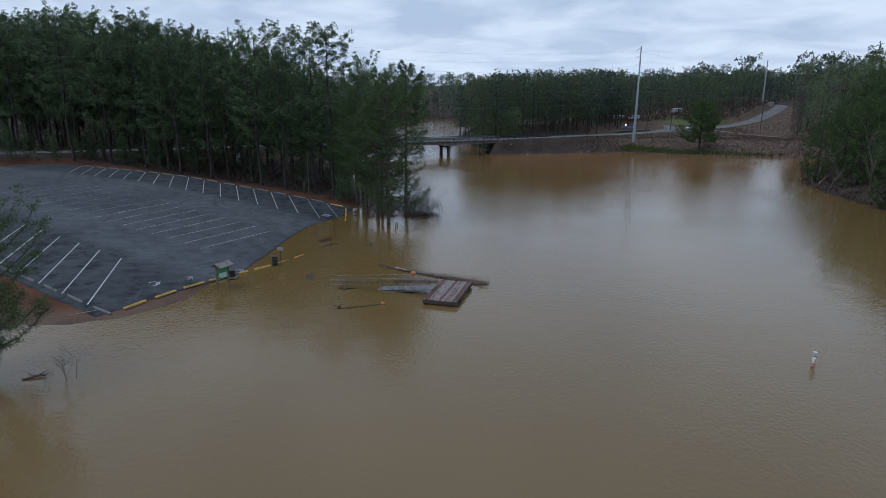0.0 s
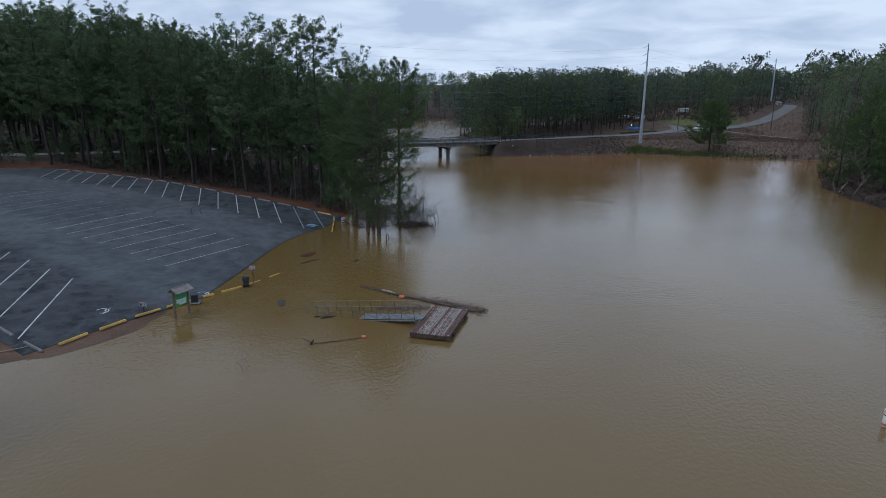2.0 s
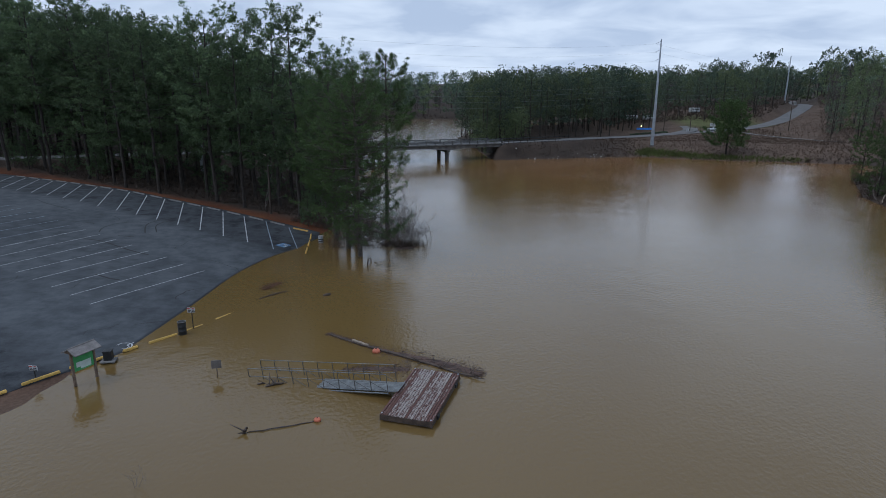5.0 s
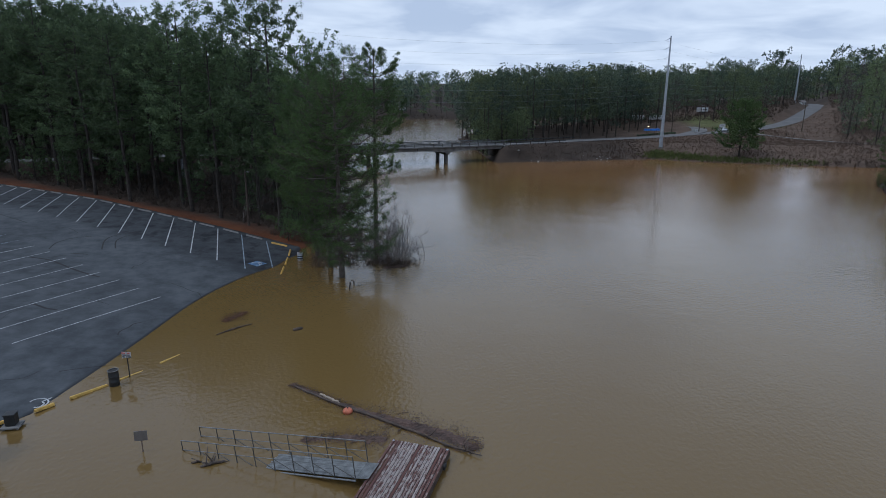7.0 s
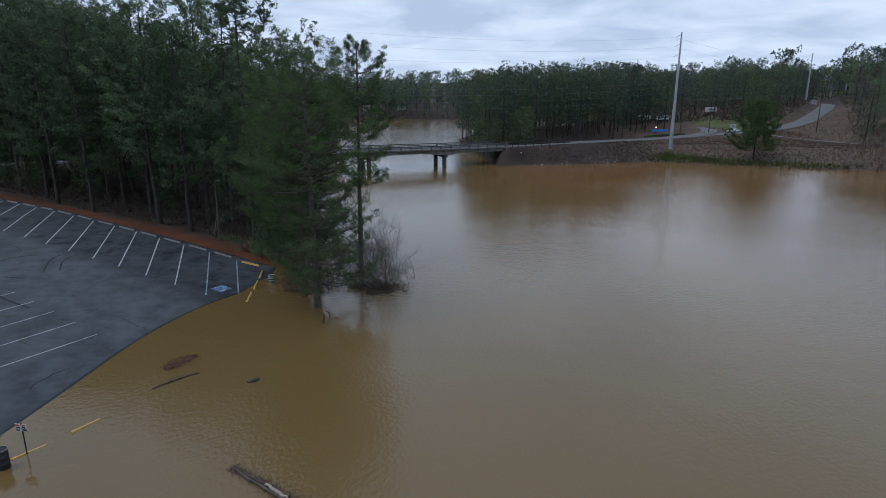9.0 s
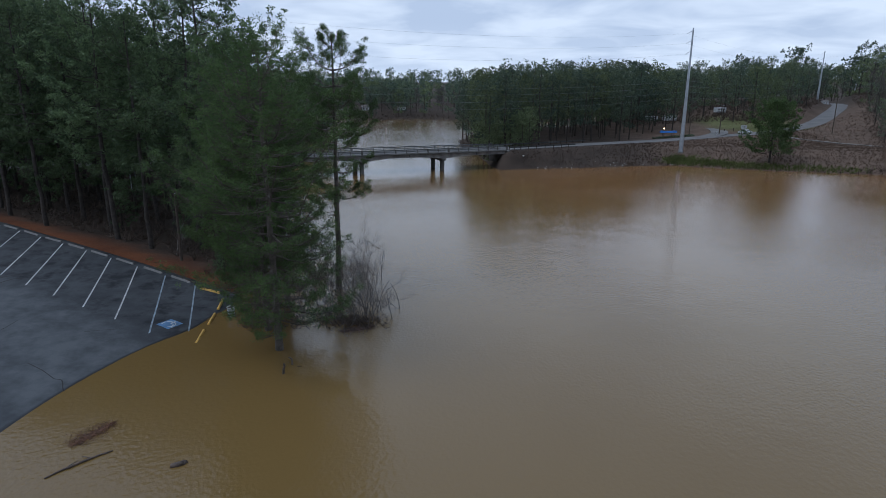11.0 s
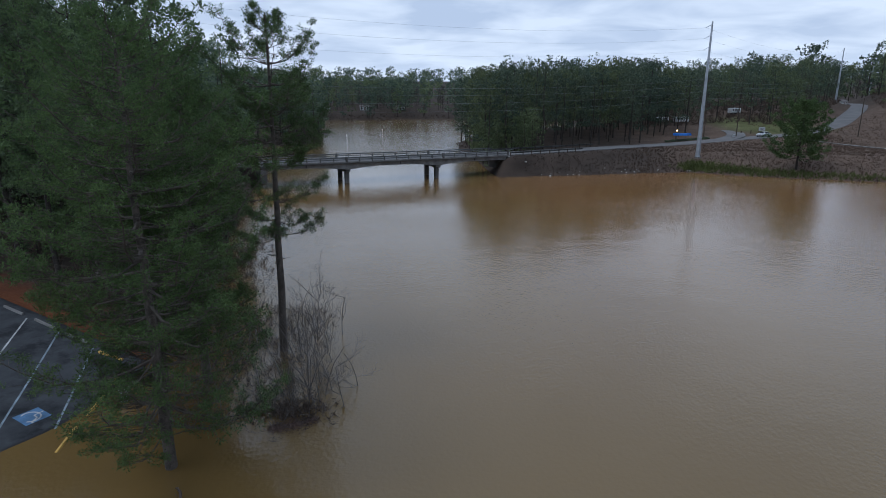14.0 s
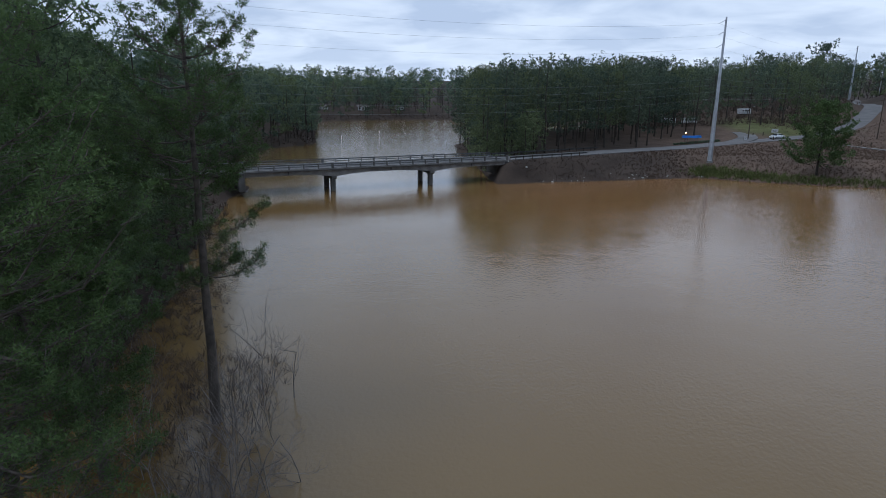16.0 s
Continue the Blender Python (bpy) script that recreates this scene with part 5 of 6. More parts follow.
# ---------------------------------------------------------------- floating dock and gangway
DOCK = Matrix.Translation((-1.62, 44.75, 0)) @ pose(0, 0, 0, 0, 0, -15.7)
dock = empty("floating_dock", DOCK, "weathered red-brown wooden floating dock adrift in floodwater", "floating dock")
DW, DL = 2.8, 5.45
bm = bmesh.new()
box(bm, (DW / 2, DL / 2, -0.02), (DW - 0.5, DL - 0.5, 0.4), bevel=0.05)
part("float", bm, RUBBER, dock)
for c, size in (((DW / 2, 0.03, 0.24), (DW, 0.06, 0.3)), ((DW / 2, DL - 0.03, 0.24), (DW, 0.06, 0.3)), ((0.03, DL / 2, 0.24), (0.06, DL - 0.124, 0.3)), ((DW - 0.03, DL / 2, 0.24), (0.06, DL - 0.124, 0.3))):
    bm = bmesh.new()
    box(bm, c, size, bevel=0.01)
    part("rim_board", bm, DRIFT, dock)
NB = 19
bw = DW / NB
red = {0, 1, 2, 9, 16, 17, 18}
for k in range(NB):
    # most boards are pieced from two lengths
    cut = [DL] if k % 3 == 0 else [DL * random.uniform(0.3, 0.7), DL]
    a = 0.0
    for b in cut:
        bm = bmesh.new()
        box(bm, (bw * (k + 0.5), (a + b) / 2, 0.415 + random.uniform(-0.004, 0.004)), (bw - 0.035, b - a - 0.012, 0.04), pose(0, 0, 0, random.uniform(-0.1, 0.1), random.uniform(-1, 1), random.uniform(-0.15, 0.15)), bevel=0.006)
        part("deck_board", bm, DECK_RED if k in red else DECK_GREY, dock)
        a = b
for x, y in ((0.1, 0.1), (DW - 0.1, 0.1), (DW - 0.1, DL - 0.1), (0.1, DL - 0.1)):
    bm = bmesh.new()
    rod(bm, (x, y, 0.435), (x, y, 0.47), 0.05, 0.05, 8)
    part("corner_bolt", bm, GALV, dock)
for y in (0.9, 4.4):
    bm = bmesh.new()
    box(bm, (DW + 0.05, y, 0.24), (0.1, 0.3, 0.22), bevel=0.02)
    part("bumper", bm, RUBBER, dock)

GA, GB = Vector((-1.22, 47.55, 0.47)), Vector((-9.6, 50.12, -0.5))
gd = GB - GA
GM = Matrix.Translation(GA) @ pose(0, 0, 0, 0, 0, math.degrees(math.atan2(gd.y, gd.x))) @ pose(0, 0, 0, 0, -math.degrees(math.asin(gd.z / gd.length)), 0)
gang = empty("gangway", GM, "aluminium gangway with truss railings, half sunk, leading to the dock", "gangway")
GLEN, GW = gd.length, 1.15
for k in range(8):
    bm = bmesh.new()
    w = GW / 8
    box(bm, (GLEN / 2, -GW / 2 + w * (k + 0.5), 0), (GLEN, w - 0.012, 0.04 if k % 2 else 0.05), bevel=0.006)
    part("deck_plank", bm, ALU, gang)
for side in (-1, 1):
    y = side * (GW / 2 + 0.04)
    for z, r in ((1.02, 0.024), (0.55, 0.017), (-0.1, 0.04)):
        bm = bmesh.new()
        rod(bm, (0, y, z), (GLEN, y, z), r, r, 8)
        part("rail", bm, ALU, gang)
    n = 9
    for k in range(n + 1):
        bm = bmesh.new()
        x = GLEN * k / n
        rod(bm, (x, y, -0.35 if side < 0 else -0.1), (x, y, 1.02), 0.022, 0.022, 8)
        part("post", bm, ALU_DULL, gang)
        if k < n:
            bm = bmesh.new()
            x2 = GLEN * (k + 1) / n
            rod(bm, (x, y, 0.0), (x2, y, 0.55), 0.016, 0.016, 6)
            part("brace", bm, ALU_DULL, gang)
bm = bmesh.new()
box(bm, (-0.2, 0, 0.01), (0.75, GW, 0.015), pose(0, 0, 0, 0, 4, 0), bevel=0.004)
part("hinge_plate", bm, ALU, gang, "bare metal hinge plate")


# ---------------------------------------------------------------- drift, debris, floats
def log_thing(pts, radii, mat, label, name="log", seed=0, stubs=3, z=0.0):
    rng_ = np.random.RandomState(seed)
    P = smooth_line(np.array(pts)[:, :2], np.array(pts)[:, 2], 5)
    P[:, :2] += rng_.normal(0, 0.03, (len(P), 2))
    R = np.interp(np.linspace(0, 1, len(P)), np.linspace(0, 1, len(radii)), radii)
    parts_ = [tube(P, R, 7)]
    for _ in range(stubs):
        k = rng_.randint(2, len(P) - 1)
        d = rng_.normal(0, 1, 3)
        d[2] = abs(d[2]) * 0.4
        d = d / np.linalg.norm(d) * rng_.uniform(0.3, 0.9)
        parts_.append(tube(np.array([P[k], P[k] + d * 0.6, P[k] + d]), (R[k] * 0.5, R[k] * 0.35, 0.01), 5))
    v, f = merge(parts_)
    return tagged(new(name, mesh_np(name, v, f, [mat], smooth=True)), label, "driftwood", "floating driftwood")


def debris_mat(pts, widths, label, seed, n=900, mat=DEBRIS):
    """A raft of floating litter: a lumpy sheet with many small sticks on it."""
    r = np.random.RandomState(seed)
    L = smooth_line(np.array(pts), np.array(widths), 14)
    T = np.gradient(L[:, :2], axis=0)
    T /= np.linalg.norm(T, axis=1, keepdims=True)
    N = np.stack([-T[:, 1], T[:, 0]], -1)
    m = 7
    V, F = [], []
    for i in range(len(L)):
        for j in range(m):
            u = (j / (m - 1) - 0.5) * 2
            w = L[i, 2] * (0.62 + r.uniform(-0.3, 0.2) * abs(u))
            p = L[i, :2] + N[i] * u * w / 2
            V.append((*p, 0.035 * (1 - abs(u) ** 2) + r.uniform(-0.03, 0.025) - 0.03 * (abs(u) > 0.99)))
    for i in range(len(L) - 1):
        for j in range(m - 1):
            q = i * m + j
            F += [(q, q + 1, q + m + 1), (q, q + m + 1, q + m)]
    sheets = [(np.array(V), np.array(F))]
    for _ in range(n // 12):
        i = r.randint(len(L))
        c = L[i, :2] + N[i] * r.uniform(-0.55, 0.55) * L[i, 2]
        a, ln = r.uniform(0, 6.28), r.uniform(0.15, 0.7)
        d = np.array((np.cos(a), np.sin(a))) * ln / 2
        z = r.uniform(0.015, 0.05)
        sheets.append(tube(np.array([(*(c - d), z), (*c, z + 0.02), (*(c + d), z)]), (0.01, 0.013, 0.006), 4))
    # chips of bark and leaf, thick in the middle and thinning out over the water
    k = r.randint(0, len(L), n * 9)
    c = L[k, :2] + N[k] * (np.clip(r.normal(0, 0.42, n * 9), -1.1, 1.1) * L[k, 2])[:, None] + T[k] * r.uniform(-0.2, 0.2, (n * 9, 1))
    a = r.uniform(0, 6.28, n * 9)
    d = np.stack([np.cos(a), np.sin(a)], -1) * r.uniform(0.03, 0.085, (n * 9, 1))
    e = np.stack([-d[:, 1], d[:, 0]], -1) * r.uniform(0.15, 0.6, (n * 9, 1))
    z = np.concatenate([r.uniform(0.008, 0.035, (n * 9, 1)) for _ in range(3)], 1)
    P = np.stack([c - d * 0.5 - e * 0.5, c + e * 0.5, c + d], 1)
    sheets.append((np.concatenate([P, z[:, :, None]], -1).reshape(-1, 3), np.arange(n * 27).reshape(-1, 3)))
    v, f = merge(sheets)
    return tagged(new("debris_raft", mesh_np("debris_raft", v, f, [mat])), label, "debris", kind="stuff")


debris_mat([(-6.4, 56.05), (-4.6, 54.9), (-2.6, 53.5), (-0.4, 52.4), (1.45, 51.5), (3.0, 50.6), (3.8, 49.9)], [0.35, 0.5, 0.9, 1.5, 1.7, 1.4, 0.5], "brown raft of floating twigs and litter behind the dock", 3, 700)
debris_mat([(-4.4, 50.5), (-3.0, 50.75), (-1.5, 50.7), (-0.5, 50.6)], [0.35, 0.9, 1.3, 0.9], "brown litter caught between gangway and dock", 26, 260)
log_thing([(-6.3, 55.95, 0.02), (-3.5, 53.9, 0.07), (-0.5, 52.1, 0.06), (2.4, 50.2, 0.05)], (0.05, 0.08, 0.08, 0.05), DRIFT, "long dark floating log against the dock", seed=4, stubs=5)
log_thing([(-4.6, 54.85, 0.1), (-3.9, 54.3, 0.14), (-3.3, 53.85, 0.1)], (0.06, 0.08, 0.05), DRIFT_PALE, "short pale broken log on the debris raft", seed=5, stubs=0)
log_thing([(2.2, 50.3, 0.03), (3.2, 49.7, 0.1), (4.0, 49.2, 0.12)], (0.06, 0.05, 0.02), DRIFT, "forked dark branch floating off the dock", seed=6, stubs=12)
log_thing([(-8.05, 43.6, 0.02), (-6.6, 44.0, 0.05), (-4.9, 44.7, 0.02)], (0.02, 0.03, 0.025), DRIFT, "thin dark floating branch with an orange float", seed=7, stubs=2)
log_thing([(-8.1, 43.45, -0.2), (-8.07, 43.5, 0.12), (-7.98, 43.55, 0.3)], (0.09, 0.09, 0.06), DRIFT, "dark stump end sticking out of the water", seed=8, stubs=2, name="stump")
log_thing([(-8.5, 48.3, 0.0), (-8.05, 48.5, 0.08), (-7.6, 48.75, 0.02)], (0.05, 0.08, 0.04), DRIFT, "dark knot of floating branches near the gangway", seed=9, stubs=7)
log_thing([(-9.0, 48.6, 0.02), (-8.8, 48.65, 0.05), (-8.65, 48.7, 0.02)], (0.05, 0.06, 0.03), DRIFT, "short floating stick near the gangway", seed=10, stubs=1)
log_thing([(-13.55, 63.15, 0.03), (-12.7, 64.2, 0.05), (-11.75, 65.25, 0.03)], (0.03, 0.06, 0.03), DRIFT, "straight dark floating branch beside the car park", seed=11, stubs=3)
debris_mat([(-13.9, 65.7), (-13.5, 66.6), (-13.1, 67.6)], [0.5, 1.1, 0.5], "red-brown mat of floating pine straw", 12, 200, material("wet_pine_straw", (0.09, 0.04, 0.02), 0.9, vary=0.3, scale=3, fine=30))
log_thing([(-8.45, 64.1, 0.03), (-8.2, 64.25, 0.06), (-7.95, 64.4, 0.03)], (0.12, 0.13, 0.12), DRIFT, "short floating block of wood", seed=13, stubs=0)
log_thing([(-6.0, 73.2, -0.4), (-5.98, 73.25, 0.2), (-5.93, 73.3, 0.62)], (0.07, 0.07, 0.06), DRIFT, "short dark post standing in the water", seed=14, stubs=0, name="post")
log_thing([(-5.75, 74.5, -0.3), (-5.85, 74.6, 0.25), (-6.1, 74.8, 0.35)], (0.07, 0.06, 0.04), DRIFT, "dark snag standing in the water", seed=15, stubs=2)
log_thing([(70.4, 112.0, 0.2), (71.5, 114.5, 0.9), (73.5, 117.5, 1.9)], (0.16, 0.14, 0.1), DRIFT, "leaning dead trunk on the opposite bank", seed=16, stubs=5)
log_thing([(69.5, 109.5, 0.1), (71.8, 112.5, 0.6), (74.5, 115.0, 1.5)], (0.14, 0.12, 0.08), DRIFT_PALE, "pale fallen trunk on the opposite bank", seed=17, stubs=4)
log_thing([(-24.4, 31.3, 0.02), (-23.8, 31.75, 0.1), (-23.4, 31.9, 0.05)], (0.04, 0.07, 0.03), DRIFT, "small dark driftwood near the bank", seed=18, stubs=5)
log_thing([(-28.2, 41.4, 0.13), (-27.2, 41.9, 0.18), (-26.3, 42.6, 0.2)], (0.03, 0.03, 0.015), DRIFT_PALE, "thin stick lying on the brown bank", seed=19, stubs=1)


def float_ball(x, y, r, label):
    bm = bmesh.new()
    bmesh.ops.create_uvsphere(bm, u_segments=16, v_segments=10, radius=r)
    for v in bm.verts:
        v.co.z *= 0.8
        v.co.x *= 1.1
    root = empty("mooring_float", Matrix.Translation((x, y, r * 0.35)), label, "float", "orange floats")
    part("ball", bm, ORANGE, root, "", True)
    bm = bmesh.new()
    rod(bm, (0, 0, r * 0.75), (0, 0, r * 0.95), r * 0.22, r * 0.18, 8)
    part("eye", bm, RUBBER, root)


debris_mat([(-3.7, 79.9), (-2.7, 80.3), (-1.7, 80.9)], [0.5, 0.9, 0.4], "brown raft of litter caught under bare saplings", 24, 400)
float_ball(-2.78, 53.1, 0.24, "faded red-orange mooring float on the debris raft")
float_ball(-4.78, 44.74, 0.17, "faded orange mooring float on a floating branch")


def nav_buoy(x, y):
    root = empty("marker_buoy", pose(x, y, 0, 1, 2, 40), "white marker buoy with orange band floating upright", "buoy")
    bm = bmesh.new()
    rod(bm, (0, 0, -0.5), (0, 0, 0.74), 0.105, 0.105, 16)
    part("body", bm, BUOY_WHITE, root, "", True)
    for z, h, mt in ((0.06, 0.1, BUOY_ORANGE), (0.6, 0.05, DARK_METAL)):
        bm = bmesh.new()
        rod(bm, (0, 0, z), (0, 0, z + h), 0.109, 0.109, 16)
        part("band", bm, mt, root, "orange band" if mt is BUOY_ORANGE else "dark band")
    bm = bmesh.new()
    rod(bm, (0, 0, 0.74), (0, 0, 0.9), 0.128, 0.128, 16)
    part("cap", bm, BUOY_WHITE, root)
    bm = bmesh.new()
    rod(bm, (0, 0, 0.78), (0, 0, 0.795), 0.06, 0.06, 12)
    part("cap_hole", bm, DARK_METAL, root)
    # the ring mark on its side
    bm = bmesh.new()
    pts = [(0.111 * math.sin(0.55 * math.cos(a)) * 1.0, -0.111 * math.cos(0.55 * math.cos(a)), 0.4 + 0.1 * math.sin(a)) for a in np.linspace(0, 2 * np.pi, 17)]
    for p, q in zip(pts, pts[1:]):
        rod(bm, p, q, 0.012, 0.012, 5)
    part("ring_mark", bm, BUOY_ORANGE, root)


nav_buoy(23.0, 33.8)


# ---------------------------------------------------------------- things at the lot's edge
def kiosk():
    a, b = Vector((-19.25, 48.2, 0)), Vector((-18.72, 49.4, 0))
    m = Matrix.Translation((a + b) / 2) @ pose(0, 0, 0, 0, 0, math.degrees(math.atan2(b.y - a.y, b.x - a.x)))
    root = empty("notice_kiosk", m, "small roofed notice board with green panel standing in floodwater", "notice board")
    w = (b - a).length
    for s in (-1, 1):
        bm = bmesh.new()
        box(bm, (s * w / 2, 0, 0.85), (0.13, 0.13, 2.5), bevel=0.01)
        part("post", bm, WOOD, root)
    bm = bmesh.new()
    box(bm, (0, 0, 1.3), (w - 0.14, 0.07, 0.95), bevel=0.01)
    part("board", bm, GREEN_BOARD, root, "green notice panel")
    for x, z, sx, sz in ((0.1, 1.12, 0.62, 0.42), (-0.32, 1.2, 0.26, 0.3), (0.1, 1.5, 0.5, 0.16)):
        bm = bmesh.new()
        box(bm, (x, -0.045, z), (sx, 0.012, sz))
        part("notice", bm, PAPER if z < 1.4 else GREEN_BOARD, root)
    for s in (-1, 1):
        bm = bmesh.new()
        box(bm, (0, s * 0.29, 2.12), (w + 0.3, 0.72, 0.06), pose(0, 0, 0, -s * 26, 0, 0), bevel=0.01)
        part("roof_slope", bm, SHINGLE, root)
    bm = bmesh.new()
    rod(bm, (-(w + 0.3) / 2, 0, 2.285), ((w + 0.3) / 2, 0, 2.285), 0.05, 0.05, 6)
    part("ridge", bm, SHINGLE, root)
    for s in (-1, 1):
        bm = bmesh.new()
        f = bm.faces.new([bm.verts.new(p) for p in ((s * w / 2, -0.5, 1.95), (s * w / 2, 0.5, 1.95), (s * w / 2, 0, 2.26))])
        ex = bmesh.ops.extrude_face_region(bm, geom=[f])
        bmesh.ops.translate(bm, vec=(s * 0.05, 0, 0), verts=[v for v in ex["geom"] if isinstance(v, bmesh.types.BMVert)])
        part("gable", bm, WOOD, root)


kiosk()


def post_sign(x, y, h, panels, turn, label, post=DARK_METAL):
    """A thin post with small panels; unreadable lettering as bars."""
    z = max(gz(x, y), -0.5)
    root = empty("post_sign", Matrix.Translation((x, y, z)) @ pose(0, 0, 0, 0, 0, turn), label, "sign")
    bm = bmesh.new()
    rod(bm, (0, 0, -0.3), (0, 0, h - z), 0.03, 0.03, 8)
    part("post", bm, post, root)
    for px, pz, w, hh, mt, bars in panels:
        bm = bmesh.new()
        box(bm, (px, -0.045, pz - z), (w, 0.02, hh), bevel=0.006)
        p = part("panel", bm, mt, root)
        for k in range(bars):
            bm = bmesh.new()
            box(bm, (px + random.uniform(-0.02, 0.02), -0.058, pz - z + hh * (0.32 - 0.64 * k / max(1, bars - 1))), (w * random.uniform(0.6, 0.85), 0.006, hh * 0.2))
            part("lettering_bar", bm, SIGN_RED if k == 0 else DARK_METAL, p)


post_sign(-16.2, 56.9, 1.6, ((-0.15, 1.38, 0.27, 0.38, SIGN_WHITE, 3), (0.16, 1.4, 0.27, 0.36, SIGN_WHITE, 3)), -8, "two small white notices on a post in the floodwater")
post_sign(-21.75, 48.6, 1.05, ((-0.14, 0.92, 0.25, 0.32, SIGN_WHITE, 3), (0.15, 0.92, 0.25, 0.32, SIGN_WHITE, 3)), -8, "two small white notices on a post beside the bank")
post_sign(-11.65, 49.45, 1.1, ((0, 0.84, 0.56, 0.5, SIGN_BROWN, 0),), 12, "grey sign seen from behind standing in the floodwater", WOOD)


def barrel(x, y, z, r, h, label, bands=False):
    root = empty("litter_bin", Matrix.Translation((x, y, z)), label, "litter bin")
    prof = [(0.0, r * 0.94), (0.04, r), (h * 0.32, r), (h * 0.34, r * 1.05), (h * 0.36, r), (h * 0.64, r), (h * 0.66, r * 1.05), (h * 0.68, r), (h - 0.03, r), (h, r * 1.05)]
    v, f = tube(np.array([(0, 0, a) for a, _ in prof]), [b for _, b in prof], 18)
    place(root, "drum", mesh_np("drum", v, f, [GALV if bands else DARK_METAL], smooth=True))
    bm = bmesh.new()
    rod(bm, (0, 0, h - 0.06), (0, 0, h - 0.03), r * 0.97, r * 0.97, 18)
    part("liner", bm, RUBBER, root)
    bm = bmesh.new()
    pts = [(r * 1.03 * math.cos(a), r * 1.03 * math.sin(a), h) for a in np.linspace(0, 2 * np.pi, 19)]
    for p, q in zip(pts, pts[1:]):
        rod(bm, p, q, 0.025, 0.025, 6)
    part("rim", bm, SIGN_WHITE if bands else CONCRETE, root)
    if bands:
        for a in (h * 0.2, h * 0.5):
            bm = bmesh.new()
            rod(bm, (0, 0, a), (0, 0, a + 0.12), r * 1.06, r * 1.06, 18)
            part("band", bm, DARK_METAL, root)


barrel(-16.5, 55.85, -0.08, 0.27, 1.0, "dark ribbed litter drum standing in the floodwater")
barrel(-12.5, 82.5, -0.02, 0.27, 0.75, "pale banded litter drum at the lot's corner", True)


def grill_table():
    root = empty("grill_stand", Matrix.Translation((-19.1, 51.35, 0)) @ pose(0, 0, 0, 0, 0, 12), "dark litter box on a low pale slab in floodwater", "litter box")
    bm = bmesh.new()
    box(bm, (0, 0, 0.12), (0.85, 0.7, 0.09), bevel=0.015)
    part("slab", bm, CONCRETE, root, "pale concrete slab")
    bm = bmesh.new()
    box(bm, (0, 0.02, 0.46), (0.48, 0.44, 0.56), bevel=0.03)
    part("box", bm, DARK_METAL, root)
    bm = bmesh.new()
    box(bm, (0, 0.02, 0.77), (0.54, 0.5, 0.06), bevel=0.02)
    part("lid", bm, DARK_METAL, root)
    for s in (-1, 1):
        bm = bmesh.new()
        box(bm, (s * 0.3, 0, -0.2), (0.1, 0.5, 0.55))
        part("foot", bm, CONCRETE, root)


grill_table()
pavement_badge(np.array((-19.35, 53.75)), math.atan2(NS[1], NS[0]) + math.pi, False)


# ---------------------------------------------------------------- camping ground and road side
def car(x, y, turn, paint, label):
    z = gz(x, y) + 0.04
    root = empty("car", Matrix.Translation((x, y, z)) @ pose(0, 0, 0, 0, 0, turn), label, "car")
    side = [(-2.25, 0.35), (-2.3, 0.75), (-2.1, 0.95), (-1.5, 1.02), (-0.9, 1.5), (0.6, 1.52), (1.3, 1.05), (2.1, 0.9), (2.28, 0.7), (2.25, 0.35)]
    bm = bmesh.new()
    f = bm.faces.new([bm.verts.new((a, -0.88, b)) for a, b in side])
    ex = bmesh.ops.extrude_face_region(bm, geom=[f])
    bmesh.ops.translate(bm, vec=(0, 1.76, 0), verts=[v for v in ex["geom"] if isinstance(v, bmesh.types.BMVert)])
    for v in bm.verts:
        if v.co.z > 1.2:
            v.co.y *= 0.78
    bmesh.ops.bevel(bm, geom=bm.edges[:], offset=0.06, segments=2, affect="EDGES")
    part("body", bm, paint, root, "", True)
    for s in (-1, 1):
        bm = bmesh.new()
        bm.faces.new([bm.verts.new(p) for p in ((-1.3, s * 0.86, 1.08), (1.05, s * 0.86, 1.08), (0.55, s * 0.735, 1.44), (-0.85, s * 0.735, 1.44))])
        bmesh.ops.solidify(bm, geom=bm.faces[:], thickness=0.02)
        part("side_window", bm, GLASS_DARK, root)
        for wx in (-1.4, 1.4):
            bm = bmesh.new()
            rod(bm, (wx, s * 0.72, 0.32), (wx, s * 0.9, 0.32), 0.32, 0.32, 16)
            w = part("wheel", bm, RUBBER, root)
            bm = bmesh.new()
            rod(bm, (wx, s * 0.89, 0.32), (wx, s * 0.915, 0.32), 0.18, 0.16, 12)
            part("rim", bm, GALV, w)
        bm = bmesh.new()
        box(bm, (2.24, s * 0.6, 0.72), (0.08, 0.34, 0.14), bevel=0.03)
        part("headlight", bm, LAMP_WHITE, root, "lit headlight")
    for pts in (((0.66, 1.5), (1.25, 1.08)), ((-0.95, 1.48), (-1.45, 1.06))):
        (a, b), (c, d) = pts
        o = 0.035 if a > 0 else -0.035
        bm = bmesh.new()
        bm.faces.new([bm.verts.new(p) for p in ((a + o, -0.62, b), (a + o, 0.62, b), (c + o, 0.76, d), (c + o, -0.76, d))])
        bmesh.ops.solidify(bm, geom=bm.faces[:], thickness=0.015)
        part("windscreen", bm, GLASS_DARK, root)


car(95.2, 231.4, 207, CAR_PAINT, "silver car with lit headlights on the park road")


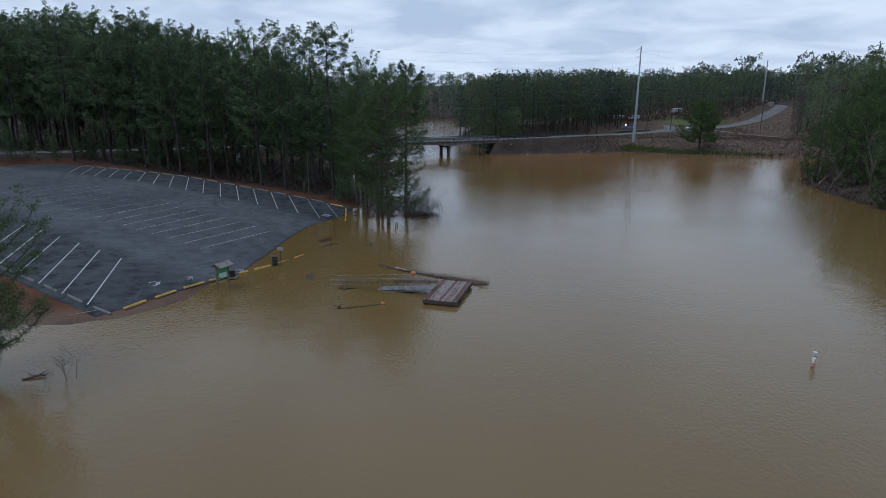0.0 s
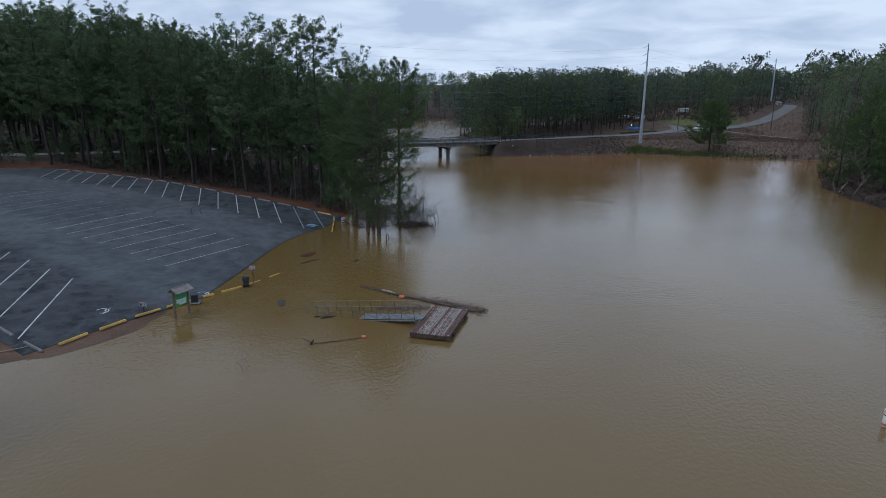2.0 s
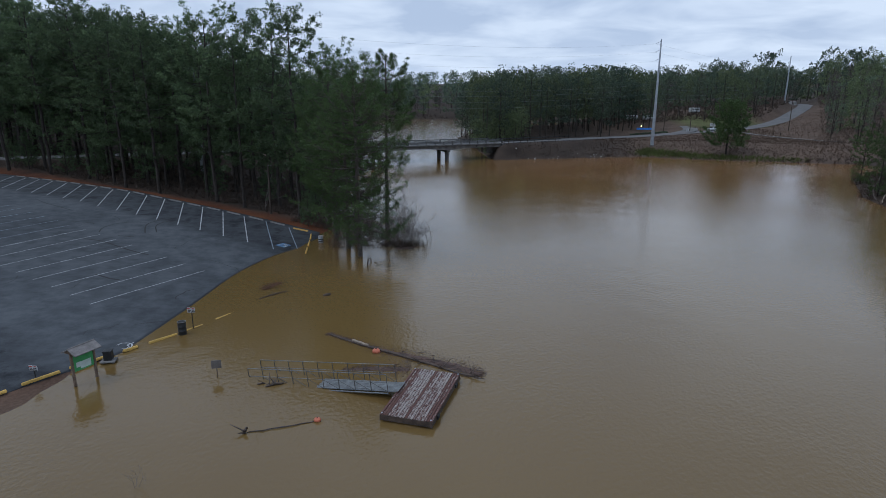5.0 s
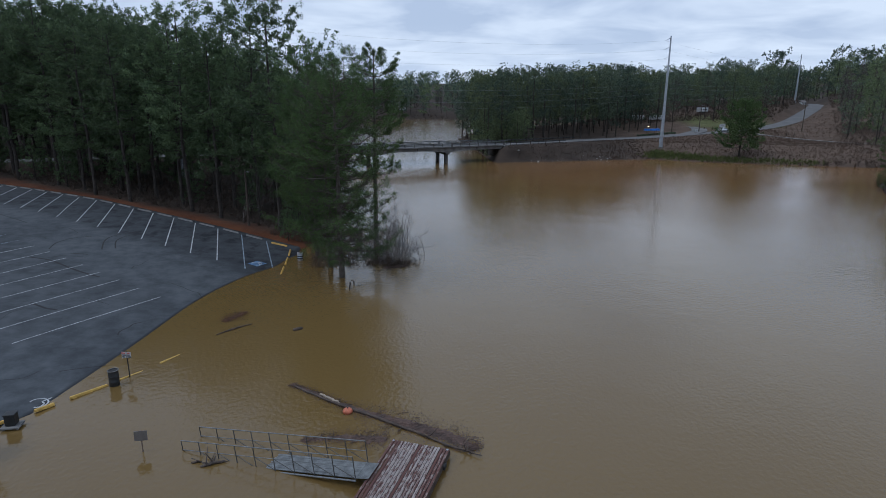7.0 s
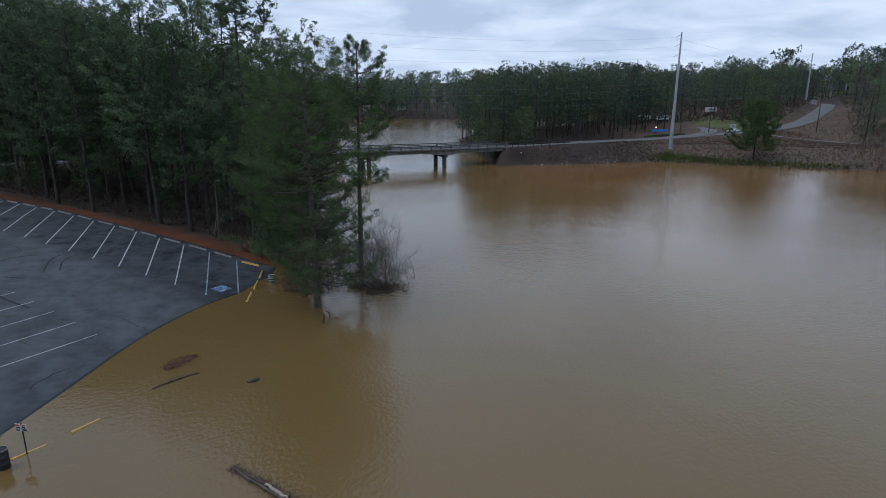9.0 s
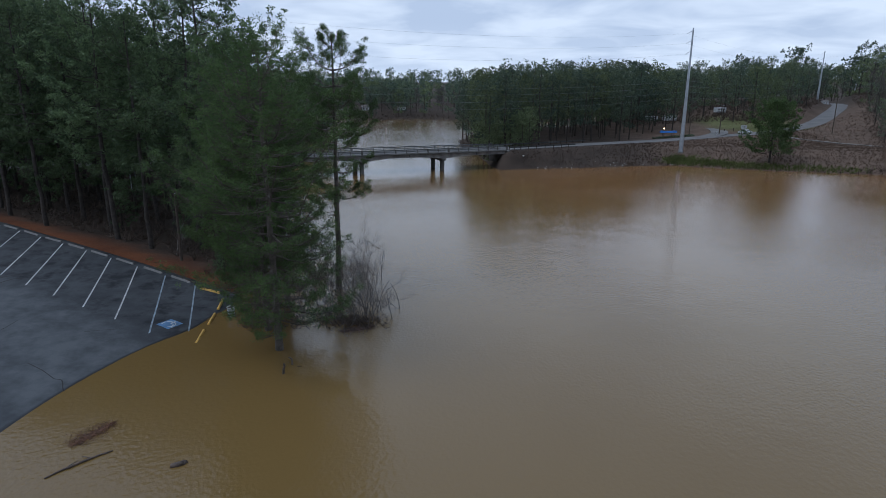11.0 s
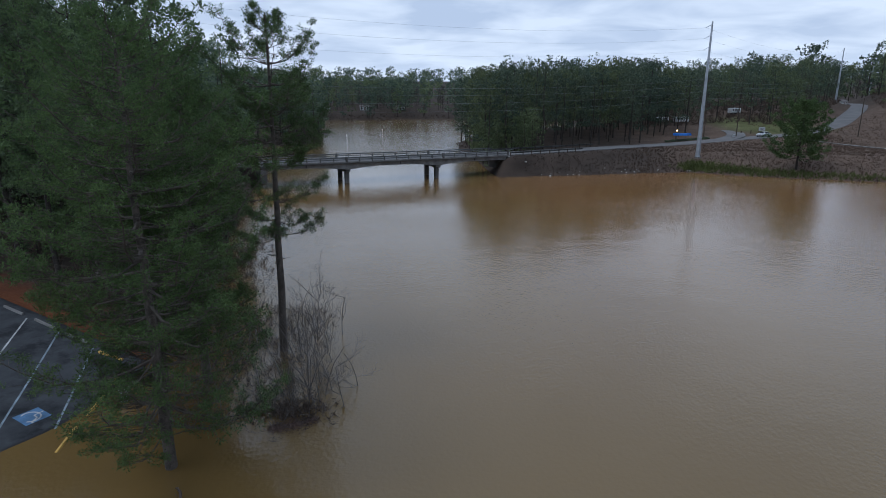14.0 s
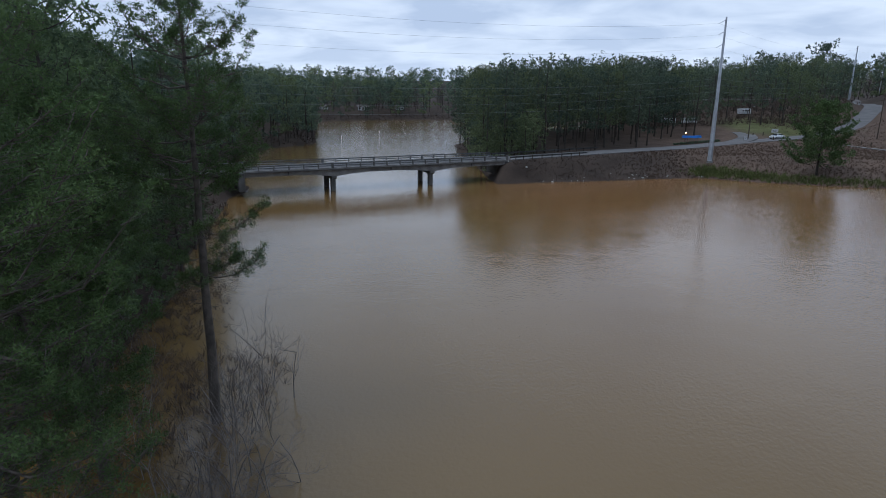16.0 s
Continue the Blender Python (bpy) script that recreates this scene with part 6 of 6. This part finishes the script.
def camper(x, y, turn, s, label):
    z = gz(x, y) + 0.02
    root = empty("camper", Matrix.Translation((x, y, z)) @ pose(0, 0, 0, 0, 0, turn) @ Matrix.Scale(s, 4), label, "camper", "parked campers")
    bm = bmesh.new()
    box(bm, (0, 0, 1.75), (7.0, 2.4, 2.4), bevel=0.2)
    part("body", bm, RV_WHITE, root)
    for wx in (-2.3, -0.4, 1.8):
        bm = bmesh.new()
        box(bm, (wx, -1.205, 2.05), (1.1, 0.03, 0.65), bevel=0.01)
        part("window", bm, GLASS_DARK, root)
    bm = bmesh.new()
    box(bm, (0.75, -1.21, 1.5), (0.65, 0.03, 1.75), bevel=0.01)
    part("door", bm, CONCRETE, root)
    for wx in (-0.9, 0.1):
        for sd in (-1, 1):
            bm = bmesh.new()
            rod(bm, (wx, sd * 0.9, 0.36), (wx, sd * 1.15, 0.36), 0.36, 0.36, 14)
            part("wheel", bm, RUBBER, root)
    bm = bmesh.new()
    box(bm, (0, -1.207, 1.0), (6.6, 0.02, 0.2))
    part("stripe", bm, SIGN_BROWN, root)
    bm = bmesh.new()
    rod(bm, (3.4, 0, 0.5), (4.5, 0, 0.45), 0.06, 0.05, 6)
    part("drawbar", bm, DARK_METAL, root)


for x, y, a, s in ((82.5, 263.0, 12, 0.7), (77.5, 268.0, -15, 0.65), (106.0, 276.0, 30, 0.75)):
    camper(x, y, a, s, "white camper trailer parked among the far pines")


def canoe_rack(x, y, turn):
    z = gz(x, y)
    root = empty("canoe_rack", Matrix.Translation((x, y, z)) @ pose(0, 0, 0, 0, 0, turn), "wooden rack beside the park road", "rack")
    for px in (-1.4, 1.4):
        for s in (-1, 1):
            bm = bmesh.new()
            box(bm, (px, s * 0.7, 0.9), (0.1, 0.1, 2.0))
            part("post", bm, WOOD, root)
        bm = bmesh.new()
        box(bm, (px, 0, 1.55), (0.1, 1.7, 0.1))
        part("bearer", bm, WOOD, root)
    for k, s in enumerate((-0.42, 0.42)):
        hull = []
        n, m = 16, 8
        for i in range(n + 1):
            u = i / n * 2 - 1
            w, d = 0.4 * (1 - abs(u) ** 2.4) + 0.01, 0.32 - 0.12 * (1 - u * u)
            hull.append([(u * 2.4, w * math.cos(a), (0.32 + 0.1 * abs(u) ** 3) * math.sin(a) * (1 if w > 0.02 else 0.6)) for a in np.linspace(0, math.pi, m)])
        bm = bmesh.new()
        rows = [[bm.verts.new(p) for p in r] for r in hull]
        for r, q in zip(rows, rows[1:]):
            for j in range(m - 1):
                bm.faces.new((r[j], q[j], q[j + 1], r[j + 1]))
        bmesh.ops.solidify(bm, geom=bm.faces[:], thickness=0.02)
        boat = new("canoe", mesh_bm("canoe", bm, BLUE_HULL, True))
        boat.matrix_world = root.matrix_world @ Matrix.Translation((0.05 * k, s, 1.62)) @ Matrix.Diagonal((1.05, 1.1, 1.7, 1))
        tagged(boat, "bright blue canoe upside down on a rack", "canoe", "blue canoes")


canoe_rack(67.6, 220.8, 8)


def board_sign(x, y, w, h, z, label, turn=15):
    root = empty("board_sign", Matrix.Translation((x, y, gz(x, y))) @ pose(0, 0, 0, 0, 0, turn), label, "sign")
    for s in (-1, 1):
        bm = bmesh.new()
        box(bm, (s * w * 0.45, 0, (z + h) / 2 - 0.1), (0.12, 0.12, z + h + 0.2))
        part("post", bm, WOOD, root)
    bm = bmesh.new()
    box(bm, (0, -0.08, z + h / 2), (w, 0.05, h), bevel=0.01)
    p = part("panel", bm, SIGN_WHITE, root)
    for k in range(2):
        bm = bmesh.new()
        box(bm, (0, -0.11, z + h * (0.66 - 0.32 * k)), (w * (0.7 - 0.2 * k), 0.008, h * 0.13))
        part("lettering_bar", bm, SIGN_BROWN, p)


board_sign(98.5, 239.5, 2.3, 1.0, 0.8, "white board sign on two posts beside the drive")
board_sign(84.5, 227.0, 0.9, 0.8, 0.5, "small white notice board beside the park road")
for k, (x, y) in enumerate(((93.0, 229.0), (94.6, 238.0), (104.0, 226.0), (109.0, 217.0), (110.5, 215.5), (91.0, 236.5))):
    bm = bmesh.new()
    rod(bm, (0, 0, -0.3), (0, 0, 0.95), 0.13, 0.12, 10)
    rod(bm, (0, 0, 0.95), (0, 0, 1.02), 0.12, 0.05, 10)
    ob = new("bollard", mesh_bm("bollard", bm, WOOD_POLE))
    ob.matrix_world = Matrix.Translation((x, y, gz(x, y)))
    tagged(ob, "dark wooden bollard by the park road", "bollard", "road side bollards")


def lamp_post(x, y, h, mat, label):
    root = empty("lamp_post", Matrix.Translation((x, y, gz(x, y))), label, "lamp post")
    bm = bmesh.new()
    rod(bm, (0, 0, -0.3), (0, 0, h), 0.05, 0.04, 8)
    part("post", bm, DARK_METAL, root)
    bm = bmesh.new()
    bmesh.ops.create_uvsphere(bm, u_segments=12, v_segments=8, radius=0.2)
    bmesh.ops.translate(bm, vec=(0, 0, h + 0.15), verts=bm.verts)
    part("globe", bm, mat, root, "glowing lamp globe", True)


lamp_post(69.3, 229.5, 2.3, LAMP_WARM, "low lamp post with a warm light by the canoes")


def shelter(x, y, turn, s, label):
    z = gz(x, y)
    root = empty("cabin", Matrix.Translation((x, y, z)) @ pose(0, 0, 0, 0, 0, turn) @ Matrix.Scale(s, 4), label, "cabin", "far cabins")
    bm = bmesh.new()
    box(bm, (0, 0, 1.3), (8.0, 5.0, 2.8), bevel=0.03)
    part("wall", bm, RV_WHITE, root)
    bm = bmesh.new()
    rows = [[bm.verts.new((e, y_, z_)) for y_, z_ in ((-3.0, 2.55), (0, 4.1), (3.0, 2.55), (3.0, 2.72), (0, 4.28), (-3.0, 2.72))] for e in (-4.5, 4.5)]
    for k in range(6):
        bm.faces.new((rows[0][k], rows[0][(k + 1) % 6], rows[1][(k + 1) % 6], rows[1][k]))
    bm.faces.new(rows[0][::-1]), bm.faces.new(rows[1])
    part("roof", bm, SHINGLE, root)
    for wx in (-2.6, 2.4):
        bm = bmesh.new()
        box(bm, (wx, -2.51, 1.6), (1.2, 0.06, 1.1), bevel=0.01)
        part("window", bm, GLASS_DARK, root)
    bm = bmesh.new()
    box(bm, (0, -2.51, 1.1), (0.95, 0.06, 2.1), bevel=0.01)
    part("door", bm, WOOD, root)


shelter(-58.0, 473.0, 8, 0.85, "small white cabin on the far lake shore")
shelter(-84.0, 470.0, -12, 0.6, "small white cabin among trees on the far shore")
shelter(-34.0, 484.0, 0, 0.7, "small white cabin under bare trees on the far shore")
shelter(169.0, 316.0, 25, 0.45, "small white cabin beside the road on the hill")
for x, y in ((-36.8, 284.5), (-27.6, 322.0)):
    bm = bmesh.new()
    rod(bm, (0, 0, -1), (0, 0, 1.0), 0.13, 0.13, 10)
    rod(bm, (0, 0, 1.0), (0, 0, 1.08), 0.17, 0.1, 10)
    ob = new("marker_post", mesh_bm("marker_post", bm, BUOY_WHITE))
    ob.matrix_world = Matrix.Translation((x, y, 0))
    tagged(ob, "white marker post standing in the far lake", "marker post", "lake marker posts")


# ---------------------------------------------------------------- saplings, brush, grass
SAPLING = [mesh_np("bare_sapling", *bare_arrays(200 + k, 5.6, 0.4, 4, 0.03, 3), [TWIG], smooth=True) for k in range(4)]
SHRUB = [mesh_np("bare_shrub", *bare_arrays(220 + k, 2.6, 0.5, 3, 0.016, 3, 3), [TWIG], smooth=True) for k in range(3)]
r5 = np.random.RandomState(55)


def sapling(x, y, s, me, label, name="bare_sapling", z=None):
    ob = new(name, me)
    ob.matrix_world = Matrix.Translation((x, y, (max(gz(x, y), -0.5) if z is None else z) - 0.1)) @ pose(0, 0, 0, r5.uniform(-6, 6), r5.uniform(-6, 6), r5.uniform(0, 360)) @ Matrix.Scale(float(s), 4)
    return tagged(ob, label, "sapling" if name == "bare_sapling" else "shrub", "bare saplings in the flood")


for _ in range(36):
    y = r5.uniform(80.5, 93)
    x = r5.normal(-3.3 - 0.12 * (y - 86), 1.25)
    sapling(x, y, r5.uniform(0.75, 1.45), SAPLING[r5.randint(4)], "leafless grey sapling standing in floodwater")
for _ in range(16):
    x, y = r5.uniform(-11.5, -3.0), r5.uniform(79, 90)
    sapling(x, y, r5.uniform(0.6, 1.2), SAPLING[r5.randint(4)], "leafless grey sapling standing in floodwater")
for _ in range(8):
    x, y = r5.uniform(-5.0, -1.6), r5.uniform(80, 87)
    sapling(x, y, r5.uniform(0.7, 1.3), SHRUB[r5.randint(3)], "leafless tangled shrub rising from the floodwater", "bare_shrub")
pile = r5.normal(0, 1, (240, 2)) * (1.1, 0.6) + (-3.2, 81.6)
pile = np.column_stack([pile, np.abs(r5.normal(0, 0.12, 240))])
v, f = tufts(r5, pile, 9, 0.5, 0.014, 0.4)
tagged(new("brush_pile", mesh_np("brush_pile", v, f, [BRUSH])), "dark tangle of drowned twigs below the bare saplings", "brush pile", kind="stuff")
# flooded bank left of the slender pine: low pines, saplings and litter
for x, y in scatter(420, -17, -6.5, 86, 122, 2.0, lambda x, y: (-inside_distance(LAKE, x, y) > -4.5) & (-inside_distance(LAKE, x, y) < 6) & behind_lot(x, y + 1.5), 71):
    if r5.uniform() < 0.4:
        pine_tree(foot(x, y, float(r5.uniform(0.35, 0.7))), YOUNG[r5.randint(3)], "young pine at the flooded wood's edge", "young pines in the wood")
    else:
        sapling(x, y, r5.uniform(0.6, 1.3), SAPLING[r5.randint(4)], "leafless sapling at the flooded wood's edge")
sapling(-21.8, 31.5, 1.25, SHRUB[0], "leafless shrub rising from the water near the bank", "bare_shrub", 0.0)
sapling(-22.6, 30.6, 0.5, SHRUB[1], "small leafless shrub rising from the water", "bare_shrub", 0.0)
sapling(-11.2, 39.25, 0.5, SHRUB[2], "small leafless twigs rising from open water", "bare_shrub", 0.0)
sapling(-22.9, 47.0, 0.22, SHRUB[1], "tuft of dry weeds beside a wheel stop", "bare_shrub")
for _ in range(26):
    x, y = r5.uniform(-24, -13.5), r5.uniform(93, 150)
    if -float(inside_distance(LAKE, np.array([x]), np.array([y]))[0]) > -2.5 and behind_lot(np.array([x]), np.array([y]))[0]:
        sapling(x, y, r5.uniform(0.8, 1.5), SAPLING[r5.randint(4)], "leafless sapling at the flooded wood's edge")


def blade_stuff(name, places, n, length, width, mat, label, category, up=1.6):
    P = np.array([(x, y, gz_) for x, y, gz_ in places])
    v, f = tufts(np.random.RandomState(len(P)), P, n, length, width, up)
    return tagged(new(name, mesh_np(name, v, f, [mat])), label, category, kind="stuff")


def with_z(xy, floor=-0.15):
    xy = np.asarray(xy)
    z = ground_z(xy[:, 0], xy[:, 1])
    return np.column_stack([xy, np.maximum(z, floor)])


rr = np.random.RandomState(66)
t = rr.uniform(0, 1, 1100) ** 1.5
c = np.stack([np.interp(t, (0, 0.35, 0.7, 1), (57, 66, 77, 93)), np.interp(t, (0, 0.35, 0.7, 1), (186.0, 180.4, 175.4, 170.6))], -1) + rr.normal(0, 1.0, (1100, 2)) * (1.6, 1.2) + (0, 0.8)
blade_stuff("green_reeds", with_z(c), 7, 0.95, 0.05, REEDS, "band of green reeds along the far shore", "reeds")
g = rr.uniform((13, 172), (112, 232), (15000, 2))
rd_, _ = road_near(g[:, 0], g[:, 1])
sdg = -inside_distance(LAKE, g[:, 0], g[:, 1])
g = g[(sdg > -0.3) & (rd_ > 4.4) & (g[:, 1] < np.interp(g[:, 0], ROAD_LINE[2:12, 0], ROAD_LINE[2:12, 1]) + 2)]
blade_stuff("dry_grass", with_z(g[g[:, 0] > 44]), 10, 0.5, 0.02, DRYGRASS, "pale dry grass on the bank below the road", "grass")
blade_stuff("dry_brush", with_z(g[g[:, 0] <= 56]), 12, 0.55, 0.018, BRUSH, "low brown brush on the causeway bank", "brush")
b = rr.uniform((-120, 84), (-8, 150), (5200, 2))
b = b[behind_lot(b[:, 0], b[:, 1]) & (-line_distance(b[:, 0], b[:, 1], FA, FA + FS) > 4 + 2 * rr.uniform(0, 1, len(b)))]
blade_stuff("undergrowth", with_z(b), 9, 1.3, 0.05, BRUSH, "brown leafless undergrowth beneath the pines", "undergrowth", 1.0)
q = rr.uniform((-18, 80), (-3, 125), (5200, 2))
qs = -inside_distance(LAKE, q[:, 0], q[:, 1])
q = q[(qs > np.where(q[:, 1] < 97, -8.5, -3.5) + 3 * rr.uniform(-1, 1, len(q))) & (qs < 5) & (inside_distance(LOT, q[:, 0], q[:, 1]) < -1.5)]
blade_stuff("flooded_brush", with_z(q, -0.1), 9, 0.9, 0.015, BRUSH, "brown weeds and twigs along the flooded wood's edge", "brush", 1.3)
hs = rr.uniform((66, 236), (170, 320), (3800, 2))
hs = hs[on_land(hs[:, 0], hs[:, 1], 1, 7) & north_of_road(hs[:, 0], hs[:, 1], 8) & ~((hs[:, 0] < 106) & (hs[:, 1] < 256))]
blade_stuff("undergrowth", with_z(hs), 8, 1.6, 0.09, BRUSH, "dark undergrowth beneath the hillside wood", "undergrowth", 1.0)
u = rr.uniform((64, 60), (132, 172), (5000, 2))
u = u[on_land(u[:, 0], u[:, 1], -0.5, 12)]
blade_stuff("undergrowth", with_z(u), 9, 1.3, 0.06, BRUSH, "brown undergrowth on the opposite bank", "undergrowth", 1.0)
e = rr.uniform((112, 150), (215, 340), (9000, 2))
e = e[on_land(e[:, 0], e[:, 1], 1, 6) & (e[:, 0] > 0.575 * e[:, 1]) & ~north_of_road(e[:, 0], e[:, 1], -5)]
blade_stuff("undergrowth", with_z(e), 10, 1.5, 0.03, BRUSH, "grey-brown leafless brush on the slope beside the road", "undergrowth", 1.3)
s = rr.uniform((100, 168), (160, 262), (3000, 2))
s = s[on_land(s[:, 0], s[:, 1], 1, 5)]
blade_stuff("dry_grass", with_z(s), 10, 0.6, 0.025, DRYGRASS, "pale dry grass on the brown field", "grass")
fr = rr.uniform((-95, 200), (120, 475), (9000, 2))
sdf = -inside_distance(LAKE, fr[:, 0], fr[:, 1])
fr = fr[(sdf > -0.5) & (sdf < 12)]
blade_stuff("undergrowth", with_z(fr), 7, 1.7, 0.09, BRUSH, "brown brush fringing the far shores", "undergrowth", 1.2)
h_ = rr.uniform(0, 1, 260)
hx = np.stack([62 + 16 * h_, np.interp(62 + 16 * h_, ROAD_LINE[:, 0], ROAD_LINE[:, 1]) + 6.2], -1) + rr.normal(0, 0.35, (260, 2))
hz = with_z(hx)
hz[:, 2] += rr.uniform(0.05, 0.5, 260)
v, f = tufts(rr, hz, 22, 0.4, 0.05, 0.3)
tagged(new("hedge", mesh_np("hedge", v, f, [NEEDLES_HAZED])), "dark clipped hedge along the park road", "hedge", kind="stuff")


# pale stones along the causeway's foot
def stone_mesh(seed):
    r = np.random.RandomState(seed)
    bm = bmesh.new()
    bmesh.ops.create_icosphere(bm, subdivisions=1, radius=0.3)
    for v in bm.verts:
        v.co = Vector((v.co.x * 1.3, v.co.y, v.co.z * 0.7)) * r.uniform(0.75, 1.2)
    return mesh_bm("stone", bm, STONE)


STONES = [stone_mesh(k) for k in range(4)]
for _ in range(34):
    x = rr.uniform(15, 57)
    y = np.interp(x, (14, 21, 33, 46, 56), (178, 175.5, 178, 182, 184)) + abs(rr.normal(0.2, 1.6))
    ob = new("stone", STONES[rr.randint(4)])
    ob.matrix_world = Matrix.Translation((x, y, max(gz(x, y), -0.05))) @ pose(0, 0, 0, rr.uniform(-20, 20), rr.uniform(-20, 20), rr.uniform(0, 360)) @ Matrix.Scale(float(rr.uniform(0.4, 1.0)), 4)
    tagged(ob, "pale rough stone at the causeway's foot", "stone", "stones on the causeway bank")


# ---------------------------------------------------------------- wear on the asphalt
def lot_mark(pts, width, name, label):
    """A thin dark mark that follows the asphalt: a tar-filled crack or a skid."""
    L = smooth_line(np.array(pts, float), np.zeros(len(pts)), 6)[:, :2]
    T = np.gradient(L, axis=0)
    T /= np.linalg.norm(T, axis=1, keepdims=True) + 1e-9
    N = np.stack([-T[:, 1], T[:, 0]], -1) * width / 2
    bm = bmesh.new()
    rows = [[bm.verts.new((*p, float(lot_z(*p)) + 0.008)) for p in (c - n, c + n)] for c, n in zip(L, N)]
    for a_, b_ in zip(rows, rows[1:]):
        bm.faces.new((a_[0], a_[1], b_[1], b_[0]))
    part(name, bm, CRACK, lot, label)


lot_mark([(-31.5, 81.0), (-32.8, 83.8), (-33.0, 85.7), (-32.0, 87.4), (-30.4, 88.2)], 0.13, "skid_mark", "curved black tyre mark")
lot_mark([(-30.5, 81.6), (-31.7, 83.9), (-31.9, 85.4), (-31.6, 86.4), (-30.6, 87.0)], 0.13, "skid_mark", "curved black tyre mark")
lot_mark([(-36.0, 80.0), (-36.6, 82.0), (-36.2, 84.0), (-34.9, 85.2)], 0.12, "skid_mark", "curved black tyre mark")
lot_mark([(-36.1, 77.3), (-34.0, 76.9), (-32.2, 75.9), (-29.8, 74.5), (-27.5, 73.5)], 0.2, "tar_crack", "long dark tar-filled crack")
lot_mark([(-52.5, 94.4), (-49.2, 91.6), (-45.9, 89.7), (-44.1, 88.7)], 0.12, "tar_crack", "long dark tar-filled crack")
lot_mark([(-28.9, 67.0), (-27.3, 66.2), (-26.3, 66.0)], 0.2, "tar_crack", "short dark tar patch")
lot_mark([(-20.0, 62.6), (-20.2, 63.2), (-20.0, 64.1), (-20.0, 64.6), (-19.6, 65.1)], 0.09, "tar_crack", "crooked dark crack")
lot_mark([(-33.5, 79.2), (-31.8, 79.2)], 0.16, "tar_crack", "short dark tar patch")
rc = np.random.RandomState(91)
for k in range(70):
    p = np.array((rc.uniform(-62, -20), rc.uniform(46, 104)))
    if inside_distance(LOT, p[:1], p[1:])[0] < 3 or lot_z(*p) < 0.1:
        continue
    a_ = rc.uniform(0, 6.28)
    pts = [p]
    for _ in range(rc.randint(2, 6)):
        a_ += rc.normal(0, 0.6)
        pts.append(pts[-1] + np.array((math.cos(a_), math.sin(a_))) * rc.uniform(0.5, 1.6))
    e = np.array(pts)
    if inside_distance(LOT, e[:, 0], e[:, 1]).min() > 1:
        lot_mark(pts, rc.uniform(0.025, 0.06), "tar_crack", "dark tar-filled crack")
